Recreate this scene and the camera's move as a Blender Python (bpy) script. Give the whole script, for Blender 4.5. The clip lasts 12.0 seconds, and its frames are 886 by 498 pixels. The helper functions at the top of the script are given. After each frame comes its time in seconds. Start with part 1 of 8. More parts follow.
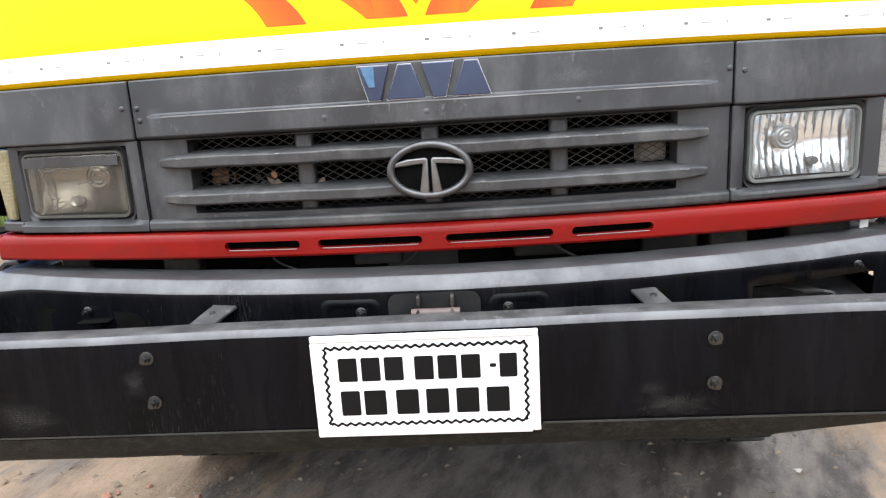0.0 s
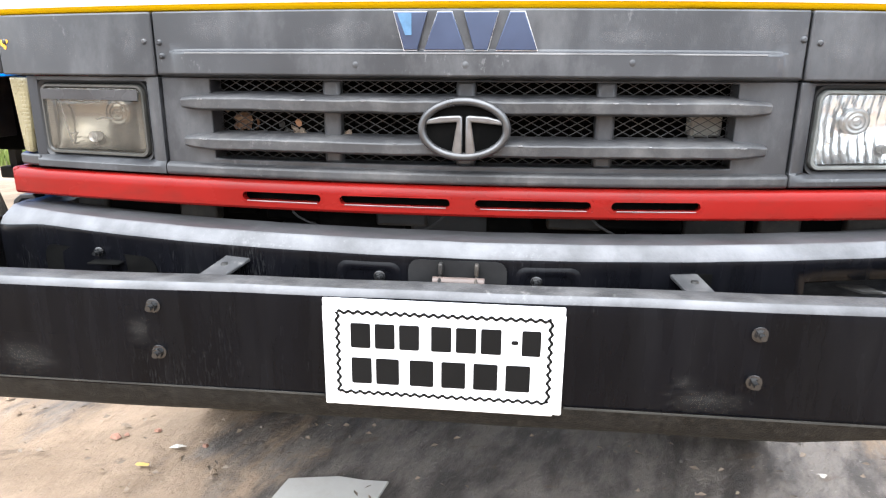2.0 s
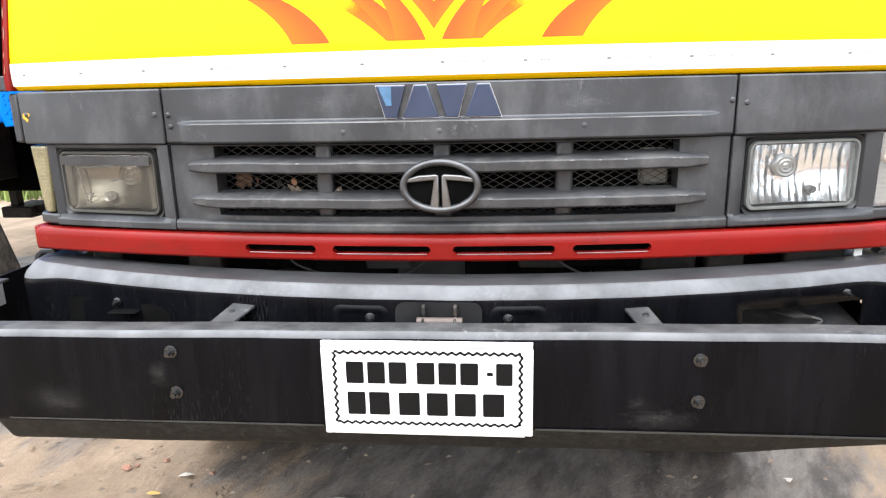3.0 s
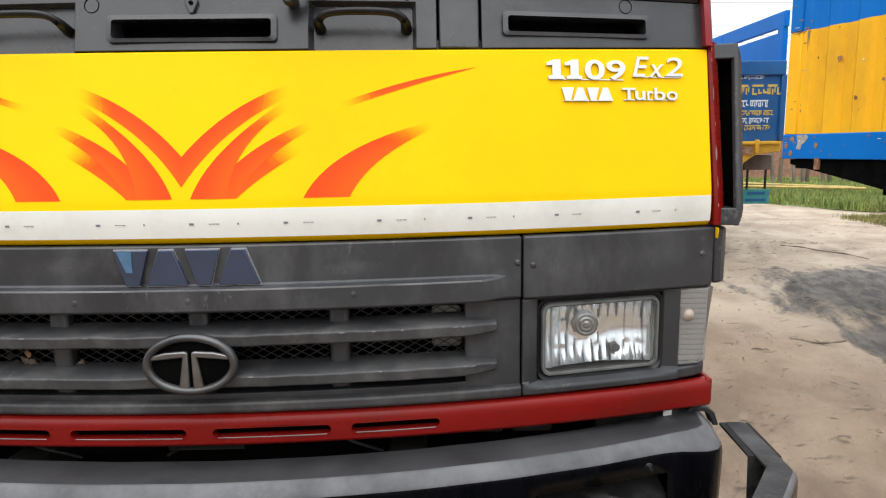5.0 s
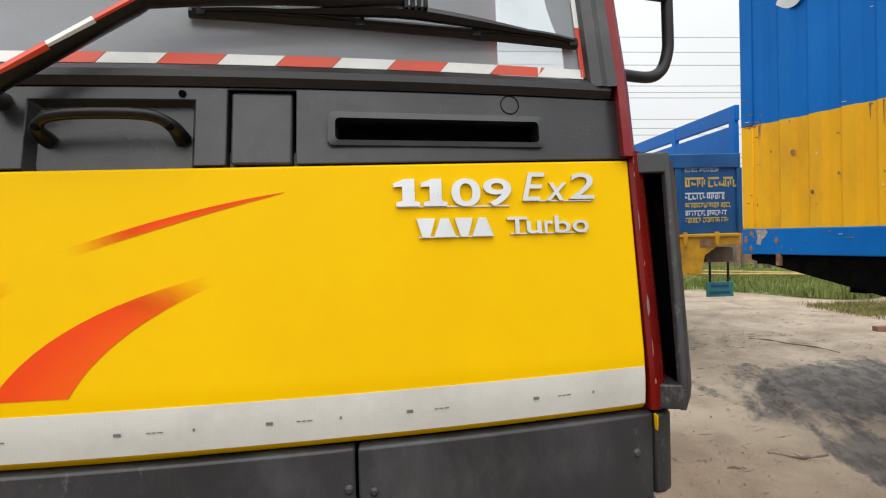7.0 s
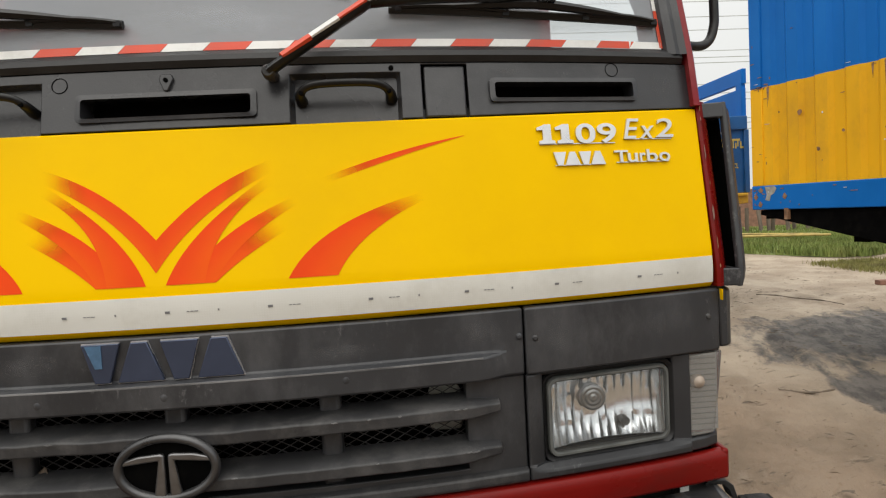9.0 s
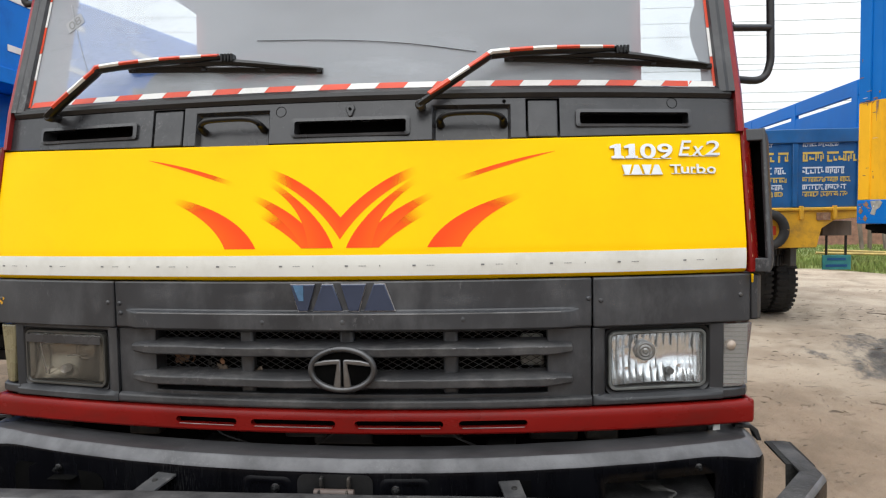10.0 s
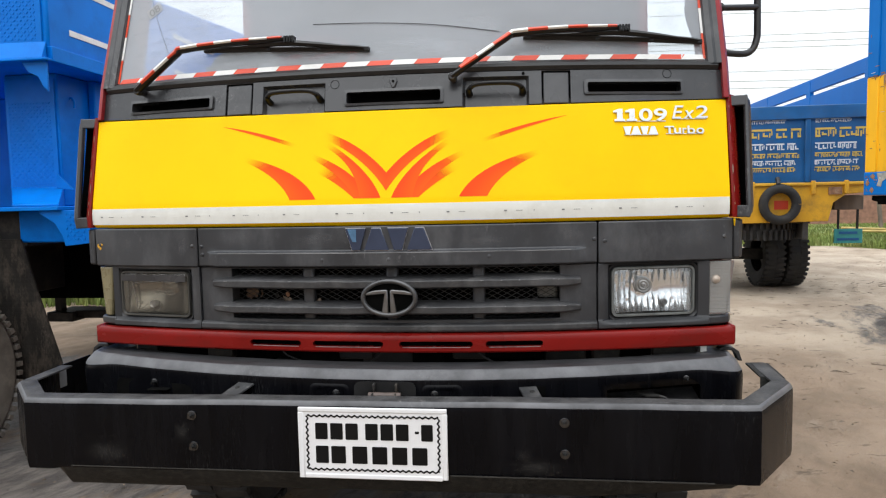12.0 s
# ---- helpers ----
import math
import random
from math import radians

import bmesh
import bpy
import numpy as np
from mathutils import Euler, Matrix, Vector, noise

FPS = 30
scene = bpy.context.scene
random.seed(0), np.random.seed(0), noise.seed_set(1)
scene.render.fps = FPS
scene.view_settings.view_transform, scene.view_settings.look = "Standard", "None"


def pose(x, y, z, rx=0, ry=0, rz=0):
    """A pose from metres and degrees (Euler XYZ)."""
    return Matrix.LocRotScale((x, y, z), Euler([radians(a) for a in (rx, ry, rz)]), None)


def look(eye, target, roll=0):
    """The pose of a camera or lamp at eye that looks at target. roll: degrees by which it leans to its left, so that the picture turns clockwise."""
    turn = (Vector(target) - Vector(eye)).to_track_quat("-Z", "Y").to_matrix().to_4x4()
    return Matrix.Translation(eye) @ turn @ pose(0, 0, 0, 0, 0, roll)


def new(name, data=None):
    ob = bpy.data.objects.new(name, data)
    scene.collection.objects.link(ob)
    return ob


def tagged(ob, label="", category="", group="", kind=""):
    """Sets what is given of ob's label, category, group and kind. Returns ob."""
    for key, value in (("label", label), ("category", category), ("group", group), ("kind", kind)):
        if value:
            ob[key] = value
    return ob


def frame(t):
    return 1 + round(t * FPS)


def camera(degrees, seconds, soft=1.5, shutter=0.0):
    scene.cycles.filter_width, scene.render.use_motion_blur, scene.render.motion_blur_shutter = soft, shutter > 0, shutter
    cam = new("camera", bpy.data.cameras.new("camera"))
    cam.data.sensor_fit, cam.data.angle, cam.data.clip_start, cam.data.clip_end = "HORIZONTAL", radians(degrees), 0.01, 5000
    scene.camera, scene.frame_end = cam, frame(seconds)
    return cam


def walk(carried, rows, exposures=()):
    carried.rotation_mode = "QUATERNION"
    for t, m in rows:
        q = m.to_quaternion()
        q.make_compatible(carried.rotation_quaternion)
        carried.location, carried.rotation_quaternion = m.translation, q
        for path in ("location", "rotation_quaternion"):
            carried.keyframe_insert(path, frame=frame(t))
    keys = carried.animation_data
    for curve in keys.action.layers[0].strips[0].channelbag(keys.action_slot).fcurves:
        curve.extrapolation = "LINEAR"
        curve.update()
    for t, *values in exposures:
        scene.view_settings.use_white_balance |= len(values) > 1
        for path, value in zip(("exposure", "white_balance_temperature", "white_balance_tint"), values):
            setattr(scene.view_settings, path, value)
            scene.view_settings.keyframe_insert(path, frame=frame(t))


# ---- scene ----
cam = camera(68.9, 12.0, soft=1.2)
PATH = [
    (0, (0.111, -1.401, 1.266), (-0.018, 0.548, 0.833), -3.5),
    (0.5, (0.085, -1.314, 1.243), (-0.047, 0.616, 0.734), -1.9),
    (1, (0.088, -1.29, 1.242), (-0.111, 0.627, 0.71), -1.1),
    (1.5, (0.104, -1.29, 1.239), (-0.068, 0.635, 0.727), -0.8),
    (2, (0.103, -1.322, 1.244), (-0.105, 0.595, 0.716), 0.4),
    (2.5, (0.111, -1.374, 1.275), (-0.058, 0.55, 0.755), -0.4),
    (2.7, (0.122, -1.429, 1.302), (-0.074, 0.497, 0.798), -1.1),
    (4.3, (0.333, -1.499, 1.501), (0.319, 0.455, 1.074), -2.0),
    (4.5, (0.384, -1.429, 1.516), (0.407, 0.53, 1.113), -0.9),
    (5, (0.458, -1.253, 1.529), (0.492, 0.723, 1.221), -0.8),
    (5.5, (0.507, -1.058, 1.578), (0.67, 0.926, 1.383), -2.2),
    (6, (0.604, -0.92, 1.609), (0.746, 1.073, 1.516), -1.1),
    (6.5, (0.689, -0.833, 1.62), (0.828, 1.161, 1.551), -2.2),
    (6.7, (0.7, -0.82, 1.62), (0.831, 1.175, 1.563), -1.5),
    (8.3, (0.681, -0.895, 1.623), (0.776, 1.102, 1.69), -2.4),
    (8.5, (0.616, -0.98, 1.602), (0.751, 1.014, 1.686), -2.1),
    (9, (0.425, -1.18, 1.545), (0.542, 0.813, 1.426), -3.1),
    (9.5, (0.382, -1.419, 1.519), (0.339, 0.581, 1.496), -0.3),
    (10, (0.411, -1.662, 1.518), (0.226, 0.327, 1.418), -0.9),
    (10.5, (0.408, -1.899, 1.493), (0.345, 0.098, 1.427), -0.8),
    (11, (0.399, -2.077, 1.468), (0.275, -0.085, 1.33), -1.0),
    (11.5, (0.452, -2.113, 1.473), (0.269, -0.126, 1.339), -2.1),
    (12, (0.402, -1.994, 1.433), (0.165, -0.014, 1.281), -1.2),
]
# seconds, stops, kelvin, tint
EXPOSURES = [(0, 1.70, 6250, 10), (0.5, 2.27, 6150, 10), (1.5, 2.46, 6150, 10), (2.0, 2.38, 6150, 10), (2.4, 2.55, 6150, 10), (2.7, 2.35, 6200, 10), (4.3, 0.90, 6450, 10), (5.5, 0.70, 6500, 10), (6.7, 0.36, 6600, 10),
             (8.3, 0.0, 6950, 10), (9.0, 0.17, 6950, 10), (9.6, 0.48, 6600, 10), (10.2, 0.58, 6450, 10), (12, 0.62, 6400, 10)]
walk(cam, [(t, look(eye, target, roll)) for t, eye, target, roll in PATH], EXPOSURES)

# ---- sky and sun: bright overcast ----
SUN_UP, SUN_ROUND = radians(60), radians(200)
world = bpy.data.worlds.new("overcast_sky")
scene.world = world
world.use_nodes = True
wn, wl = world.node_tree.nodes, world.node_tree.links
wn.clear()
sky = wn.new("ShaderNodeTexSky")
sky.sky_type, sky.sun_disc = "NISHITA", False
sky.sun_elevation, sky.sun_rotation = SUN_UP, SUN_ROUND
sky.dust_density, sky.air_density = 4.0, 1.0
cloud_map = wn.new("ShaderNodeTexCoord")
cloud = wn.new("ShaderNodeTexNoise")
cloud.inputs["Scale"].default_value = 1.6
cloud.inputs["Detail"].default_value = 3.0
cloud_ramp = wn.new("ShaderNodeMapRange")
cloud_ramp.inputs["From Min"].default_value, cloud_ramp.inputs["From Max"].default_value = 0.3, 0.7
cloud_ramp.inputs["To Min"].default_value, cloud_ramp.inputs["To Max"].default_value = 7.6, 9.4
white = wn.new("ShaderNodeMix")
white.data_type, white.blend_type = "RGBA", "MULTIPLY"
white.inputs[0].default_value = 1.0
white.inputs[6].default_value = (0.935, 0.975, 1.0, 1)
veil = wn.new("ShaderNodeMix")
veil.data_type = "RGBA"
veil.inputs[0].default_value = 0.9
bg = wn.new("ShaderNodeBackground")
bg.inputs["Strength"].default_value = 0.092
out = wn.new("ShaderNodeOutputWorld")
wl.new(cloud_map.outputs["Generated"], cloud.inputs["Vector"])
wl.new(cloud.outputs["Fac"], cloud_ramp.inputs["Value"])
height = wn.new("ShaderNodeSeparateXYZ")
squared = wn.new("ShaderNodeMath")
squared.operation = "POWER"
squared.use_clamp = True
squared.inputs[1].default_value = 2.0
rise = wn.new("ShaderNodeMath")
rise.operation = "MULTIPLY_ADD"
rise.inputs[1].default_value, rise.inputs[2].default_value = 1.5, 1.0
brighter = wn.new("ShaderNodeMath")
brighter.operation = "MULTIPLY"
wl.new(cloud_map.outputs["Generated"], height.inputs["Vector"])
wl.new(height.outputs["Z"], squared.inputs[0])
wl.new(squared.outputs["Value"], rise.inputs[0])
wl.new(cloud_ramp.outputs["Result"], brighter.inputs[0])
wl.new(rise.outputs["Value"], brighter.inputs[1])
wl.new(brighter.outputs["Value"], white.inputs[7])
wl.new(sky.outputs["Color"], veil.inputs[6])
wl.new(white.outputs[2], veil.inputs[7])
wl.new(veil.outputs[2], bg.inputs["Color"])
wl.new(bg.outputs["Background"], out.inputs["Surface"])
sun_data = bpy.data.lights.new("sun", "SUN")
sun_data.energy, sun_data.angle, sun_data.color = 1.1, radians(80), (1.0, 0.985, 0.96)
sun = new("sun", sun_data)
sun.matrix_world = look((0, 0, 20), Vector((0, 0, 20)) - Vector((math.sin(SUN_ROUND) * math.cos(SUN_UP), math.cos(SUN_ROUND) * math.cos(SUN_UP), math.sin(SUN_UP))))


# ---- materials ----
def mat(name, col, rough=0.5, metal=0.0, var=0.15, scale=7.0, bump=0.15, bscale=90.0, dirt=None, dirt_amount=0.3,
        dirt_scale=4.0, stretch=(1, 1, 1), coat=0.0, spec=0.5, rough_var=0.12, bump_dist=0.002, speck=None):
    """A painted, plastic or earthen surface: two scales of variation, stains and fine relief."""
    m = bpy.data.materials.new(name)
    m.use_nodes = True
    n, l = m.node_tree.nodes, m.node_tree.links
    b = n["Principled BSDF"]
    tc = n.new("ShaderNodeTexCoord")
    mp = n.new("ShaderNodeMapping")
    mp.inputs["Scale"].default_value = stretch
    l.new(tc.outputs["Object"], mp.inputs["Vector"])
    big = n.new("ShaderNodeTexNoise")
    big.inputs["Scale"].default_value, big.inputs["Detail"].default_value = scale, 6.0
    l.new(mp.outputs["Vector"], big.inputs["Vector"])
    fine = n.new("ShaderNodeTexNoise")
    fine.inputs["Scale"].default_value, fine.inputs["Detail"].default_value = bscale, 4.0
    l.new(tc.outputs["Object"], fine.inputs["Vector"])
    mixed = n.new("ShaderNodeMix")
    mixed.data_type = "RGBA"
    mixed.inputs[6].default_value = (*[max(0, c * (1 - var)) for c in col], 1)
    mixed.inputs[7].default_value = (*[min(1, c * (1 + var)) for c in col], 1)
    r1 = n.new("ShaderNodeMapRange")
    r1.inputs["From Min"].default_value, r1.inputs["From Max"].default_value = 0.3, 0.7
    l.new(big.outputs["Fac"], r1.inputs["Value"])
    l.new(r1.outputs["Result"], mixed.inputs[0])
    color = mixed.outputs[2]
    if dirt:
        spots = n.new("ShaderNodeTexNoise")
        spots.inputs["Scale"].default_value, spots.inputs["Detail"].default_value = dirt_scale, 9.0
        spots.inputs["Roughness"].default_value = 0.72
        l.new(mp.outputs["Vector"], spots.inputs["Vector"])
        r2 = n.new("ShaderNodeMapRange")
        r2.inputs["From Min"].default_value, r2.inputs["From Max"].default_value = 0.48, 0.72
        r2.inputs["To Max"].default_value = dirt_amount
        l.new(spots.outputs["Fac"], r2.inputs["Value"])
        dm = n.new("ShaderNodeMix")
        dm.data_type = "RGBA"
        dm.inputs[7].default_value = (*dirt, 1)
        l.new(r2.outputs["Result"], dm.inputs[0])
        l.new(color, dm.inputs[6])
        color = dm.outputs[2]
    if speck:
        # scuffs: fine pale flecks gathered in patches
        fleck = n.new("ShaderNodeTexNoise")
        fleck.inputs["Scale"].default_value, fleck.inputs["Detail"].default_value, fleck.inputs["Roughness"].default_value = 65.0, 8.0, 0.8
        l.new(mp.outputs["Vector"], fleck.inputs["Vector"])
        patch = n.new("ShaderNodeTexNoise")
        patch.inputs["Scale"].default_value, patch.inputs["Detail"].default_value = 3.7, 5.0
        l.new(tc.outputs["Object"], patch.inputs["Vector"])
        both = n.new("ShaderNodeMath")
        both.operation = "MULTIPLY_ADD"
        both.inputs[1].default_value = 0.55
        l.new(patch.outputs["Fac"], both.inputs[0])
        l.new(fleck.outputs["Fac"], both.inputs[2])
        r3 = n.new("ShaderNodeMapRange")
        r3.inputs["From Min"].default_value, r3.inputs["From Max"].default_value = 0.90, 1.06
        r3.inputs["To Max"].default_value = 0.45
        l.new(both.outputs["Value"], r3.inputs["Value"])
        fm = n.new("ShaderNodeMix")
        fm.data_type = "RGBA"
        fm.inputs[7].default_value = (*speck, 1)
        l.new(r3.outputs["Result"], fm.inputs[0])
        l.new(color, fm.inputs[6])
        color = fm.outputs[2]
    l.new(color, b.inputs["Base Color"])
    rr = n.new("ShaderNodeMapRange")
    rr.inputs["To Min"].default_value, rr.inputs["To Max"].default_value = max(0.02, rough - rough_var), min(1, rough + rough_var)
    l.new(big.outputs["Fac"], rr.inputs["Value"])
    l.new(rr.outputs["Result"], b.inputs["Roughness"])
    bp = n.new("ShaderNodeBump")
    bp.inputs["Strength"].default_value, bp.inputs["Distance"].default_value = bump, bump_dist
    l.new(fine.outputs["Fac"], bp.inputs["Height"])
    l.new(bp.outputs["Normal"], b.inputs["Normal"])
    b.inputs["Metallic"].default_value = metal
    b.inputs["Coat Weight"].default_value = coat
    b.inputs["Coat Roughness"].default_value = 0.12
    b.inputs["Specular IOR Level"].default_value = spec
    return m


def glass(name, col=(1, 1, 1), rough=0.02, ior=1.45):
    """Thin clear sheet: a clear pass with a mirror-like skin."""
    m = bpy.data.materials.new(name)
    m.use_nodes = True
    n, l = m.node_tree.nodes, m.node_tree.links
    n.clear()
    o = n.new("ShaderNodeOutputMaterial")
    t = n.new("ShaderNodeBsdfTransparent")
    t.inputs["Color"].default_value = (*col, 1)
    g = n.new("ShaderNodeBsdfGlossy")
    g.inputs["Roughness"].default_value = rough
    f = n.new("ShaderNodeFresnel")
    f.inputs["IOR"].default_value = ior
    mx = n.new("ShaderNodeMixShader")
    l.new(f.outputs["Fac"], mx.inputs["Fac"])
    l.new(t.outputs["BSDF"], mx.inputs[1])
    l.new(g.outputs["BSDF"], mx.inputs[2])
    l.new(mx.outputs["Shader"], o.inputs["Surface"])
    return m


def dusty_glass(name, tint, dust, amount):
    """Clear sheet with an uneven film of dust that scatters light."""
    m = glass(name, tint, 0.03)
    n, l = m.node_tree.nodes, m.node_tree.links
    o = [x for x in n if x.type == "OUTPUT_MATERIAL"][0]
    clear = o.inputs["Surface"].links[0].from_socket
    d = n.new("ShaderNodeBsdfDiffuse")
    d.inputs["Color"].default_value = (*dust, 1)
    tc = n.new("ShaderNodeTexCoord")
    mp = n.new("ShaderNodeMapping")
    mp.inputs["Scale"].default_value = (1.0, 1.0, 2.2)
    ns = n.new("ShaderNodeTexNoise")
    ns.inputs["Scale"].default_value, ns.inputs["Detail"].default_value = 1.1, 3.0
    mr = n.new("ShaderNodeMapRange")
    mr.inputs["From Min"].default_value, mr.inputs["From Max"].default_value = 0.25, 0.8
    mr.inputs["To Min"].default_value, mr.inputs["To Max"].default_value = amount * 0.75, amount * 1.25
    mx = n.new("ShaderNodeMixShader")
    l.new(tc.outputs["Object"], mp.inputs["Vector"])
    l.new(mp.outputs["Vector"], ns.inputs["Vector"])
    l.new(ns.outputs["Fac"], mr.inputs["Value"])
    l.new(mr.outputs["Result"], mx.inputs["Fac"])
    l.new(clear, mx.inputs[1])
    l.new(d.outputs["BSDF"], mx.inputs[2])
    l.new(mx.outputs["Shader"], o.inputs["Surface"])
    return m


def with_relief(m, kind, scale, strength=0.4, dist=0.003, stretch=(1, 1, 1)):
    """Adds a regular pressed relief (honeycomb or chequer plate) to a material."""
    n, l = m.node_tree.nodes, m.node_tree.links
    b = n["Principled BSDF"]
    tc = n.new("ShaderNodeTexCoord")
    mp = n.new("ShaderNodeMapping")
    mp.inputs["Scale"].default_value = stretch
    l.new(tc.outputs["Object"], mp.inputs["Vector"])
    if kind == "cells":
        tx = n.new("ShaderNodeTexVoronoi")
        tx.feature = "DISTANCE_TO_EDGE"
        tx.inputs["Randomness"].default_value = 0.0
        tx.inputs["Scale"].default_value = scale
        height = tx.outputs["Distance"]
    else:
        mp.inputs["Rotation"].default_value = (0.0, radians(45), radians(45))
        tx = n.new("ShaderNodeTexBrick")
        tx.inputs["Scale"].default_value = scale
        tx.inputs["Mortar Size"].default_value = 0.035
        height = tx.outputs["Fac"]
    l.new(mp.outputs["Vector"], tx.inputs["Vector"])
    bp = n.new("ShaderNodeBump")
    bp.inputs["Strength"].default_value, bp.inputs["Distance"].default_value = strength, dist
    l.new(height, bp.inputs["Height"])
    old = b.inputs["Normal"].links[0].from_socket
    l.new(old, bp.inputs["Normal"])
    l.new(bp.outputs["Normal"], b.inputs["Normal"])
    return m


DUST = (0.33, 0.29, 0.23)
YELLOW = (0.86, 0.515, 0.0005)
M_YELLOW = mat("yellow_paint", YELLOW, 0.34, var=0.03, scale=3, bump=0.03, bscale=300, dirt=(0.74, 0.38, 0.004), dirt_amount=0.3, dirt_scale=1.8, spec=0.07)
M_BLACK = mat("faded_black_plastic", (0.030, 0.031, 0.034), 0.38, var=0.38, scale=3, rough_var=0.2, bump=0.12, bscale=420, dirt=(0.115, 0.115, 0.118), dirt_amount=0.45, dirt_scale=6, stretch=(1.3, 1, 0.7), spec=0.4, speck=(0.28, 0.28, 0.28))
M_SATIN = mat("satin_black_plastic", (0.025, 0.0255, 0.028), 0.27, var=0.45, scale=3, rough_var=0.16, bump=0.12, bscale=300, dirt=(0.09, 0.09, 0.092), dirt_amount=0.4, dirt_scale=5, spec=0.5, speck=(0.2, 0.2, 0.2))
M_BARS = mat("dusty_black_plastic", (0.034, 0.034, 0.036), 0.5, var=0.3, scale=6, bump=0.25, bscale=400, dirt=(0.14, 0.135, 0.13), dirt_amount=0.55, dirt_scale=11, spec=0.45, speck=(0.26, 0.25, 0.24))
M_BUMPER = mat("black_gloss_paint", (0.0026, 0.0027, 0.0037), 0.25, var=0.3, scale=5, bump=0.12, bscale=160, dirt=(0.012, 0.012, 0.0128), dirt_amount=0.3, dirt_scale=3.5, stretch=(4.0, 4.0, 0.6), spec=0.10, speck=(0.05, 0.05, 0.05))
# bumper tops and edges are paler copies that hold the sky's sheen in colour
M_EDGE_SHEEN = mat("edge_sheen_paint", (0.105, 0.105, 0.110), 0.40, var=0.3, scale=12, bump=0.25, bscale=200, dirt=(0.04, 0.04, 0.041), dirt_amount=0.5, dirt_scale=9, spec=0.18, speck=(0.22, 0.22, 0.22))
M_INNERTOP = mat("dusty_sheen_black_paint", (0.036, 0.036, 0.038), 0.4, var=0.3, scale=9, bump=0.15, bscale=120, dirt=(0.055, 0.054, 0.053), dirt_amount=0.4, dirt_scale=8, spec=0.18, speck=(0.14, 0.14, 0.14))
M_BUMPTOP = mat("scuffed_sheen_black_paint", (0.047, 0.046, 0.047), 0.5, var=0.45, scale=14, bump=0.6, bscale=220, dirt=(0.12, 0.115, 0.11), dirt_amount=0.45, dirt_scale=16, spec=0.06, speck=(0.25, 0.24, 0.23))
M_RED = mat("red_paint", (0.165, 0.0062, 0.0048), 0.28, var=0.16, scale=5, bump=0.05, bscale=200, dirt=(0.09, 0.012, 0.009), dirt_amount=0.7, dirt_scale=7, spec=0.17, stretch=(0.7, 1, 2))
M_MAROON = mat("maroon_cab_paint", (0.23, 0.012, 0.016), 0.4, var=0.12, scale=5, bump=0.06, bscale=180, dirt=(0.3, 0.12, 0.1), dirt_amount=0.3, dirt_scale=7, spec=0.3)
M_TAPE = with_relief(mat("white_reflective_tape", (0.63, 0.625, 0.58), 0.35, var=0.04, scale=6, bump=0.05, dirt=(0.42, 0.4, 0.34), dirt_amount=0.5, dirt_scale=5), "cells", 230.0, 0.15, 0.001)
M_MARK = mat("print_grey", (0.19, 0.19, 0.195), 0.6, spec=0.2)
M_FILM = mat("blue_protective_film", (0.06, 0.13, 0.22), 0.25, var=0.4, scale=40)
M_TAPEW = mat("white_tape", (0.72, 0.72, 0.7), 0.4, var=0.05, dirt=(0.4, 0.38, 0.33), dirt_amount=0.4, dirt_scale=12)
M_TAPER = mat("orange_red_tape", (0.62, 0.055, 0.018), 0.4, var=0.1, dirt=(0.35, 0.1, 0.06), dirt_amount=0.4, dirt_scale=12)
M_CHROME = mat("chrome", (0.052, 0.068, 0.115), 0.2, 0.45, var=0.12, scale=14, bump=0.04, rough_var=0.06)
M_SILVER = mat("brushed_silver_plastic", (0.62, 0.62, 0.63), 0.3, 0.75, var=0.08, scale=20, bump=0.05)
M_EMBRING = mat("worn_dark_chrome", (0.078, 0.078, 0.080), 0.32, 0.7, var=0.25, scale=25, bump=0.2, dirt=(0.1, 0.095, 0.09), dirt_amount=0.5, dirt_scale=14)
M_STICKER = mat("faded_sticker", (0.26, 0.27, 0.28), 0.6, var=0.1)
M_EMBLEM = mat("worn_grey_chrome", (0.17, 0.17, 0.173), 0.32, 0.85, var=0.25, scale=25, bump=0.2, dirt=(0.13, 0.12, 0.11), dirt_amount=0.6, dirt_scale=14)
M_RUBBER = mat("black_rubber", (0.011, 0.011, 0.012), 0.5, var=0.3, bump=0.3, dirt=(0.06, 0.058, 0.055), dirt_amount=0.3, dirt_scale=7)
M_BLADE = mat("black_wiper_paint", (0.0045, 0.0045, 0.005), 0.35, var=0.3, scale=20, bump=0.2, dirt=(0.03, 0.029, 0.028), dirt_amount=0.3, dirt_scale=20, spec=0.35)
M_TYRE = mat("dusty_tyre_rubber", (0.017, 0.016, 0.015), 0.8, var=0.3, bump=0.4, dirt=(0.08, 0.07, 0.057), dirt_amount=0.35, dirt_scale=6)
M_STEEL = mat("greasy_dark_steel", (0.02, 0.019, 0.018), 0.55, 0.4, var=0.4, scale=12, bump=0.4, dirt=(0.11, 0.09, 0.07), dirt_amount=0.6, dirt_scale=8)
M_GREYSTEEL = mat("grey_painted_steel", (0.1, 0.1, 0.1), 0.5, 0.3, var=0.2, scale=12, bump=0.3, dirt=(0.12, 0.09, 0.06), dirt_amount=0.6)
M_MESH = mat("grille_wire", (0.036, 0.036, 0.037), 0.5, 0.2, var=0.5, scale=20, dirt=(0.12, 0.115, 0.105), dirt_amount=0.6, dirt_scale=12)
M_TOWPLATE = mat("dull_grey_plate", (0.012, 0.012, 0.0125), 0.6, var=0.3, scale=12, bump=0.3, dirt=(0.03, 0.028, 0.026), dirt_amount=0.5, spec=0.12)
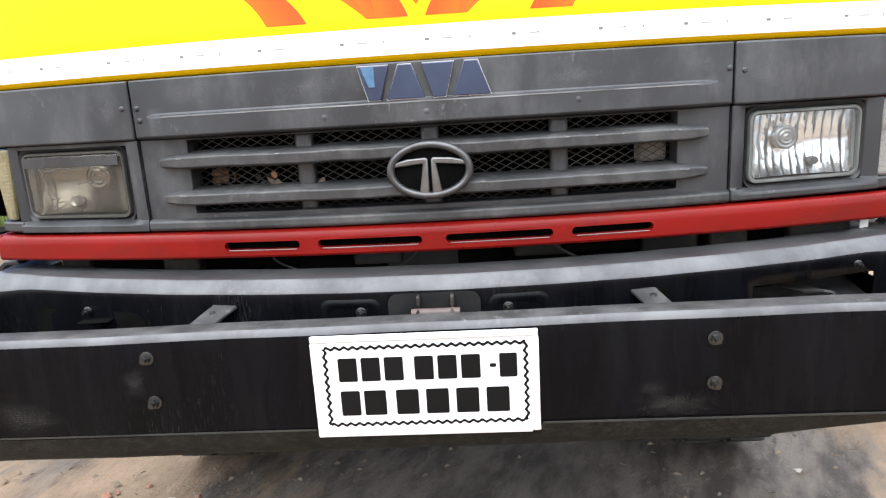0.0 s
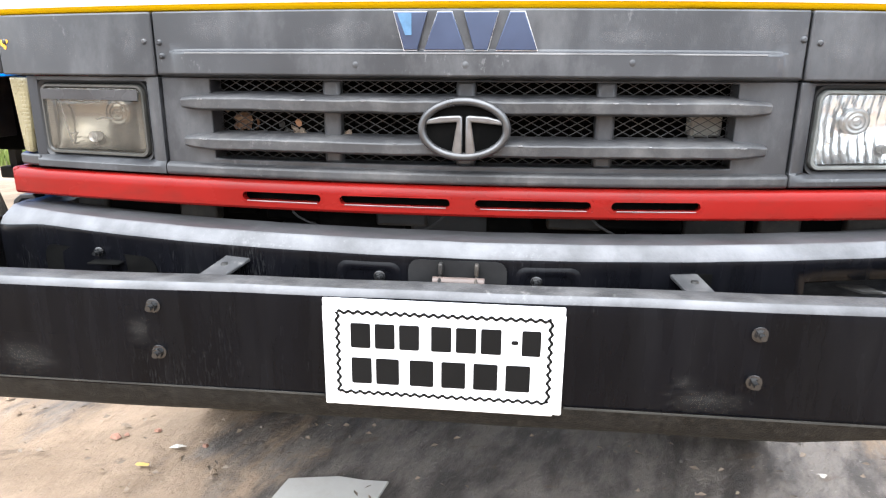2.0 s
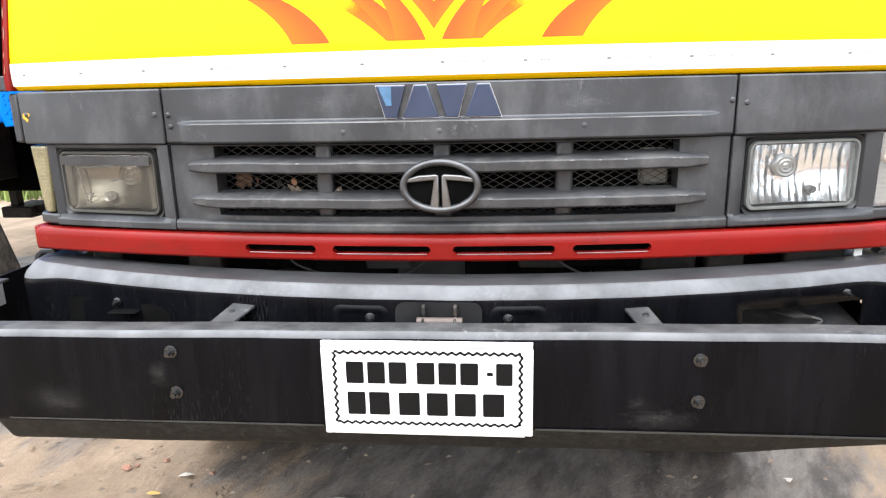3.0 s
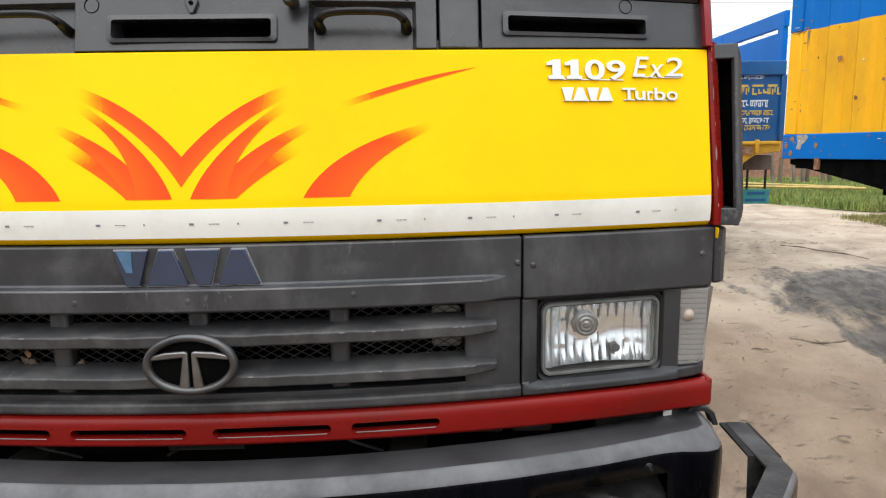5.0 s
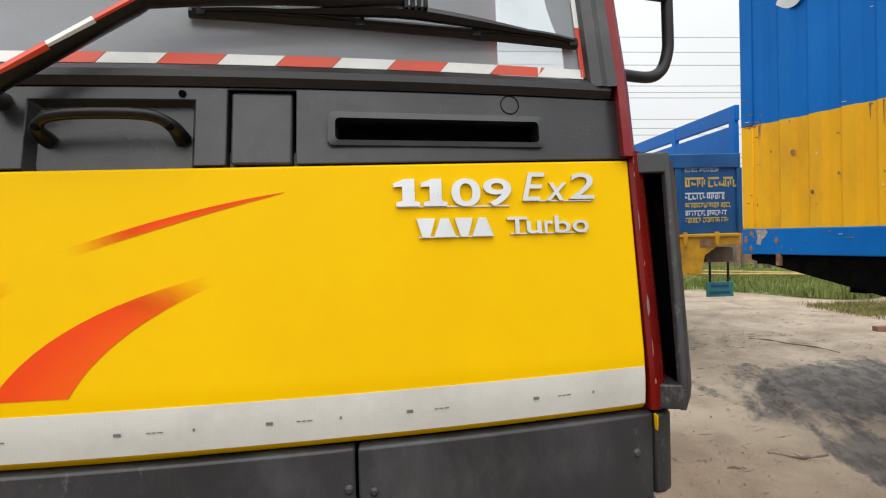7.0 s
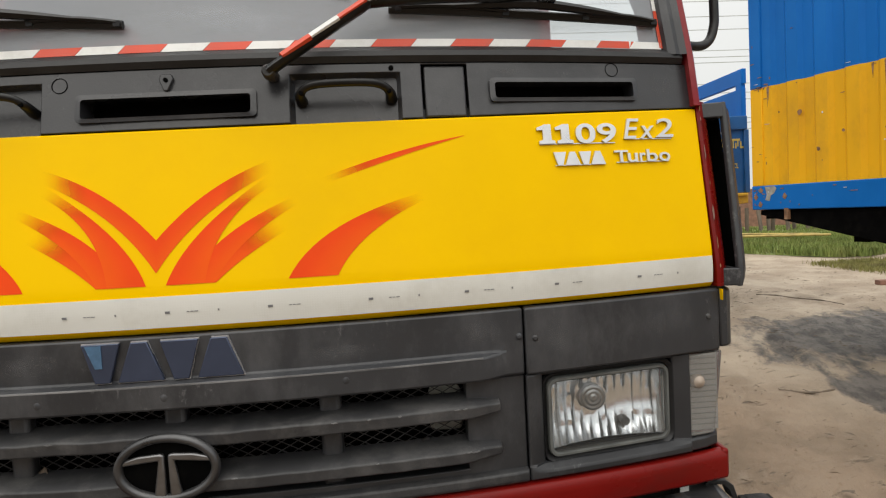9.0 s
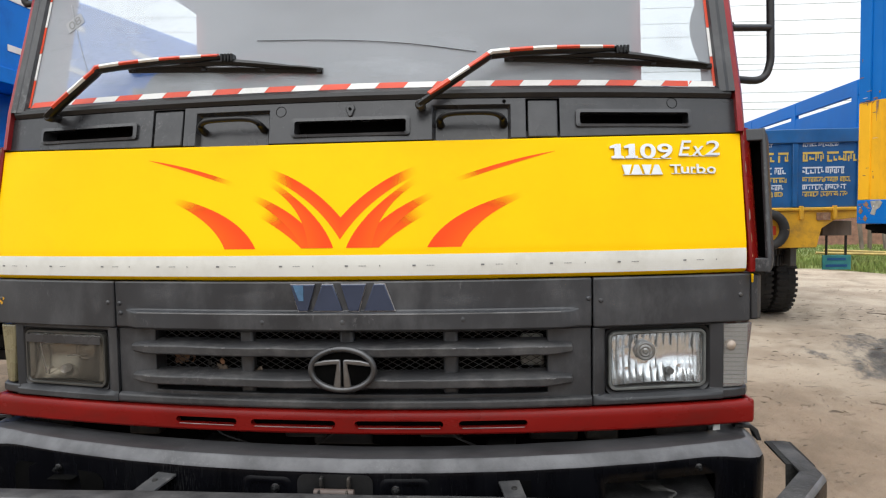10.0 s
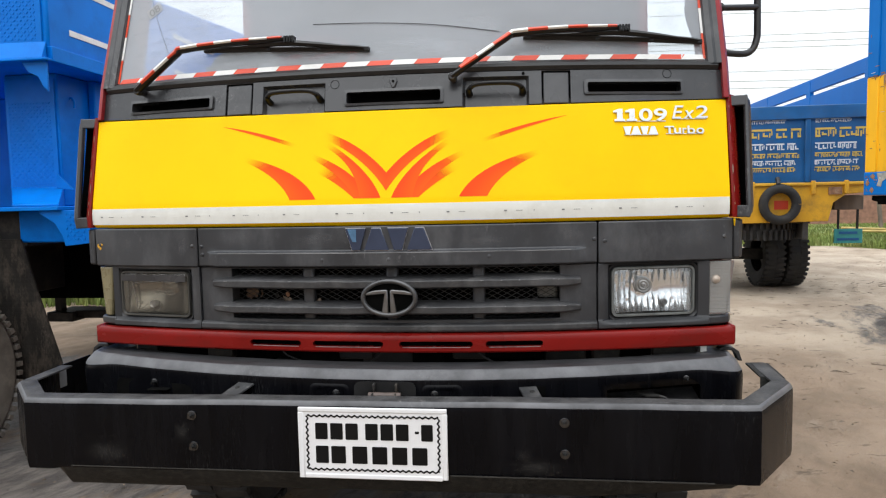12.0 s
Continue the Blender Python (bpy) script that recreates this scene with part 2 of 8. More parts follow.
# pale grey for worn chips and for gleam painted on edges
M_WORN_GLEAM = mat("worn_gleam_plastic", (0.17, 0.17, 0.172), 0.5, var=0.4, scale=9, bump=0.3, dirt=(0.06, 0.06, 0.062), dirt_amount=0.7, dirt_scale=12)
M_TOWPIN = mat("worn_pin_steel", (0.075, 0.053, 0.045), 0.55, var=0.3, scale=20, bump=0.4, dirt=(0.08, 0.06, 0.05), dirt_amount=0.6, dirt_scale=20)
M_BOLT = mat("dark_bolt_steel", (0.010, 0.010, 0.0105), 0.2, 0.0, var=0.4, scale=30, bump=0.3, dirt=(0.014, 0.013, 0.012), dirt_amount=0.4, dirt_scale=20, spec=0.8)
# near-black: shade in openings and under bodies is put into this colour
M_DARK = mat("near_black_shade", (0.0025, 0.0025, 0.0025), 0.85, var=0.5, scale=8, bump=0.5, dirt=(0.008, 0.0075, 0.0065), dirt_amount=0.7, dirt_scale=9, spec=0.03)
M_RUST = mat("rusty_brown", (0.24, 0.12, 0.06), 0.8, var=0.4, scale=22, bump=0.6, dirt=(0.42, 0.3, 0.2), dirt_amount=0.7, dirt_scale=20)
M_PALE = mat("pale_dusty_block", (0.34, 0.33, 0.29), 0.7, var=0.3, scale=20, bump=0.4)
M_PLATE = mat("white_plate_paint", (0.68, 0.68, 0.69), 0.42, var=0.03, scale=20, bump=0.2, bscale=60, dirt=(0.6, 0.6, 0.58), dirt_amount=0.4)
M_INK = mat("black_plate_paint", (0.006, 0.006, 0.006), 0.5, var=0.2, spec=0.1)
M_LENS_Y = dusty_glass("yellowed_lamp_lens", (0.80, 0.77, 0.71), (0.27, 0.25, 0.215), 0.16)
M_LENS = dusty_glass("clear_lamp_lens", (0.97, 0.98, 0.98), (0.8, 0.8, 0.78), 0.05)
M_REFLECT = mat("lamp_reflector", (0.78, 0.80, 0.82), 0.22, 1.0, var=0.06, scale=9, bump=0.05, bscale=45, rough_var=0.05, bump_dist=0.002)
M_DULLREF = mat("tarnished_reflector", (0.25, 0.236, 0.208), 0.24, 1.0, var=0.25, scale=9, bump=0.08, bscale=60, dirt=(0.19, 0.155, 0.11), dirt_amount=0.5, dirt_scale=14)
M_BULB = mat("dull_lamp_metal", (0.25, 0.25, 0.245), 0.32, 0.9, var=0.2, scale=30)
M_RIM = mat("grey_lens_rim", (0.115, 0.12, 0.115), 0.45, var=0.25, scale=20, spec=0.3, dirt=(0.08, 0.08, 0.075), dirt_amount=0.5, dirt_scale=25)
M_LAMPGREY = mat("dull_lamp_housing", (0.04, 0.039, 0.035), 0.35, var=0.15, scale=12, dirt=(0.08, 0.072, 0.055), dirt_amount=0.5)
M_IND_CLEAR = with_relief(mat("clear_indicator_lens", (0.25, 0.245, 0.235), 0.22, var=0.08, scale=9, coat=0.6, dirt=(0.4, 0.385, 0.35), dirt_amount=0.35), "cells", 110.0, 0.5, 0.003)
M_IND_YEL = with_relief(mat("yellowed_indicator_lens", (0.16, 0.137, 0.075), 0.28, var=0.1, scale=9, coat=0.5, dirt=(0.3, 0.26, 0.12), dirt_amount=0.5), "cells", 110.0, 0.5, 0.003)
M_IND_GLASS = dusty_glass("clear_indicator_glass", (0.95, 0.95, 0.94), (0.50, 0.49, 0.47), 0.24)
M_AMBER = mat("amber_bulb_glass", (0.38, 0.31, 0.25), 0.25, var=0.1)
# the bluish film is dust and also stands in for mirrored sky
M_GLASS = dusty_glass("dusty_sky_tinted_glass", (0.88, 0.93, 0.94), (0.50, 0.53, 0.57), 0.47)
M_CABIN = mat("grey_cab_lining", (0.32, 0.325, 0.33), 0.75, var=0.1, scale=3, bump=0.2)
M_DASH = mat("dark_dashboard", (0.05, 0.05, 0.052), 0.6, var=0.3, bump=0.3)
M_BLUE = mat("blue_truck_paint", (0.001, 0.165, 0.62), 0.36, var=0.12, scale=2.5, bump=0.08, bscale=120, dirt=(0.002, 0.07, 0.33), dirt_amount=0.5, dirt_scale=3.5, spec=0.1)
M_BLUE_PLATE = with_relief(mat("blue_chequer_plate", (0.001, 0.15, 0.58), 0.32, var=0.12, scale=2.5, spec=0.15, dirt=(0.002, 0.08, 0.33), dirt_amount=0.4), "cells", 70.0, 0.1, 0.001)
M_CBLUE = mat("container_blue_paint", (0.001, 0.145, 0.50), 0.45, var=0.1, scale=1.5, bump=0.15, dirt=(0.01, 0.17, 0.52), dirt_amount=0.4, dirt_scale=3, spec=0.15, stretch=(1, 1, 0.5))
M_CYELLOW = mat("container_yellow_paint", (0.84, 0.43, 0.012), 0.5, var=0.12, scale=2, bump=0.2, dirt=(0.5, 0.24, 0.03), dirt_amount=0.5, dirt_scale=3, spec=0.2, stretch=(1, 1, 0.5))
M_BEAM = mat("worn_yellow_beam", (0.66, 0.34, 0.015), 0.5, var=0.15, scale=4, dirt=(0.2, 0.11, 0.04), dirt_amount=0.6, dirt_scale=5)
M_TGATE = mat("faded_blue_tailgate", (0.010, 0.092, 0.25), 0.45, var=0.2, scale=3, dirt=(0.05, 0.08, 0.14), dirt_amount=0.5, dirt_scale=4)
M_PRIMER = mat("worn_brown_primer", (0.19, 0.115, 0.09), 0.6, var=0.3, scale=40, dirt=(0.26, 0.09, 0.06), dirt_amount=0.6, dirt_scale=30)
M_SIGNW = mat("white_sign_paint", (0.62, 0.64, 0.66), 0.5, var=0.1)
M_SIGNY = mat("yellow_sign_paint", (0.62, 0.42, 0.08), 0.5, var=0.1)
M_TEAL = mat("teal_plate", (0.04, 0.26, 0.25), 0.5, var=0.2, scale=8)
M_FLANGE = mat("gritty_black_paint", (0.012, 0.0118, 0.011), 0.6, var=0.4, scale=30, bump=0.8, bscale=260, dirt=(0.05, 0.046, 0.038), dirt_amount=0.5, dirt_scale=60, spec=0.15)
M_CREASE = mat("dust_line", (0.018, 0.0165, 0.0135), 0.8, var=0.4, scale=14, bump=0.3)
M_FLAP = mat("muddy_rubber_flap", (0.017, 0.015, 0.013), 0.85, var=0.5, scale=7, bump=0.8, bscale=60, dirt=(0.10, 0.08, 0.062), dirt_amount=0.7, dirt_scale=9, stretch=(1.6, 1, 0.6), spec=0.15, speck=(0.2, 0.16, 0.13))
M_DUSTTYRE = mat("pale_dusty_tyre", (0.10, 0.088, 0.074), 0.85, var=0.3, scale=6, bump=0.4, dirt=(0.22, 0.19, 0.16), dirt_amount=0.7, dirt_scale=5)
with_relief(M_FLAP, "cells", 34.0, 0.35, 0.008)
M_WOOD = mat("weathered_timber", (0.13, 0.10, 0.075), 0.85, var=0.4, scale=6, stretch=(1, 1, 0.3))
M_BRICK = mat("old_brick", (0.25, 0.13, 0.09), 0.85, var=0.3, scale=6, bump=0.5)
M_PAPER = mat("pale_litter", (0.36, 0.33, 0.29), 0.7, var=0.2)
M_BOARD = mat("pale_cardboard", (0.36, 0.345, 0.32), 0.8, var=0.1, scale=8, bump=0.2, dirt=(0.2, 0.18, 0.15), dirt_amount=0.5)
M_LEAF = mat("dry_yellow_leaf", (0.36, 0.22, 0.05), 0.7, var=0.3)
M_TWIG = mat("dry_twig", (0.15, 0.115, 0.085), 0.85, var=0.3)
M_WIRE = mat("power_cable", (0.46, 0.47, 0.49), 0.6)
M_GRASS = mat("meadow_grass", (0.145, 0.19, 0.042), 0.8, var=0.45, scale=1.5, bump=0.2, dirt=(0.33, 0.29, 0.09), dirt_amount=0.7, dirt_scale=1.4)
M_DRYGRASS = mat("dry_grass", (0.20, 0.19, 0.055), 0.85, var=0.4, scale=2.5, bump=0.2, dirt=(0.36, 0.28, 0.14), dirt_amount=0.6, dirt_scale=2)
M_BAMBOO = mat("weathered_bamboo", (0.42, 0.30, 0.09), 0.6, var=0.3, scale=5)
M_TREE = mat("tree_leaves", (0.085, 0.12, 0.06), 0.8, var=0.4, scale=2)
M_BARK = mat("tree_bark", (0.1, 0.08, 0.06), 0.9, var=0.3)


def flame_material():
    """Airbrushed red that fades out into the yellow paint along the stroke."""
    m = mat("airbrushed_red", (0.78, 0.065, 0.010), 0.34, var=0.05, scale=12, bump=0.03, spec=0.07)
    n, l = m.node_tree.nodes, m.node_tree.links
    b = n["Principled BSDF"]
    red = b.inputs["Base Color"].links[0].from_socket
    uv = n.new("ShaderNodeUVMap")
    sep = n.new("ShaderNodeSeparateXYZ")
    l.new(uv.outputs["UV"], sep.inputs["Vector"])
    tc = n.new("ShaderNodeTexCoord")
    ns = n.new("ShaderNodeTexNoise")
    ns.inputs["Scale"].default_value = 60.0
    l.new(tc.outputs["Object"], ns.inputs["Vector"])
    add = n.new("ShaderNodeMath")
    add.operation = "MULTIPLY_ADD"
    add.inputs[1].default_value = 0.05
    l.new(ns.outputs["Fac"], add.inputs[0])
    l.new(sep.outputs["X"], add.inputs[2])
    mr = n.new("ShaderNodeMapRange")
    mr.interpolation_type = "SMOOTHSTEP"
    mr.inputs["From Min"].default_value, mr.inputs["From Max"].default_value = 0.60, 1.0
    l.new(add.outputs["Value"], mr.inputs["Value"])
    mr.inputs["To Min"].default_value, mr.inputs["To Max"].default_value = 1.0, 0.0
    side = n.new("ShaderNodeMapRange")
    side.inputs["From Min"].default_value, side.inputs["From Max"].default_value = 0.25, 1.1
    side.inputs["To Max"].default_value = 0.4
    l.new(sep.outputs["Y"], side.inputs["Value"])
    shade = n.new("ShaderNodeMix")
    shade.data_type = "RGBA"
    shade.inputs[7].default_value = (0.86, 0.17, 0.008, 1)
    l.new(side.outputs["Result"], shade.inputs[0])
    l.new(red, shade.inputs[6])
    l.new(shade.outputs[2], b.inputs["Base Color"])
    l.new(mr.outputs["Result"], b.inputs["Alpha"])
    return m


M_FLAME = flame_material()


def stain_material(name, col, scale, most, stretch, rough):
    """A stain or rubbed patch that thins out to nothing at its rim."""
    m = mat(name, col, rough, var=0.25, scale=scale, spec=0.2)
    n, l = m.node_tree.nodes, m.node_tree.links
    b = n["Principled BSDF"]
    uv = n.new("ShaderNodeUVMap")
    far = n.new("ShaderNodeVectorMath")
    far.operation = "LENGTH"
    l.new(uv.outputs["UV"], far.inputs[0])
    tc = n.new("ShaderNodeTexCoord")
    mp = n.new("ShaderNodeMapping")
    mp.inputs["Scale"].default_value = stretch
    ns = n.new("ShaderNodeTexNoise")
    ns.inputs["Scale"].default_value, ns.inputs["Detail"].default_value, ns.inputs["Roughness"].default_value = scale, 8.0, 0.75
    l.new(tc.outputs["Object"], mp.inputs["Vector"])
    l.new(mp.outputs["Vector"], ns.inputs["Vector"])
    sub = n.new("ShaderNodeMath")
    sub.operation = "MULTIPLY_ADD"
    sub.inputs[1].default_value = -0.45
    l.new(far.outputs["Value"], sub.inputs[0])
    l.new(ns.outputs["Fac"], sub.inputs[2])
    mr = n.new("ShaderNodeMapRange")
    mr.inputs["From Min"].default_value, mr.inputs["From Max"].default_value = 0.20, 0.60
    mr.inputs["To Max"].default_value = most
    l.new(sub.outputs["Value"], mr.inputs["Value"])
    l.new(mr.outputs["Result"], b.inputs["Alpha"])
    return m


M_SCUFF = stain_material("rubbed_dusty_patch", (0.12, 0.115, 0.105), 60.0, 0.16, (1.0, 1.0, 3.0), 0.6)
M_DUSTHAZE = stain_material("dust_and_haze_on_glass", (0.55, 0.58, 0.62), 14.0, 0.30, (0.7, 0.7, 2.4), 0.8)
M_SMEAR = stain_material("chalky_smear", (0.17, 0.17, 0.175), 16.0, 0.3, (1.6, 1.6, 0.8), 0.55)


# damp places, and shade painted under and beside the lorry: middle and half-widths
DAMP_AND_SHADE = ((5.7, 5.2, 2.1, 1.5), (4.1, 3.1, 0.55, 1.2), (5.2, 1.3, 1.6, 0.8), (0.30, 0.62, 1.30, 0.80), (-2.0, 1.5, 1.1, 1.0), (-3.4, 2.6, 1.6, 1.3))


def ground_material():
    """Trodden sandy clay: pale dry crust, damp and painted-shade places, torn rut edges, crumbs and grit."""
    m = bpy.data.materials.new("sandy_earth")
    m.use_nodes = True
    n, l = m.node_tree.nodes, m.node_tree.links
    b = n["Principled BSDF"]
    tc = n.new("ShaderNodeTexCoord")

    def noise_at(scale, detail=8.0, rough=0.6, stretch=None, turn=71):
        t = n.new("ShaderNodeTexNoise")
        t.inputs["Scale"].default_value, t.inputs["Detail"].default_value, t.inputs["Roughness"].default_value = scale, detail, rough
        if stretch:
            mp = n.new("ShaderNodeMapping")
            mp.vector_type = "TEXTURE"
            mp.inputs["Scale"].default_value = tuple(1 / v for v in stretch)
            mp.inputs["Rotation"].default_value = (0, 0, radians(turn))
            l.new(tc.outputs["Object"], mp.inputs["Vector"])
            l.new(mp.outputs["Vector"], t.inputs["Vector"])
        else:
            l.new(tc.outputs["Object"], t.inputs["Vector"])
        return t.outputs["Fac"]

    def math_node(op, x, y=None, third=None):
        k = n.new("ShaderNodeMath")
        k.operation = op
        for i, v in enumerate((x, y, third)):
            if v is None:
                continue
            if isinstance(v, (int, float)):
                k.inputs[i].default_value = v
            else:
                l.new(v, k.inputs[i])
        return k.outputs["Value"]

    def ramp(fac, lo, hi, most=1.0):
        r = n.new("ShaderNodeMapRange")
        r.interpolation_type = "SMOOTHSTEP"
        r.inputs["From Min"].default_value, r.inputs["From Max"].default_value, r.inputs["To Max"].default_value = lo, hi, most
        l.new(fac, r.inputs["Value"])
        return r.outputs["Result"]

    def blend(fac, a, c):
        x = n.new("ShaderNodeMix")
        x.data_type = "RGBA"
        l.new(fac, x.inputs[0])
        for i, v in ((6, a), (7, c)):
            if isinstance(v, tuple):
                x.inputs[i].default_value = (*v, 1)
            else:
                l.new(v, x.inputs[i])
        return x.outputs[2]

    sep = n.new("ShaderNodeSeparateXYZ")
    l.new(tc.outputs["Object"], sep.inputs["Vector"])
    wide, mid = noise_at(0.45, 5.0), noise_at(1.7, 10.0, 0.66, (0.8, 1.15, 1.0))
    # brown clay near the lorry, paler and greyer sand further into the yard
    away = math_node("MULTIPLY_ADD", wide, 5.0, math_node("MULTIPLY_ADD", sep.outputs["X"], 0.55, sep.outputs["Y"]))
    clay = blend(ramp(mid, 0.37, 0.63), (0.165, 0.118, 0.080), (0.265, 0.194, 0.136))
    sand = blend(ramp(noise_at(1.0, 7.0), 0.36, 0.64), (0.310, 0.243, 0.180), (0.440, 0.362, 0.277))
    base = blend(ramp(away, 4.2, 10.5), clay, sand)
    # broad worn streaks and paler skins of dry mud
    base = blend(ramp(noise_at(0.9, 8.0, 0.64, (0.65, 1.25, 1.0)), 0.53, 0.70, 0.5), base, (0.19, 0.148, 0.108))
    base = blend(ramp(noise_at(2.9, 9.0, 0.72, (0.65, 1.25, 1.0), 64), 0.57, 0.72, 0.5), base, (0.34, 0.278, 0.212))
    # damp and painted-shade places with ragged rims
    damp_and_shade = None
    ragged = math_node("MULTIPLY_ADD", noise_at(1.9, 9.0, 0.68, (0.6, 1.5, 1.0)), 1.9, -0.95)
    for cx, cy, w, d in DAMP_AND_SHADE:
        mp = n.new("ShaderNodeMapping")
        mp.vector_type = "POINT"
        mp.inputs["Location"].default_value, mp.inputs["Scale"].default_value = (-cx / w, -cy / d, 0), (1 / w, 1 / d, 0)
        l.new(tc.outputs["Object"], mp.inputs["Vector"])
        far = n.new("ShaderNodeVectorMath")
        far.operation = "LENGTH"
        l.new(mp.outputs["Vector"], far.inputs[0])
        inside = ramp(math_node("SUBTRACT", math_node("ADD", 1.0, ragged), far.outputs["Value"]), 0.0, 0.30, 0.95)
        damp_and_shade = inside if damp_and_shade is None else math_node("MAXIMUM", damp_and_shade, inside)
    base = blend(damp_and_shade, base, blend(ramp(noise_at(5.0, 8.0, 0.65, (0.6, 1.5, 1.0)), 0.38, 0.62), (0.046, 0.041, 0.038), (0.140, 0.122, 0.108)))
    # torn crumbs along ruts, fine litter specks, pale grit
    base = blend(ramp(noise_at(6.5, 9.0, 0.72, (0.5, 1.4, 1.0), 20), 0.575, 0.67, 0.75), base, (0.100, 0.074, 0.053))
    base = blend(ramp(noise_at(26.0, 6.0, 0.7, (0.6, 1.2, 1.0)), 0.63, 0.71, 0.65), base, (0.08, 0.06, 0.044))
    base = blend(ramp(noise_at(95.0, 3.0), 0.66, 0.78, 0.6), base, (0.40, 0.36, 0.31))
    l.new(base, b.inputs["Base Color"])
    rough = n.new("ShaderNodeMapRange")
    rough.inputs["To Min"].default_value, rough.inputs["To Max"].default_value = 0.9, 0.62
    l.new(damp_and_shade, rough.inputs["Value"])
    l.new(rough.outputs["Result"], b.inputs["Roughness"])
    b.inputs["Specular IOR Level"].default_value = 0.25
    normal = None
    for fac, strength, dist in ((noise_at(3.6, 10.0, 0.62, (0.6, 1.3, 1.0), 50), 0.9, 0.045), (noise_at(13.0, 8.0, 0.7, (0.7, 1.2, 1.0)), 0.9, 0.018), (noise_at(70.0, 6.0, 0.7), 0.7, 0.005)):
        bp = n.new("ShaderNodeBump")
        bp.inputs["Strength"].default_value, bp.inputs["Distance"].default_value = strength, dist
        l.new(fac, bp.inputs["Height"])
        if normal:
            l.new(normal, bp.inputs["Normal"])
        normal = bp.outputs["Normal"]
    l.new(normal, b.inputs["Normal"])
    return m


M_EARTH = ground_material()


# ---- building helpers ----
def part(name, bm, material, parent=None, label="", bevel=0.0, smooth=32, outward=False):
    """Links a bmesh as one mesh object, under a thing or a part. outward: an open sheet that faces the front."""
    bmesh.ops.recalc_face_normals(bm, faces=bm.faces)
    if outward:
        bm.normal_update()
        if sum(f.normal.y * f.calc_area() for f in bm.faces) > 0:
            bmesh.ops.reverse_faces(bm, faces=bm.faces)
    me = bpy.data.meshes.new(name)
    bm.to_mesh(me)
    bm.free()
    return linked(name, me, material, parent, label, bevel, smooth)


def linked(name, me, material, parent=None, label="", bevel=0.0, smooth=32):
    for m in material if isinstance(material, (list, tuple)) else [material]:
        me.materials.append(m)
    if smooth:
        for p in me.polygons:
            p.use_smooth = True
        me.set_sharp_from_angle(angle=radians(smooth))
    ob = new(name, me)
    if parent:
        ob.parent = parent
        ob.matrix_parent_inverse = Matrix.Translation(parent.location).inverted() if parent.type == "EMPTY" else Matrix()
    if bevel:
        mod = ob.modifiers.new("worn_edges", "BEVEL")
        mod.width, mod.segments, mod.limit_method, mod.angle_limit = bevel, 2, "ANGLE", radians(40)
    if label:
        tagged(ob, label)
    return ob


def thing(name, loc, label, category, group="", kind=""):
    e = new(name)
    e.location = loc
    e.empty_display_size = 0.2
    return tagged(e, label, category, group, kind)


def box(bm, lo, hi, m=None):
    pts = [Vector((x, y, z)) for x in (lo[0], hi[0]) for y in (lo[1], hi[1]) for z in (lo[2], hi[2])]
    v = [bm.verts.new(m @ p if m else p) for p in pts]
    for f in ((0, 1, 3, 2), (4, 6, 7, 5), (0, 4, 5, 1), (2, 3, 7, 6), (0, 2, 6, 4), (1, 5, 7, 3)):
        bm.faces.new([v[i] for i in f])
    return bm


def boxes(*pairs):
    bm = bmesh.new()
    for lo, hi in pairs:
        box(bm, lo, hi)
    return bm


def tube(bm, points, r, sides=10, caps=True, flat=1.0):
    """A round bar along a line of points. r: one radius or one for each point."""
    pts = [Vector(p) for p in points]
    rs = r if isinstance(r, (list, tuple)) else [r] * len(pts)
    rings, side = [], None
    for i, p in enumerate(pts):
        d = (pts[min(i + 1, len(pts) - 1)] - pts[max(i - 1, 0)]).normalized()
        if side is None:
            side = d.cross(Vector((0, 0, 1)) if abs(d.z) < 0.9 else Vector((1, 0, 0))).normalized()
        side = (side - d * side.dot(d)).normalized()
        up = side.cross(d)
        rings.append([bm.verts.new(p + rs[i] * (math.cos(a) * side + math.sin(a) * flat * up)) for a in (2 * math.pi * k / sides for k in range(sides))])
    for a, c in zip(rings, rings[1:]):
        for k in range(sides):
            bm.faces.new((a[k], a[(k + 1) % sides], c[(k + 1) % sides], c[k]))
    if caps:
        bm.faces.new(rings[0][::-1])
        bm.faces.new(rings[-1])
    return bm


def curve_points(points, n=6):
    """A smooth line through the points (Catmull-Rom)."""
    p = [Vector(q) for q in points]
    p = [2 * p[0] - p[1]] + p + [2 * p[-1] - p[-2]]
    res = []
    for i in range(1, len(p) - 2):
        for k in range(n):
            t = k / n
            res.append(0.5 * (2 * p[i] + (p[i + 1] - p[i - 1]) * t + (2 * p[i - 1] - 5 * p[i] + 4 * p[i + 1] - p[i + 2]) * t * t
                              + (3 * p[i] - p[i - 1] - 3 * p[i + 1] + p[i + 2]) * t ** 3))
    res.append(p[-2])
    return res


def lathe(bm, profile, axis_at, axis="x", steps=40):
    """Turns a profile of (distance along the axis, radius) round an axis."""
    c = Vector(axis_at)
    rings = []
    for k in range(steps):
        a = 2 * math.pi * k / steps
        ring = []
        for d, r in profile:
            o = {"x": (d, r * math.cos(a), r * math.sin(a)), "y": (r * math.cos(a), d, r * math.sin(a)), "z": (r * math.cos(a), r * math.sin(a), d)}[axis]
            ring.append(bm.verts.new(c + Vector(o)))
        rings.append(ring)
    for a, b2 in zip(rings, rings[1:] + rings[:1]):
        for i in range(len(profile) - 1):
            bm.faces.new((a[i], a[i + 1], b2[i + 1], b2[i]))
    return bm


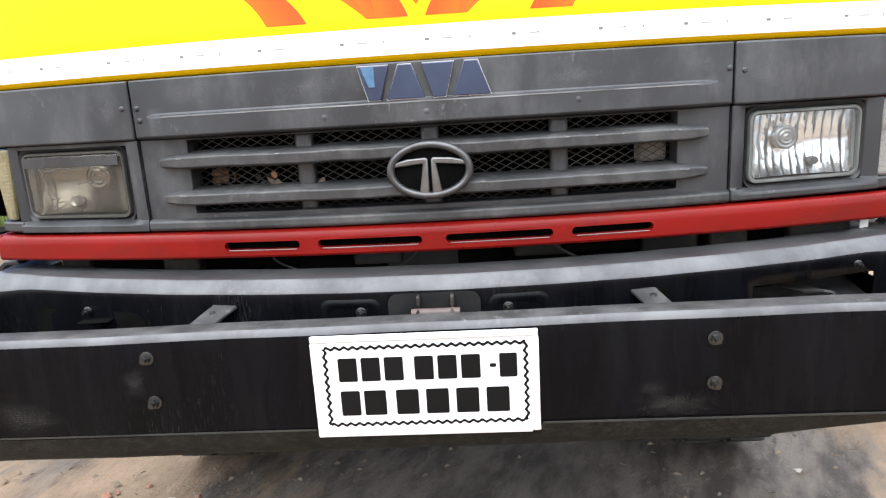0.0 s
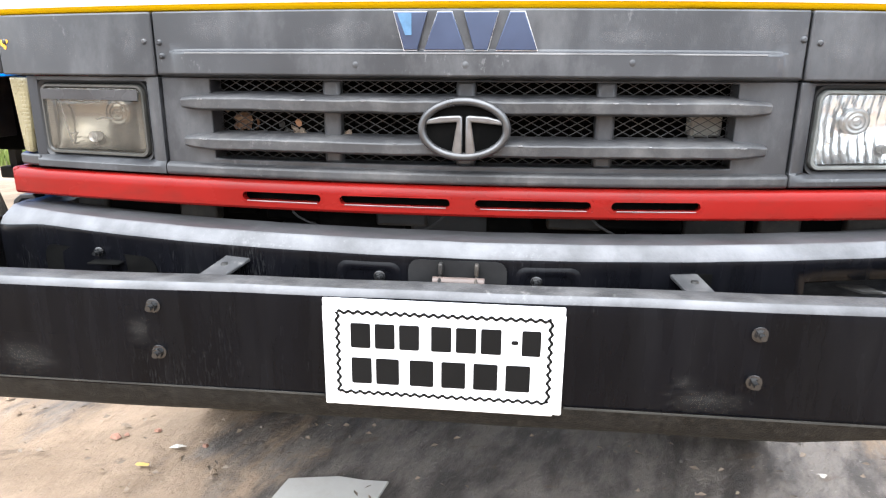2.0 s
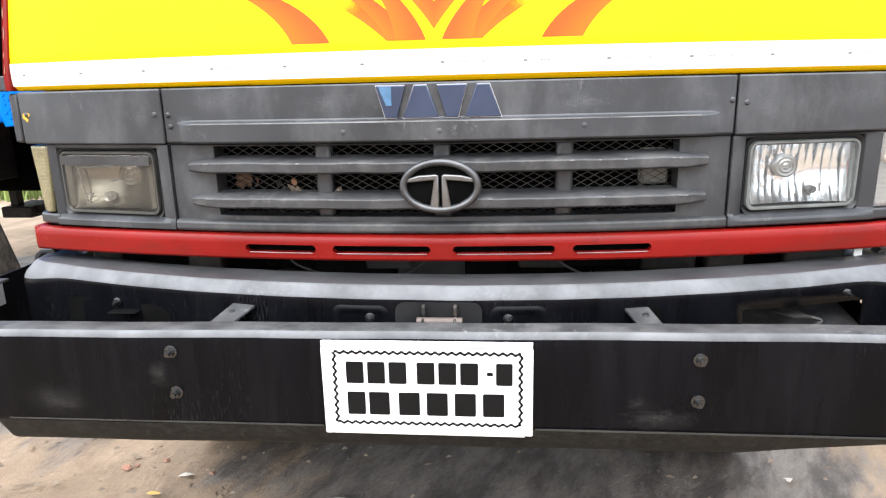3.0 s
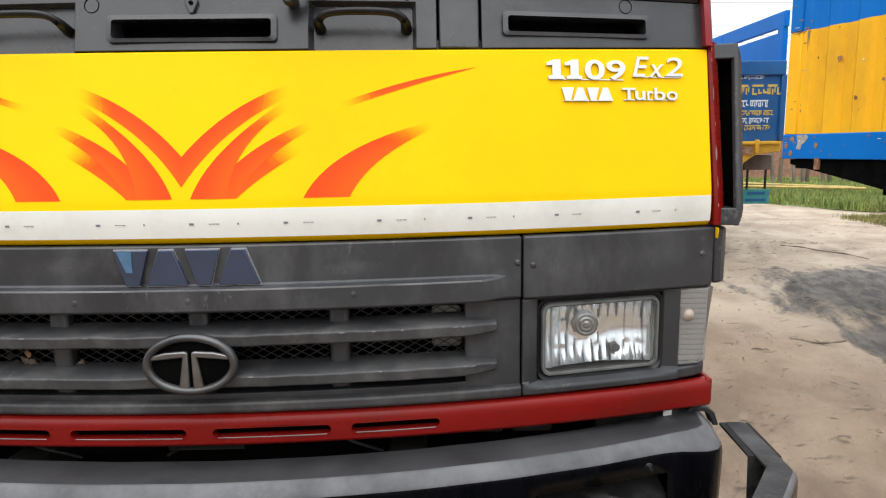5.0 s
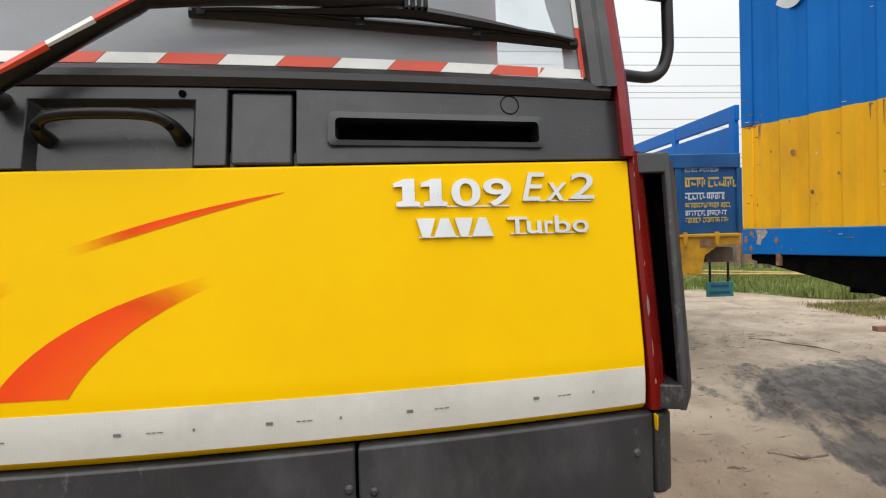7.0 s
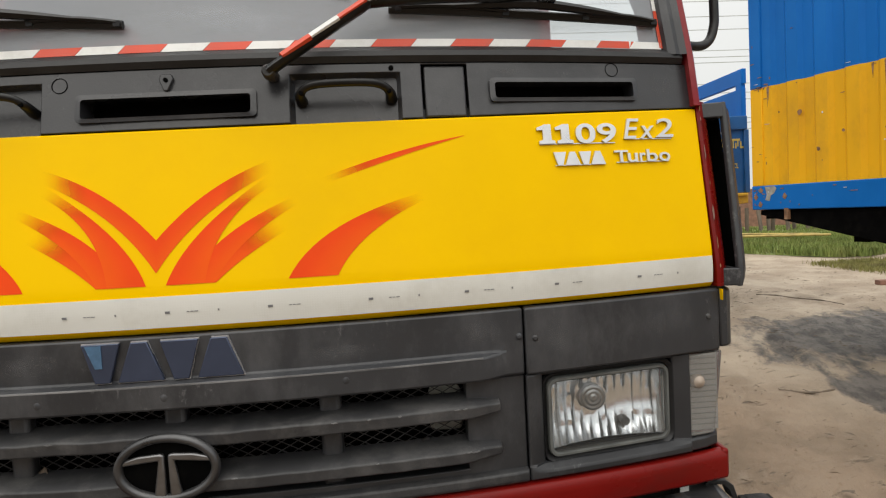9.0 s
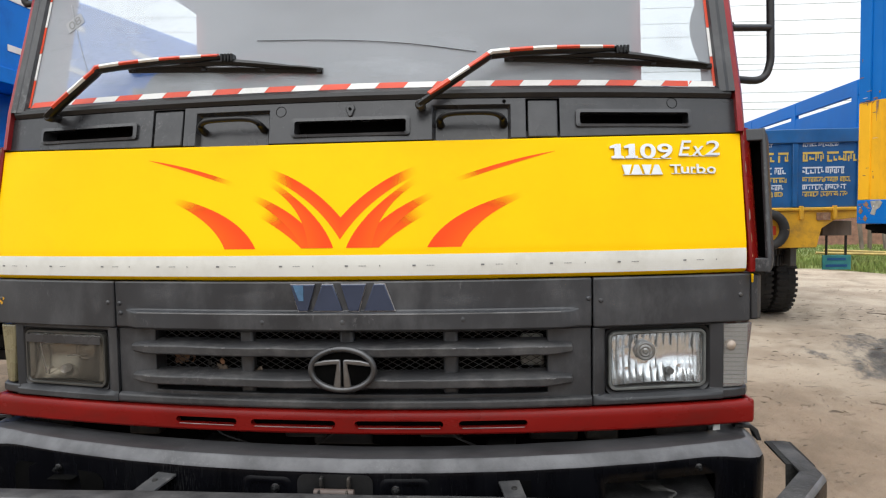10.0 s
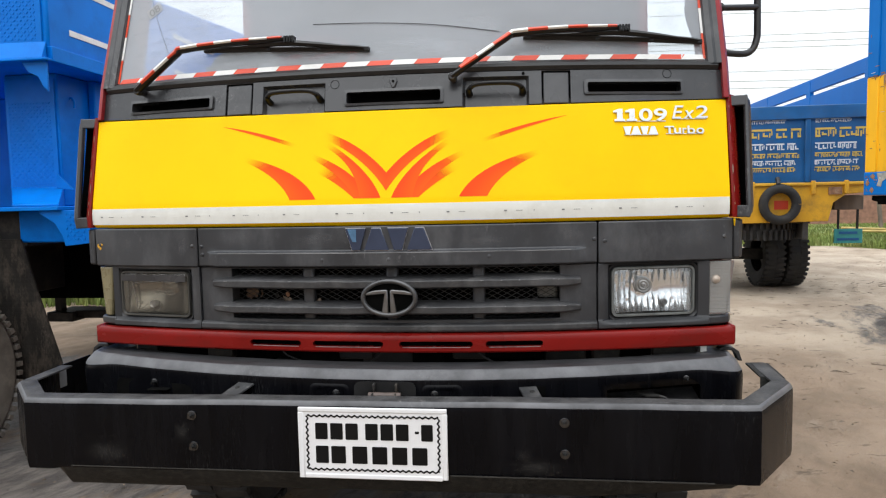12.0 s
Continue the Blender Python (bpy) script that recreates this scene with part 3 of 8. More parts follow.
def prism(bm, outline, place, depth):
    """Extrudes a closed 2D outline. place(u, v, d) gives the point at depth d."""
    a = [bm.verts.new(place(u, v, 0.0)) for u, v in outline]
    b2 = [bm.verts.new(place(u, v, depth)) for u, v in outline]
    bm.faces.new(a)
    bm.faces.new(b2[::-1])
    for i in range(len(a)):
        j = (i + 1) % len(a)
        bm.faces.new((a[i], b2[i], b2[j], a[j]))
    return bm


def steps_between(a, b2, step, extra=()):
    n = max(1, round((b2 - a) / step))
    vals = sorted({round(a + (b2 - a) * i / n, 5) for i in range(n + 1)} | {round(e, 5) for e in extra if a < e < b2})
    keep = []
    need = {round(e, 5) for e in extra} | {round(a, 5), round(b2, 5)}
    for v in vals:
        if keep and v - keep[-1] < 0.006 and v not in need:
            continue
        keep.append(v)
    return keep


# ---- the shape of the cab's front ----
def S(x, z, off=0.0):
    """Depth of the cab's bowed, leaning front at x and height z."""
    y = -0.065 + 0.22 * max(0.0, z - 1.40) + 0.10 * max(0.0, z - 1.84) + (0.138 if x > 0 else 0.122) * x * x
    return y + off


def slab(xs, zs, depth, off=0.0, hole=None, shape=None, offs=None):
    """A panel that follows the cab's front, with openings through it."""
    bm = bmesh.new()
    F, B = {}, {}

    def vert(d, i, j, back):
        if (i, j) not in d:
            x, z = xs[i], zs[j]
            if shape:
                x, z = shape(x, z)
            o = off + (offs(xs[i], zs[j]) if offs else 0.0)
            d[i, j] = bm.verts.new((x, S(x, z, depth + off if back else o), z))
        return d[i, j]

    cells = {(i, j) for i in range(len(xs) - 1) for j in range(len(zs) - 1)
             if not (hole and hole((xs[i] + xs[i + 1]) / 2, (zs[j] + zs[j + 1]) / 2))}
    for i, j in cells:
        q = ((i, j), (i + 1, j), (i + 1, j + 1), (i, j + 1))
        bm.faces.new([vert(F, *k, False) for k in q])
        bm.faces.new([vert(B, *k, True) for k in q][::-1])
        for a, c, nb in ((q[0], q[1], (i, j - 1)), (q[1], q[2], (i + 1, j)), (q[2], q[3], (i, j + 1)), (q[3], q[0], (i - 1, j))):
            if nb not in cells:
                bm.faces.new((vert(F, *a, False), vert(B, *a, True), vert(B, *c, True), vert(F, *c, False)))
    return bm


def on_front(bm_or_mesh, off):
    """Lays a flat drawing (x, z, thickness) onto the cab's front."""
    for v in bm_or_mesh.verts:
        v.co = Vector((v.co.x, S(v.co.x, v.co.z, off - v.co.y), v.co.z))
    return bm_or_mesh


def lettering(text, x0, x1, z0, z1, thick, slant=0.0, bold=0.0):
    """The words as a solid drawing that fills x0..x1, z0..z1."""
    c = bpy.data.curves.new("lettering", "FONT")
    c.body, c.extrude, c.shear, c.offset = text, 0.5, slant, bold
    o = bpy.data.objects.new("lettering", c)
    me = bpy.data.meshes.new_from_object(o)
    bm = bmesh.new()
    bm.from_mesh(me)
    bpy.data.objects.remove(o)
    bpy.data.curves.remove(c)
    bpy.data.meshes.remove(me)
    us, vs = [v.co.x for v in bm.verts], [v.co.y for v in bm.verts]
    for v in bm.verts:
        v.co = Vector((x0 + (v.co.x - min(us)) / (max(us) - min(us)) * (x1 - x0), (v.co.z + 0.5) * thick, z0 + (v.co.y - min(vs)) / (max(vs) - min(vs)) * (z1 - z0)))
    return bm


# ---- ground ----
RUTS = ((1.55, 0.30, 0.018, 0.10), (2.05, 0.33, 0.012, 0.06), (2.42, 0.34, 0.042, 0.09), (3.15, 0.30, 0.032, 0.11), (3.75, 0.36, 0.024, 0.11), (4.6, 0.30, 0.020, 0.12), (5.5, 0.34, 0.022, 0.12))


def ground_height(x, y):
    near = max(0.0, 1 - max(abs(x) / 30, abs(y) / 35))
    if not near:
        return -0.006
    under = min(1.0, max(0.0, (abs(x) - 1.3) / 0.9))
    h = near * under * 0.035 * (noise.noise(Vector((x * 0.6, y * 0.6, 0))) + 0.4 * noise.noise(Vector((x * 1.9, y * 1.9, 4))))
    wx, wy = x + 0.35 * noise.noise(Vector((x, y, 8))), 1.5 * y
    h += 0.018 * (0.3 + 0.7 * under) * (noise.noise(Vector((wx * 1.7, wy * 1.7, 5))) + 0.6 * noise.noise(Vector((wx * 4.1, wy * 4.1, 2))))
    if x > 1.3 and y < 12:
        # wheel ruts that run past the lorry, breaking up along their way
        for x0, slope, deep, wide in RUTS:
            d = x - (x0 + slope * y + 0.18 * noise.noise(Vector((x0, y * 0.5, 3))) + 0.05 * noise.noise(Vector((x0, y * 2.7, 6))))
            if abs(d) < 4 * wide:
                some = max(0.0, 0.35 + 1.1 * noise.noise(Vector((x0 * 2, y * 0.7, 9)))) * under
                h += some * deep * (0.8 * math.exp(-((d - 1.3 * wide) / wide) ** 2) - math.exp(-(d / wide) ** 2))
    return h - 0.006


def ground():
    bm = bmesh.new()
    xs = [-1500, -300, -80, -30] + [-14 + 0.5 * i for i in range(24)] + [-2 + 0.1 * i for i in range(32)] + [1.2 + 0.05 * i for i in range(136)] + [8 + 0.5 * i for i in range(18)] + [30, 80, 300, 1500]
    ys = [-1500, -300, -80, -20] + [-6 + 0.5 * i for i in range(10)] + [-1 + 0.1 * i for i in range(20)] + [1 + 0.05 * i for i in range(180)] + [10 + 0.5 * i for i in range(30)] + [40, 80, 300, 1500]
    grid = [[bm.verts.new((x, y, ground_height(x, y))) for x in xs] for y in ys]
    for a, c in zip(grid, grid[1:]):
        for i in range(len(a) - 1):
            bm.faces.new((a[i], a[i + 1], c[i + 1], c[i]))
    tagged(part("ground", bm, M_EARTH, smooth=60), "pale trodden sandy earth with ruts, wet dark patches and painted shade", "ground", kind="structure")


ground()


def clods():
    """Crumbs of dry earth torn up along the wheel tracks."""
    rnd = random.Random(41)
    verts, faces = [], []
    shape = ((1, 0, 0), (0.3, 0.9, 0.1), (-0.8, 0.5, 0), (-0.7, -0.6, 0.1), (0.4, -0.9, 0), (0.1, 0.1, 0.8))
    while len(verts) < 6 * 2600:
        y = 0.4 + 9.0 * rnd.random() ** 1.3
        x0, slope, deep, wide = rnd.choice(RUTS)
        x = x0 + slope * y + rnd.gauss(0.1, 0.16) if rnd.random() < 0.7 else rnd.uniform(1.6, 7.5)
        if x < 1.5 or noise.noise(Vector((x * 0.8, y * 0.5, 12))) < -0.12:
            continue
        r = 0.004 + 0.016 * rnd.random() ** 4
        z, k, turn = ground_height(x, y) - 0.2 * r, len(verts), rnd.uniform(0, 6.3)
        for u, v, w in shape:
            q = r * rnd.uniform(0.7, 1.3)
            verts.append((x + q * (u * math.cos(turn) - v * math.sin(turn)), y + q * (u * math.sin(turn) + v * math.cos(turn)), z + q * w * 0.8))
        faces += [(k + i, k + (i + 1) % 5, k + 5) for i in range(5)]
    me = bpy.data.meshes.new("earth_clods")
    me.from_pydata(verts, [], faces)
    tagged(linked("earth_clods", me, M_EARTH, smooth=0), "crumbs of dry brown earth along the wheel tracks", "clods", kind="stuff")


clods()

# ---- the red and yellow truck ----
truck = thing("truck", (0, 0.6, 0), "yellow-fronted lorry with maroon cab, black grille and heavy black bumper", "truck")
HALF = 1.060

# cab shell: floor, sides with window openings, back wall and roof
def cab_shell():
    def side(sx):
        bm = bmesh.new()
        x0, x1 = sx * 1.045, sx * 1.00
        rim = [(0.16, 1.03), (0.16, 1.36), (0.24, 1.75), (0.275, 1.9), (0.47, 2.62), (1.75, 2.62), (1.75, 1.03)]
        win = [(0.335, 1.90), (0.48, 2.50), (1.35, 2.50), (1.35, 1.90)]
        o = [[bm.verts.new((x + (-sx * 0.012 * max(0, (z - 1.9) / 0.72)), y, z)) for y, z in rim] for x in (x0, x1)]
        w = [[bm.verts.new((x + (-sx * 0.012 * max(0, (z - 1.9) / 0.72)), y, z)) for y, z in win] for x in (x0, x1)]
        for ro, rw in zip(o, w):
            for idx in ((0, 1, 2, 3, "w0"), (3, 4, "w1", "w0"), (4, 5, "w2", "w1"), (5, 6, "w3", "w2"), (6, 0, "w0", "w3")):
                bm.faces.new([rw[int(k[1])] if isinstance(k, str) else ro[k] for k in idx])
        for k in range(len(rim)):
            j = (k + 1) % len(rim)
            bm.faces.new((o[0][k], o[0][j], o[1][j], o[1][k]))
        for k in range(4):
            j = (k + 1) % 4
            bm.faces.new((w[0][k], w[0][j], w[1][j], w[1][k]))
        return bm

    for sx in (1, -1):
        part("cab_side", side(sx), M_MAROON, truck, "maroon painted cab side with window opening", bevel=0.006)
    part("cab_rear_wall", boxes(((-0.995, 1.70, 1.03), (0.995, 1.74, 1.95)), ((-0.995, 1.70, 1.95), (-0.56, 1.74, 2.60)), ((0.56, 1.70, 1.95), (0.995, 1.74, 2.60)),
                                ((-0.56, 1.70, 2.35), (0.56, 1.74, 2.60)), ((-0.56, 1.70, 1.95), (0.56, 1.71, 2.35))), M_CABIN, truck)
    part("cab_roof", boxes(((-1.03, 0.46, 2.60), (1.03, 1.76, 2.66))), M_MAROON, truck, bevel=0.03)
    part("cab_floor", boxes(((-1.0, 0.16, 1.03), (1.0, 1.72, 1.06))), M_DARK, truck)
    part("firewall", boxes(((-1.0, 0.30, 1.06), (1.0, 0.33, 1.80))), M_DARK, truck)
    for sx in (1, -1):
        # windscreen pillar: follows the glass, maroon outside, black seal inside
        bm = bmesh.new()
        rows = []
        for k in range(9):
            z = 1.735 + (2.62 - 1.735) * k / 8
            xo = HALF + 0.006 - 0.012 * max(0, (z - 1.82) / 0.8)
            xi = xo - 0.027
            rows.append([bm.verts.new((sx * x, S(sx * min(x, 1.0), z, d), z)) for x, d in ((xi, -0.008), (xo - 0.012, -0.002), (xo, 0.02), (xo, 0.16), (xi, 0.16))])
        for a, c in zip(rows, rows[1:]):
            for i in range(5):
                bm.faces.new((a[i], a[(i + 1) % 5], c[(i + 1) % 5], c[i]))
        bm.faces.new(rows[0])
        bm.faces.new(rows[-1][::-1])
        part("windscreen_pillar", bm, M_MAROON, truck, "maroon windscreen pillar")
        # rounded red corner beside the yellow panel, its folded edge chipped to primer
        bm = bmesh.new()
        rows = []
        for k in range(13):
            z = 1.362 + (1.745 - 1.362) * k / 12
            prof = ((1.050, 0.012), (1.052, -0.001), (1.058, -0.004), (1.066, 0.001), (1.079, 0.016), (1.090, 0.040), (1.097, 0.075), (1.098, 0.15), (1.04, 0.19))
            rows.append([bm.verts.new((sx * (x if sx > 0 else x + 0.010), S(sx * 1.05, z, d), z)) for x, d in prof])
        for a, c in zip(rows, rows[1:]):
            for i in range(len(a)):
                bm.faces.new((a[i], a[(i + 1) % len(a)], c[(i + 1) % len(a)], c[i]))
        bm.faces.new(rows[0])
        bm.faces.new(rows[-1][::-1])
        corner = part("cab_corner", bm, M_RED, truck, "red painted cab corner, chipped along the edge")
        rnd = random.Random(31 + sx)
        z = 1.40
        while z < 1.73:
            ln, w = rnd.uniform(0.006, 0.034), rnd.uniform(0.0015, 0.0042)
            xo = 1.0585 + (0 if sx > 0 else 0.010) + rnd.uniform(-0.001, 0.0015)
            chip = prism(bmesh.new(), [(xo - w * 0.4, z), (xo + w * 0.5, z + ln * 0.2), (xo + w * 0.6, z + ln * 0.7), (xo, z + ln), (xo - w * 0.5, z + ln * 0.6)], lambda u, v, d: (sx * u, S(sx * 1.05, v, -0.0046 + 0.6 * max(0.0, abs(u) - xo) - d), v), 0.0006)
            part("paint_chip", chip, M_PRIMER if rnd.random() < 0.6 else M_RUST, corner, smooth=0)
            z += ln + rnd.uniform(0.01, 0.05)


cab_shell()


# yellow front panel with its painted strokes
def bow(x):
    """How far the panel's top edge dips towards the middle."""
    return 0.013 - 0.016 * (x / 1.06) ** 2


def fold(z):
    """The panel leans back below its crease and curls under at the bottom."""
    return 0.10 * max(0.0, 1.440 - z) + 1.1 * max(0.0, 1.3705 - z)


RIGHT = 1.047


def front_panel():
    xs = steps_between(-HALF, RIGHT, 0.06)
    zs = [1.360, 1.364, 1.368, 1.372, 1.39, 1.41, 1.432, 1.440, 1.448] + steps_between(1.47, 1.727, 0.04)
    panel = part("front_panel", slab(xs, zs, 0.04, offs=lambda x, z: fold(z), shape=lambda x, z: (x * (1 + 0.004 * (z - 1.37) / 0.36), z - bow(x) * max(0.0, (z - 1.45) / 0.277))), M_YELLOW, truck, "glossy yellow front panel with airbrushed red strokes", bevel=0.003)

    def stroke(upper, lower, flip=1, fade_low=False, lay=0, early=0.0):
        bm = bmesh.new()
        uvl = bm.loops.layers.uv.new("UVMap")
        n = 14
        rows, par = [], {}
        for k in range(n + 1):
            t = k / n
            row = []
            for c in (upper, lower):
                a, b2, d = (Vector((p[0], p[1])) for p in c)
                q = a * (1 - t) ** 2 + b2 * 2 * t * (1 - t) + d * t * t
                row.append(q)
            vs = []
            for s in range(4):
                q = row[0].lerp(row[1], s / 3)
                x = -0.002 + flip * 1.037 * (q.x - 0.006)
                v = bm.verts.new((x, S(x, q.y, -0.0007 - 0.0002 * lay), q.y))
                par[v] = ((1 - t if fade_low else t) + early, s / 3)
                vs.append(v)
            rows.append(vs)
        for a, c in zip(rows, rows[1:]):
            for s in range(3):
                f = bm.faces.new((a[s], a[s + 1], c[s + 1], c[s]))
                for lp in f.loops:
                    lp[uvl].uv = par[lp.vert]
        part("painted_stroke", bm, M_FLAME, panel, smooth=80)

    for flip in (1, -1):
        stroke(((0.006, 1.520), (0.085, 1.615), (0.205, 1.655)), ((0.006, 1.464), (0.075, 1.575), (0.205, 1.632)), flip)
        stroke(((0.022, 1.443), (0.055, 1.535), (0.205, 1.632)), ((0.085, 1.443), (0.10, 1.555), (0.205, 1.610)), flip, lay=2)
        stroke(((0.050, 1.443), (0.105, 1.535), (0.245, 1.588)), ((0.101, 1.443), (0.135, 1.515), (0.250, 1.576)), flip, lay=1)
        stroke(((0.070, 1.443), (0.130, 1.535), (0.272, 1.563)), ((0.103, 1.443), (0.165, 1.503), (0.272, 1.551)), flip, early=0.22)
        stroke(((0.221, 1.442), (0.270, 1.540), (0.470, 1.584)), ((0.303, 1.442), (0.340, 1.520), (0.470, 1.572)), flip)
        stroke(((0.272, 1.611), (0.41, 1.663), (0.536, 1.6835)), ((0.280, 1.601), (0.42, 1.652), (0.536, 1.6828)), flip, True)
    # reflective tape with its small printed marks
    part("reflective_tape", slab(steps_between(-HALF, RIGHT - 0.002, 0.06), [1.371, 1.39, 1.41, 1.4245], 0.012, off=-0.0015, offs=lambda x, z: fold(z)), M_TAPE, panel, "white honeycomb reflective tape with small printed marks")
    k = 0
    x = -1.02
    while x < 1.02:
        for a, c, h in ((0.0, 0.008, 0.004), (0.036, 0.0405, 0.0014), (0.042, 0.047, 0.0014), (0.0485, 0.055, 0.0014), (0.088, 0.0905, 0.0035)):
            if a > 0.08 and k % 3 == 1:
                continue
            p = [(x + a, 1.397 - h / 2), (x + c, 1.397 - h / 2), (x + c, 1.397 + h / 2), (x + a, 1.397 + h / 2)]
            bm = prism(bmesh.new(), p, lambda u, v, d: (u, S(u, v, fold(v) - 0.0021 - d), v), 0.0004)
            part("printed_mark", bm, M_MARK, panel, smooth=0)
        x += 0.172
        k += 1
    # raised badge lettering
    one = [(0.1, 0), (1, 0), (1, 0.14), (0.8, 0.2), (0.8, 1), (0.45, 1), (0, 0.84), (0, 0.7), (0.33, 0.72), (0.33, 0.2), (0.1, 0.14)]
    for x in (0.690, 0.7275):
        bm = prism(bmesh.new(), [(x + 0.036 * u, 1.662 + 0.038 * v) for u, v in one], lambda u, v, d: (u, d, v), 0.006)
        part("badge_figure", on_front(bm, 0.0), M_SILVER, panel, "raised silver badge figure", smooth=20)
    for ch, x0, x1, z0, z1, sl, bd in (("0", 0.770, 0.8115, 1.661, 1.7005, 0.0, 0.018), ("9", 0.816, 0.857, 1.661, 1.7005, 0.0, 0.014),
                                       ("E", 0.873, 0.910, 1.668, 1.709, 0.25, 0.005), ("x", 0.909, 0.943, 1.668, 1.694, 0.25, 0.005), ("2", 0.946, 0.987, 1.670, 1.709, 0.1, 0.005),
                                       ("T", 0.848, 0.878, 1.621, 1.645, 0.0, 0.012), ("u", 0.877, 0.899, 1.621, 1.639, 0.0, 0.012), ("r", 0.904, 0.917, 1.621, 1.639, 0.0, 0.012), ("b", 0.920, 0.944, 1.621, 1.646, 0.0, 0.012), ("o", 0.948, 0.973, 1.621, 1.639, 0.0, 0.012)):
        part("badge_letter", on_front(lettering(ch, x0, x1, z0, z1, 0.006, sl, bd), 0.0), M_SILVER, panel, "raised silver badge lettering", smooth=20)
    for xa, xb, za in ((0.694, 0.853, 1.6605), (0.876, 0.982, 1.667), (0.723, 0.827, 1.6185), (0.852, 0.97, 1.6205)):
        bm = prism(bmesh.new(), [(xa, za), (xb, za), (xb, za + 0.0017), (xa, za + 0.0017)], lambda u, v, d: (u, d, v), 0.003)
        part("badge_strip", on_front(bm, 0.0), M_SILVER, panel, smooth=0)
    for bm in maker_shapes(0.720, 0.829, 1.619, 1.645, 0.006):
        part("badge_block", on_front(bm, 0.0), M_SILVER, panel, "small raised silver badge block", smooth=20)


def maker_shapes(x0, x1, z0, z1, thick):
    """The maker's badge, reduced to four plain tapered blocks."""
    w, h = (x1 - x0), (z1 - z0)
    down = [(0.30, 0), (0.70, 0), (1, 1), (0, 1)]
    upward = [(0.04, 0), (0.96, 0), (0.66, 1), (0.34, 1)]
    for outline, at, wide in ((down, 0.0, 0.235), (upward, 0.20, 0.31), (down, 0.485, 0.235), (upward, 0.69, 0.31)):
        yield prism(bmesh.new(), [(x0 + w * (at + wide * u), z0 + h * v) for u, v in outline], lambda u, v, d: (u, d, v), thick)


front_panel()


# upper black panel with air slots, grab handles and washer nozzle
def upper_panel():
    z0, z1 = 1.7295, 1.826
    slots = [(-0.915, -0.600, 1.750, 1.785), (-0.136, 0.168, 1.737, 1.776), (0.610, 0.909, 1.752, 1.787)]
    wells = [(-0.415, -0.205, 1.7295, 1.808), (0.232, 0.434, 1.7295, 1.808)]
    covers = [(-0.548, -0.452, 1.7295, 1.823), (0.474, 0.562, 1.7295, 1.823)]
    ex = [v for s in slots + wells + covers for v in s[:2]]
    ez = [v for s in slots + wells + covers for v in s[2:]]
    xs, zs = steps_between(-HALF + 0.006, HALF - 0.006, 0.05, ex), sorted(set(steps_between(z0, z1, 0.05, ez)))

    def inside(x, z, b):
        return b[0] < x < b[1] and b[2] < z < b[3]

    panel = part("upper_panel", slab(xs, zs, 0.03, hole=lambda x, z: any(inside(x, z, b) for b in slots + wells + covers), shape=lambda x, z: (x, z - bow(x) if z < 1.7300 else z)), M_SATIN, truck, "satin black plastic panel with air slots below the windscreen", bevel=0.003)
    part("panel_backing", slab(steps_between(-HALF + 0.01, HALF - 0.01, 0.06), [1.705, 1.739], 0.004, off=0.0215), M_SATIN, panel)
    for b in slots:
        bm = bmesh.new()
        outer = rounded(b[0] - 0.006, b[1] + 0.006, b[2] - 0.005, b[3] + 0.007, 0.008)
        inner = rounded(b[0] + 0.004, b[1] - 0.004, b[2] + 0.002, b[3] - 0.002, 0.006)
        loops = []
        for o, d in ((outer, 0.001), (outer, -0.007), (inner, -0.009), (inner, 0.05)):
            loops.append([bm.verts.new((x, S(x, z, d), z)) for x, z in o])
        for a, c in zip(loops, loops[1:]):
            for i in range(len(a)):
                j = (i + 1) % len(a)
                bm.faces.new((a[i], a[j], c[j], c[i]))
        part("slot_frame", bm, M_SATIN, panel, smooth=30)
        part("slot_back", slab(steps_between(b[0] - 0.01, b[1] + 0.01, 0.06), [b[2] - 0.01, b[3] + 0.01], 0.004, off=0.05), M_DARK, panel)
    for b in wells:
        # shallow well behind the grab handle
        bm = bmesh.new()
        outer, inner = rounded(b[0], b[1], 1.712, b[3], 0.004), rounded(b[0] + 0.007, b[1] - 0.007, 1.716, b[3] - 0.007, 0.006)
        a = [bm.verts.new((x, S(x, z, 0.002), z)) for x, z in outer]
        c = [bm.verts.new((x, S(x, z, 0.018), z)) for x, z in inner]
        for i in range(len(a)):
            j = (i + 1) % len(a)
            bm.faces.new((a[i], a[j], c[j], c[i]))
        bm.faces.new(c)
        part("handle_well", bm, M_SATIN, panel, smooth=30)
        zc = 1.781
        pts = [(b[0] + 0.020, zc - 0.024, 0.014), (b[0] + 0.021, zc - 0.013, -0.014), (b[0] + 0.042, zc - 0.001, -0.030), ((b[0] + b[1]) / 2, zc + 0.002, -0.034),
               (b[1] - 0.045, zc, -0.031), (b[1] - 0.022, zc - 0.011, -0.018), (b[1] - 0.018, zc - 0.024, 0.014)]
        bm = bmesh.new()
        line = curve_points([(x, S(x, z, d), z) for x, z, d in pts], 5)
        tube(bm, line, [0.0115 - 0.0038 * min(1.0, min(k, len(line) - 1 - k) / 7) for k in range(len(line))], 10, flat=0.85)
        part("grab_handle", bm, M_BLADE, panel, "black plastic grab handle", smooth=60)
        for x in (b[0] + 0.024, b[1] - 0.022):
            bm = bmesh.new()
            lathe(bm, [(-0.027, 0.0), (-0.027, 0.0045), (-0.018, 0.005), (-0.018, 0.0)], (x, S(x, zc - 0.01), zc - 0.013), "y", 12)
            part("handle_screw", bm, M_DARK, panel)
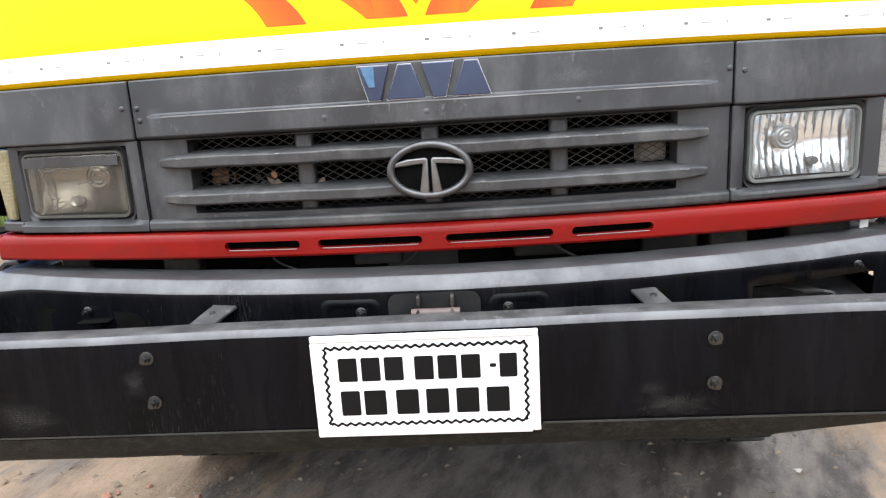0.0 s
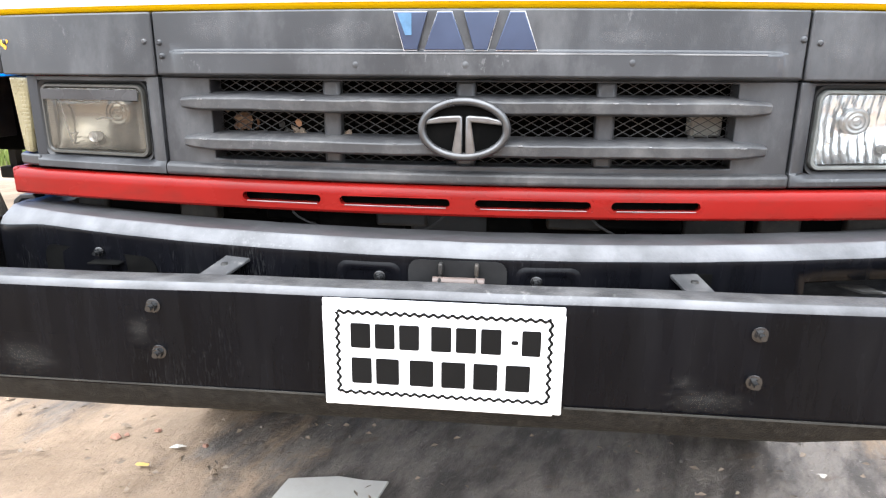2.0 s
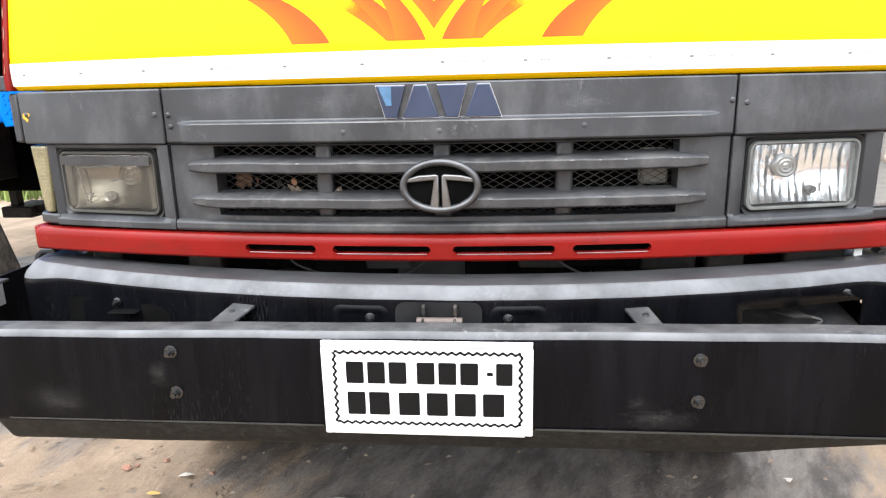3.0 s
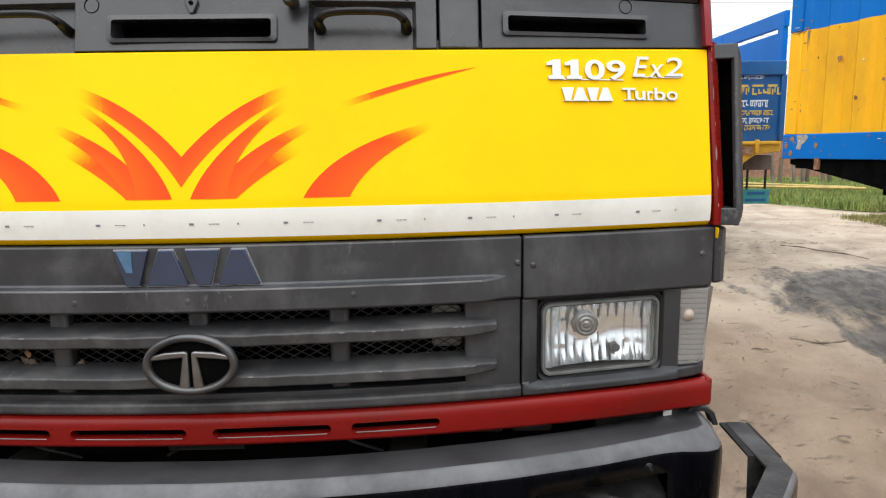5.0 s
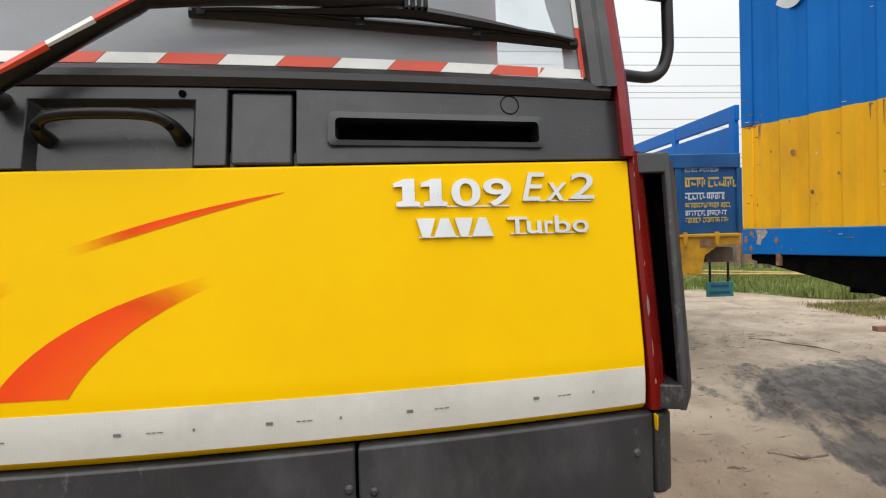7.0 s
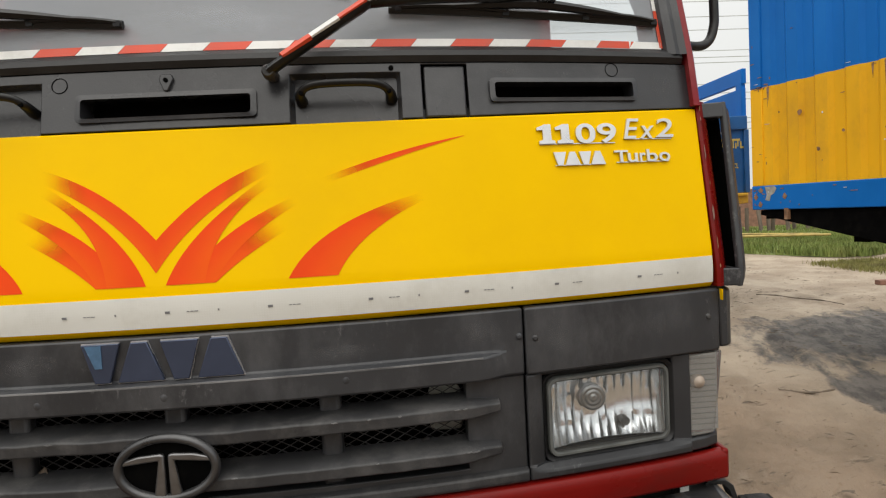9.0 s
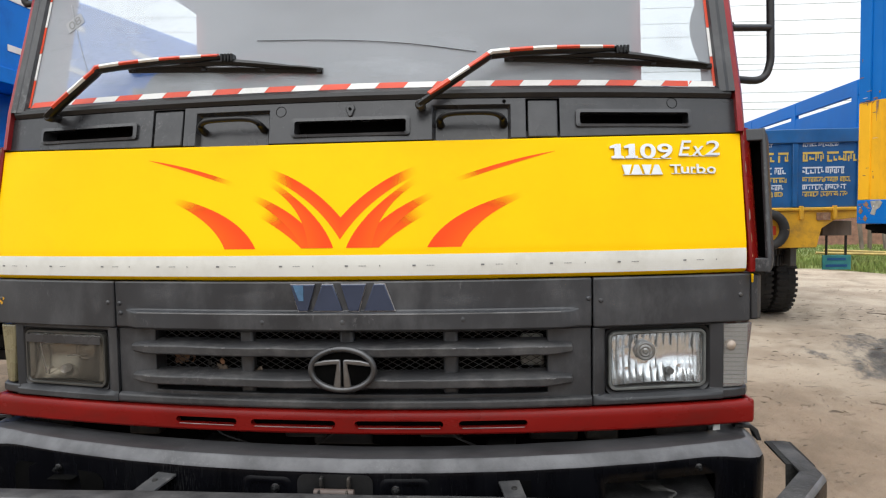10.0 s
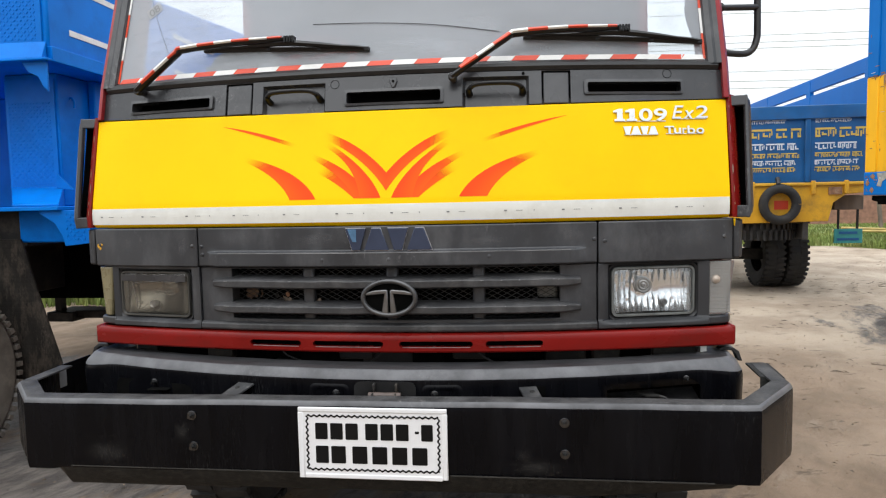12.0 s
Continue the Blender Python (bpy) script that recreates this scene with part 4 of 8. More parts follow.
    for b in covers:
        part("square_cover", slab([b[0] + 0.005, (b[0] + b[1]) / 2, b[1] - 0.005], [b[2] - 0.0085, 1.77, b[3] - 0.004], 0.02, off=0.001), M_SATIN, panel, bevel=0.003)
        part("cover_gap", slab([b[0], b[1]], [b[2] - 0.008, b[3]], 0.004, off=0.026), M_DARK, panel)
    for x, z in ((-0.173, 1.803), (0.864, 1.8115)):
        bm = bmesh.new()
        rings = []
        for k in range(28):
            a = 2 * math.pi * k / 28
            rings.append([bm.verts.new((x + r * math.cos(a), S(x + r * math.cos(a), z + r * math.sin(a), d), z + r * math.sin(a))) for r, d in ((0.0125, 0.002), (0.0132, -0.0012), (0.0142, -0.0012), (0.015, 0.002))])
        for a, c in zip(rings, rings[1:] + rings[:1]):
            for i in range(3):
                bm.faces.new((a[i], a[i + 1], c[i + 1], c[i]))
        part("round_plug", bm, M_DARK, panel)
    # washer nozzle
    bm = bmesh.new()
    x, z = 0.016, 1.802
    prism(bm, [(x - 0.013, z + 0.004), (x - 0.009, z + 0.013), (x + 0.009, z + 0.013), (x + 0.013, z + 0.004), (x + 0.004, z - 0.018), (x - 0.004, z - 0.018)], lambda u, v, d: (u, S(u, v, 0.002 - d), v), 0.009)
    part("washer_nozzle", bm, M_SATIN, panel, bevel=0.002)
    bm = bmesh.new()
    lathe(bm, [(-0.0095, 0.0), (-0.0095, 0.0038), (-0.006, 0.004)], (x, S(x, z), z + 0.002), "y", 12)
    part("nozzle_hole", bm, M_DARK, panel)
    bm = bmesh.new()
    lathe(bm, [(-0.004, 0.0), (-0.004, 0.0045), (0.001, 0.005)], (0.418, S(0.418, 1.818), 1.8165), "y", 10)
    part("rubber_stop", bm, M_DARK, panel)


def rounded(x0, x1, z0, z1, r, n=4):
    pts = []
    for cx, cz, a0 in ((x1 - r, z1 - r, 0), (x0 + r, z1 - r, 90), (x0 + r, z0 + r, 180), (x1 - r, z0 + r, 270)):
        for k in range(n + 1):
            a = radians(a0 + 90 * k / n)
            pts.append((cx + r * math.cos(a), cz + r * math.sin(a)))
    return pts


upper_panel()


# windscreen with rubber seal, chevron tape, wipers
def half_at(z):
    return HALF - 0.058 - 0.012 * max(0, (z - 1.82) / 0.8)


def windscreen():
    part("windscreen_seal", slab(steps_between(-1.03, 1.03, 0.06), [1.827, 1.838, 1.848, 1.857], 0.03, offs=lambda x, z: -0.012 if 1.83 < z < 1.85 else -0.002), M_RUBBER, truck, "black rubber windscreen seal")
    for sx in (1, -1):
        bm = bmesh.new()
        rows = []
        for k in range(9):
            z = 1.845 + (2.58 - 1.845) * k / 8
            x = half_at(z)
            rows.append([bm.verts.new((sx * (x + e), S(sx * min(x, 1.0), z, d), z)) for e, d in ((-0.010, 0.004), (-0.004, -0.010), (0.012, -0.013), (0.022, -0.008), (0.036, -0.011), (0.041, 0.004))])
        for a, c in zip(rows, rows[1:]):
            for i in range(5):
                bm.faces.new((a[i], a[i + 1], c[i + 1], c[i]))
        part("pillar_seal", bm, M_BLACK, truck, "dark grey seal along the windscreen pillar")
    part("windscreen_header", slab(steps_between(-1.02, 1.02, 0.1), [2.54, 2.62], 0.04, off=-0.005), M_MAROON, truck)
    zs = steps_between(1.852, 2.56, 0.12)
    bm = bmesh.new()
    us = steps_between(-1, 1, 0.08)
    grid = [[bm.verts.new((u * half_at(z), S(u * half_at(z), z, 0.006), z)) for u in us] for z in zs]
    for a, c in zip(grid, grid[1:]):
        for i in range(len(us) - 1):
            bm.faces.new((a[i], a[i + 1], c[i + 1], c[i]))
    pane = part("windscreen_glass", bm, M_GLASS, truck, "large dusty windscreen glass reflecting an overcast sky", smooth=60, outward=True)
    pane.visible_shadow = False

    def strip(p, q, w0, colour, slant=0.0):
        bm = bmesh.new()
        d = (Vector(q) - Vector(p)).normalized()
        nrm = Vector((-d.y, d.x)) * w0
        o = [Vector(p), Vector(q), Vector(q) + nrm + d * slant, Vector(p) + nrm + d * slant]
        prism(bm, [(c.x, c.y) for c in o], lambda u, v, dd: (u, S(u, v, 0.004 - dd), v), 0.0015)
        part("tape_piece", bm, colour, pane, smooth=0)

    n = 26
    for k in range(n):
        a, c = -0.985 + 1.975 * k / n, -0.985 + 1.975 * (k + 1) / n
        strip((a, 1.8595), (c - 0.001, 1.8595), 0.0155, M_TAPER if k % 2 == 0 else M_TAPEW, 0.013 if k < n - 1 else 0.0)
    for sx in (1, -1):
        for k in range(8):
            za, zb = 1.862 + 0.086 * k, 1.862 + 0.086 * (k + 1) - 0.001
            p, q = (sx * (half_at(za) - 0.016), za), (sx * (half_at(zb) - 0.016), zb)
            strip(p, q, -0.013 * sx if sx > 0 else 0.013, M_TAPER if k % 2 == 0 else M_TAPEW)
    # small hand-written number behind the glass
    def tilted(bm, a=radians(33), cx=-0.874, cz=2.122):
        for v in bm.verts:
            x, z = v.co.x, v.co.z
            v.co.x, v.co.z = cx + x * math.cos(a) - z * math.sin(a), cz + x * math.sin(a) + z * math.cos(a)
        return on_front(bm, 0.0045)
    card = prism(bmesh.new(), rounded(-0.030, 0.030, -0.020, 0.020, 0.006), lambda u, v, d: (u, d, v), 0.0006)
    part("glass_sticker", tilted(card), M_STICKER, pane, "small pale sticker with a hand-written number", smooth=0)
    part("glass_number", tilted(lettering("08", -0.022, 0.022, -0.014, 0.014, 0.0012)), M_MARK, pane, smooth=0)
    # thin pale line running through the sticker
    thin_line = tube(bmesh.new(), [(x, S(x, z, 0.003), z) for x, z in ((-0.900, 2.185), (-0.874, 2.122), (-0.836, 2.04), (-0.79, 1.95))], 0.0010, 5)
    part("glass_crack", thin_line, M_STICKER, pane, "thin pale line through the sticker", smooth=60)


windscreen()


def windscreen_marks():
    """A thin dark line, wiper-swept dust with painted haze, and a dark band inside."""
    pane = [o for o in truck.children if o.name.startswith("windscreen_glass")][0]
    # long thin dark line across the pane
    line = curve_points([(x, S(x, z, 0.003), z) for x, z in ((-0.26, 2.012), (-0.05, 2.003), (0.15, 1.986), (0.345, 1.957))], 6)
    part("glass_crack", tube(bmesh.new(), line, 0.0011, 5), M_RUBBER, pane, "thin dark line across the glass", smooth=60)
    # dust smears; the broad ones paint haze and pale reflections onto the glass
    for cx, cz, w, h, tilt in ((0.30, 1.985, 0.13, 0.050, -0.25), (-0.20, 1.906, 0.62, 0.030, 0.0), (0.62, 1.898, 0.36, 0.022, 0.0), (-0.62, 1.935, 0.26, 0.045, 0.12), (0.12, 1.925, 0.30, 0.040, -0.10), (-0.82, 1.96, 0.13, 0.085, 0.05), (-0.66, 2.07, 0.10, 0.07, -0.2), (-0.70, 2.12, 0.30, 0.24, 0.0), (0.88, 2.0, 0.07, 0.10, 0.0)):
        bm = bmesh.new()
        uvl = bm.loops.layers.uv.new("UVMap")
        n = 10
        g = []
        for k in range(n + 1):
            row = []
            for i in range(n + 1):
                u, v = 2 * i / n - 1, 2 * k / n - 1
                x, z = cx + w * u, cz + h * v + tilt * w * u * (1 + 0.5 * u)
                row.append((bm.verts.new((x, S(x, z, 0.0052), z)), (u, v)))
            g.append(row)
        for k in range(n):
            for i in range(n):
                q = (g[k][i], g[k][i + 1], g[k + 1][i + 1], g[k + 1][i])
                f = bm.faces.new([c[0] for c in q])
                for lp, c in zip(f.loops, q):
                    lp[uvl].uv = c[1]
        part("dust_smear", bm, M_DUSTHAZE, pane, "pale wiper-swept dust and painted haze on the glass", smooth=60, outward=True)
    # curved dark band added inside, beside the pillar
    rows, bm = [], bmesh.new()
    for k in range(13):
        t = k / 12
        z = 1.93 + 0.30 * t
        x = 0.970 - 0.048 * math.cos(math.pi * (t - 0.5) * 1.1) + 0.075 * t
        rows.append([bm.verts.new((x + e, S(0.9, z, d), z)) for e, d in ((0.0, 0.075), (0.034, 0.075), (0.034, 0.083), (0.0, 0.083))])
    for a, c in zip(rows, rows[1:]):
        for i in range(4):
            bm.faces.new((a[i], a[(i + 1) % 4], c[(i + 1) % 4], c[i]))
    bm.faces.new(rows[0])
    bm.faces.new(rows[-1][::-1])
    part("hanging_strap", bm, M_DASH, truck, "curved dark band behind the windscreen", smooth=50)


windscreen_marks()


def wiper(points, blade):
    """points: pivot, elbow and end of the arm; blade: its two ends; all as x, z on the glass."""
    (px, pz), (ex, ez), (tx, tz) = points
    w = new("wiper")
    w.location = (px, S(px, pz), pz)
    w.parent = truck
    w.matrix_parent_inverse = Matrix.Translation(truck.location).inverted()
    tagged(w, "black wiper with red and white tape wound on its arm")
    G = lambda x, z, o: Vector((x, S(x, z, o), z))
    bm = bmesh.new()
    lathe(bm, [(-0.052, 0.0), (-0.052, 0.009), (-0.048, 0.012), (-0.030, 0.0135), (-0.026, 0.011), (0.01, 0.011)], G(px, pz, 0), "y", 18)
    part("pivot", bm, M_RUBBER, w)
    line = [G(px, pz, -0.04), G(px + 0.15 * (ex - px), pz + 0.15 * (ez - pz), -0.045), G(px + 0.93 * (ex - px), pz + 0.93 * (ez - pz), -0.05), G(ex + 0.03 * (tx - ex), ez + 0.004, -0.05), G((ex + tx) / 2, (ez + tz) / 2 + 0.006, -0.045), G(tx, tz, -0.04)]
    fine = curve_points(line, 5)
    bm = bmesh.new()
    tube(bm, fine, [0.0165 - 0.006 * k / len(fine) for k in range(len(fine))], 8, flat=0.6)
    part("arm", bm, M_BLADE, w, smooth=50)
    # tape wound on the arm
    dist = [0.0]
    for a, c in zip(fine, fine[1:]):
        dist.append(dist[-1] + (c - a).length)

    def at(d):
        d = min(max(d, 0), dist[-1] - 1e-5)
        i = max(k for k in range(len(dist) - 1) if dist[k] <= d)
        return fine[i].lerp(fine[i + 1], (d - dist[i]) / (dist[i + 1] - dist[i]))

    d, k = 0.03, 0
    while d < dist[-1] - 0.02:
        ln = 0.062
        bm = bmesh.new()
        seg = [at(d + ln * q / 4) + Vector((0, -0.003, 0.0065)) for q in range(5) if d + ln * q / 4 <= dist[-1]]
        if len(seg) > 1:
            rr = 0.0145 - 0.006 * (d / dist[-1])
            tube(bm, seg, rr, 8, flat=0.62)
            part("tape_sleeve", bm, M_TAPER if k % 2 == 0 else M_TAPEW, w, smooth=50)
        d += ln
        k += 1
    # blade with its bridge and rubber lip
    (ax, az), (cx, cz) = blade
    B = lambda t, dz, o: G(ax + (cx - ax) * t, az + (cz - az) * t + dz, o)
    bm = bmesh.new()
    tube(bm, [B(k / 16, 0.0, -0.004) for k in range(17)], 0.0072, 6, flat=1.2)
    tube(bm, [B(0.01 + 0.98 * k / 16, 0.0035, -0.011) for k in range(17)], 0.0032, 6)
    part("blade_lip", bm, M_BLADE, w)
    tt = (tx - ax) / (cx - ax)
    bm = bmesh.new()
    line = curve_points([B(tt * 0.42, 0.007, -0.018), B(tt * 0.72, 0.011, -0.027), B(tt, 0.014, -0.034), B(tt + (1 - tt) * 0.35, 0.011, -0.027), B(tt + (1 - tt) * 0.68, 0.007, -0.018)], 6)
    tube(bm, line, [0.0060 + 0.0060 * math.sin(math.pi * k / (len(line) - 1)) for k in range(len(line))], 6, flat=0.8)
    # second yokes that carry the strip at both ends
    for mid, half in ((tt * 0.42, tt * 0.36), (tt + (1 - tt) * 0.68, (1 - tt) * 0.29)):
        tube(bm, curve_points([B(mid - half, 0.003, -0.011), B(mid - half * 0.5, 0.006, -0.016), B(mid, 0.007, -0.018), B(mid + half * 0.5, 0.006, -0.016), B(mid + half, 0.003, -0.011)], 4), 0.0056, 6, flat=0.8)
        for q in (mid - half, mid + half):
            c = B(q, 0.002, -0.010)
            box(bm, (c.x - 0.006, c.y - 0.005, c.z - 0.007), (c.x + 0.006, c.y + 0.006, c.z + 0.004))
    part("blade_bridge", bm, M_BLADE, w)
    bm = bmesh.new()
    c = G(tx, tz, -0.042)
    for k in range(4):
        box(bm, (c.x - 0.002 + 0.009 * k, c.y - 0.012, c.z - 0.011), (c.x + 0.004 + 0.009 * k, c.y + 0.016, c.z + 0.009))
    part("blade_clip", bm, M_BLADE, w, bevel=0.001)


wiper([(0.204, 1.805), (0.384, 1.929), (0.714, 1.950)], [(0.420, 1.934), (0.982, 1.916)])
wiper([(-0.868, 1.818), (-0.712, 1.940), (-0.335, 1.954)], [(-0.642, 1.948), (-0.064, 1.913)])


# inside of the cab, seen through the glass
def cabin():
    part("dashboard", boxes(((-0.98, 0.33, 1.62), (0.98, 0.62, 1.86))), M_DASH, truck, "dark dashboard behind the windscreen", bevel=0.04)
    for xa, xb, za in ((-0.66, -0.455, 1.894), (-0.40, -0.28, 1.897), (0.50, 0.66, 1.893)):
        bm = bmesh.new()
        n = round((xb - xa) / 0.012)
        for k in range(n):
            x = xa + 0.012 * k
            box(bm, (x, S(x, za, 0.05), za - 0.009), (x + 0.008, S(x, za, 0.06), za + 0.009))
        tagged(part("demister_louvre", bm, M_RUBBER, truck, "dark slatted demister louvre behind the glass", smooth=0), kind="stuff")
    bm = prism(bmesh.new(), [(-0.645 + 0.165 * math.cos(math.pi * k / 16), 1.85 + 0.195 * math.sin(math.pi * k / 16) ** 0.7) for k in range(17)], lambda u, v, d: (u, 0.43 + d, v), 0.16)
    part("instrument_hood", bm, M_CABIN, truck, "grey rounded hood over the instruments", bevel=0.02)
    c, ax = Vector((-0.50, 0.62, 2.0)), Vector((0, -0.62, 0.78)).normalized()
    u, v = Vector((1, 0, 0)), Vector((0, 0.78, 0.62))
    bm = bmesh.new()
    ring = [c + 0.235 * (math.cos(a) * u + math.sin(a) * v) for a in (2 * math.pi * k / 36 for k in range(37))]
    tube(bm, ring, 0.016, 8, caps=False)
    for k in range(3):
        a = 2 * math.pi * k / 3 + 0.5
        tube(bm, [c, c + 0.235 * (math.cos(a) * u + math.sin(a) * v)], 0.012, 6)
    tube(bm, [c + 0.03 * ax, c - 0.4 * ax], 0.03, 8)
    part("steering_wheel", bm, M_RED, truck, "steering wheel wrapped in dull red cover")
    for x in (-0.55, 0.55):
        bm = boxes(((x - 0.27, 0.95, 1.35), (x + 0.27, 1.45, 1.52)), ((x - 0.26, 1.42, 1.50), (x + 0.26, 1.56, 1.90)))
        part("seat", bm, M_DASH, truck, "dark cab seat", bevel=0.04)


cabin()


# side air deflectors: black vanes standing off the cab corners
def deflector(sx):
    out = -0.009 if sx > 0 else 0.002
    G = lambda x, z, o: Vector((sx * (x + out), S(sx * 1.06, z, o), z))
    bm = bmesh.new()
    rows = []
    n = 22
    for k in range(n + 1):
        t = k / n
        z = 1.360 + (1.742 - 1.360) * t
        lean = 0.012 * t
        # the outer edge rounds in at both ends
        end = max(0.0, 1 - min(t, 1 - t) / 0.07)
        cut = 0.012 * end * end
        ring = [(1.101 + lean, 0.002), (1.104 + lean, -0.008), (1.112 + lean, -0.010), (1.122 + lean - cut, 0.000), (1.127 + lean - cut, 0.012), (1.127 + lean - cut, 0.036), (1.121 + lean - cut, 0.036), (1.117 + lean, 0.022), (1.108 + lean, 0.010)]
        rows.append([bm.verts.new(G(x, z, d)) for x, d in ring])
    m = len(rows[0])
    for a, c in zip(rows, rows[1:]):
        for i in range(m):
            bm.faces.new((a[i], a[(i + 1) % m], c[(i + 1) % m], c[i]))
    bm.faces.new(rows[0])
    bm.faces.new(rows[-1][::-1])
    vane = part("air_deflector", bm, M_BLACK, truck, "black plastic air deflector at the cab corner", bevel=0.002)

    def block(zs, corners):
        bm = bmesh.new()
        v = [bm.verts.new(G(x, z, d)) for z in zs for x, d in corners]
        for f in ((0, 1, 2, 3), (7, 6, 5, 4), (0, 4, 5, 1), (1, 5, 6, 2), (2, 6, 7, 3), (3, 7, 4, 0)):
            bm.faces.new([v[i] for i in f])
        return bm

    # near-black backing added for the shaded hollow behind the vane
    part("deflector_web", block((1.375, 1.73), ((1.085, 0.112), (1.126, 0.034), (1.129, 0.037), (1.085, 0.130))), M_DARK, vane)
    for z0, z1 in ((1.361, 1.397), (1.709, 1.7415)):
        lean = 0.012 if z0 > 1.5 else 0.0
        part("deflector_bracket", block((z0, z1), ((1.068, 0.002), (1.108 + lean, -0.0085), (1.116 + lean, 0.10), (1.068, 0.11))), M_BLACK, vane, bevel=0.003)


for sx in (1, -1):
    deflector(sx)


# mirror arms
def mirror_arm(sx):
    G = lambda p: (sx * p[0], p[1], p[2])
    bm = bmesh.new()
    tube(bm, [G(p) for p in curve_points([(1.222, 0.438, 2.72), (1.230, 0.438, 2.40), (1.237, 0.438, 2.05), (1.233, 0.436, 1.965), (1.203, 0.425, 1.924), (1.13, 0.39, 1.918), (1.05, 0.34, 1.922)], 6)], 0.0115, 10)
    arm = part("mirror_arm", bm, M_RUBBER, truck, "bent black tube mirror arm", smooth=60)
    bm = bmesh.new()
    tube(bm, [G((1.05, 0.30, 2.050)), G((1.236, 0.438, 2.082))], 0.0105, 10)
    part("cross_tube", bm, M_RUBBER, arm, smooth=60)
    bm = bmesh.new()
    tube(bm, [G((1.055, 0.304, 2.051)), G((1.078, 0.321, 2.055))], 0.017, 8)
    part("clamp", bm, M_STEEL, arm)
    part("mirror", boxes(((min(sx * 1.14, sx * 1.31), 0.39, 2.45), (max(sx * 1.14, sx * 1.31), 0.425, 2.74))), M_RUBBER, arm, bevel=0.02)


mirror_arm(1)
bm = tube(bmesh.new(), curve_points([(-0.98, 0.31, 2.215), (-1.06, 0.29, 2.21), (-1.085, 0.28, 2.26), (-1.09, 0.28, 2.70)], 6), 0.0105, 10)
part("mirror_arm", bm, M_RUBBER, truck, "bent black tube mirror arm", smooth=60)


# black corner panels beside the grille header
def corner_panels():
    for sx in (1, -1):
        xs = sorted(sx * x for x in steps_between(0.637, RIGHT + (0.008 if sx > 0 else 0.001), 0.05))
        p = part("corner_panel", slab(xs, [1.232, 1.25, 1.30, 1.35, 1.3575], 0.03, off=-0.001), M_BLACK, truck, "faded black plastic corner panel", bevel=0.004)
        # side return
        y0 = S(sx * 1.06, 1.3, 0.0)
        bm = prism(bmesh.new(), [(1.058, y0 + 0.006), (1.076, y0 + 0.008), (1.090, y0 + 0.022), (1.097, y0 + 0.05), (1.100, 0.32), (1.085, 0.32), (1.082, y0 + 0.06), (1.058, y0 + 0.03)], lambda u, v, d: (sx * u, v, 1.234 + d), 0.121)
        part("corner_return", bm, M_BLACK, p, bevel=0.006)
        if sx > 0:
            bm = bmesh.new()
            prism(bm, [(1.0548, 1.357), (1.0572, 1.357), (1.0568, 1.345), (1.0562, 1.335), (1.0556, 1.345)], lambda u, v, d: (sx * u, S(sx * u, v, -0.0035 - d), v), 0.012)
            part("paint_run", bm, M_YELLOW, p, "run of yellow paint over the black edge", smooth=0)
        for x, z in ((0.656, 1.300), (1.027, 1.303)):
            bm = bmesh.new()
            lathe(bm, [(-0.005, 0.0), (-0.005, 0.003), (-0.002, 0.006), (0.0, 0.006)], (sx * x, S(sx * x, z), z), "y", 12)
            part("rivet", bm, M_BARS, p)


corner_panels()


# central header with its raised lower lip and the maker's badge
def header():
    lip = lambda x, z: -0.023 * max(0.0, min(1.0, (0.60 - abs(x)) / 0.045)) if z < 1.280 and z > 1.234 else (0.012 if z <= 1.234 else 0.0)
    p = part("grille_header", slab(steps_between(-0.633, 0.633, 0.045, (-0.6, 0.6, -0.555, 0.555)), [1.231, 1.236, 1.25, 1.2785, 1.2825, 1.30, 1.34, 1.3575], 0.04, offs=lip), M_BLACK, truck, "faded black plastic grille header with raised lip", bevel=0.0035)
    for x, z in ((-0.621, 1.298), (0.625, 1.306), (-0.618, 1.272), (0.03, 1.325), (0.008, 1.257), (-0.2, 1.256), (0.31, 1.262)):
        bm = bmesh.new()
        lathe(bm, [(-0.0245 if z < 1.28 and abs(x) < 0.6 else -0.005, 0.0), (-0.0245 if z < 1.28 and abs(x) < 0.6 else -0.005, 0.003), (-0.023 if z < 1.28 and abs(x) < 0.6 else -0.001, 0.0065), (0.0, 0.0065)], (x, S(x, z), z), "y", 12)
        part("rivet", bm, M_BLACK, p)
    # sky gleam of the rounded lip, laid on as a pale strip
    part("worn_edge", slab(steps_between(-0.553, 0.553, 0.045), [1.2762, 1.2788], 0.003, off=-0.0238), M_WORN_GLEAM, p, "pale strip that paints sky gleam on the lip")
    edges = list(maker_shapes(-0.1295, 0.1435, 1.2825, 1.3525, 0.004))
    blocks = []
    for bm, edge in zip(maker_shapes(-0.128, 0.142, 1.284, 1.351, 0.009), edges):
        blocks.append(part("badge_block", on_front(bm, 0.0), M_CHROME, truck, "large tapered chrome badge block", bevel=0.0015, smooth=20))
        part("badge_edge", on_front(edge, 0.0), M_SILVER, blocks[-1], smooth=20)
    bm = prism(bmesh.new(), [(-0.106, 1.310), (-0.094, 1.310), (-0.094, 1.349), (-0.121, 1.349)], lambda u, v, d: (u, d, v), 0.0012)
    part("film_scrap", on_front(bm, -0.0093), M_FILM, blocks[0], "scrap of blue protective film", smooth=0)


header()


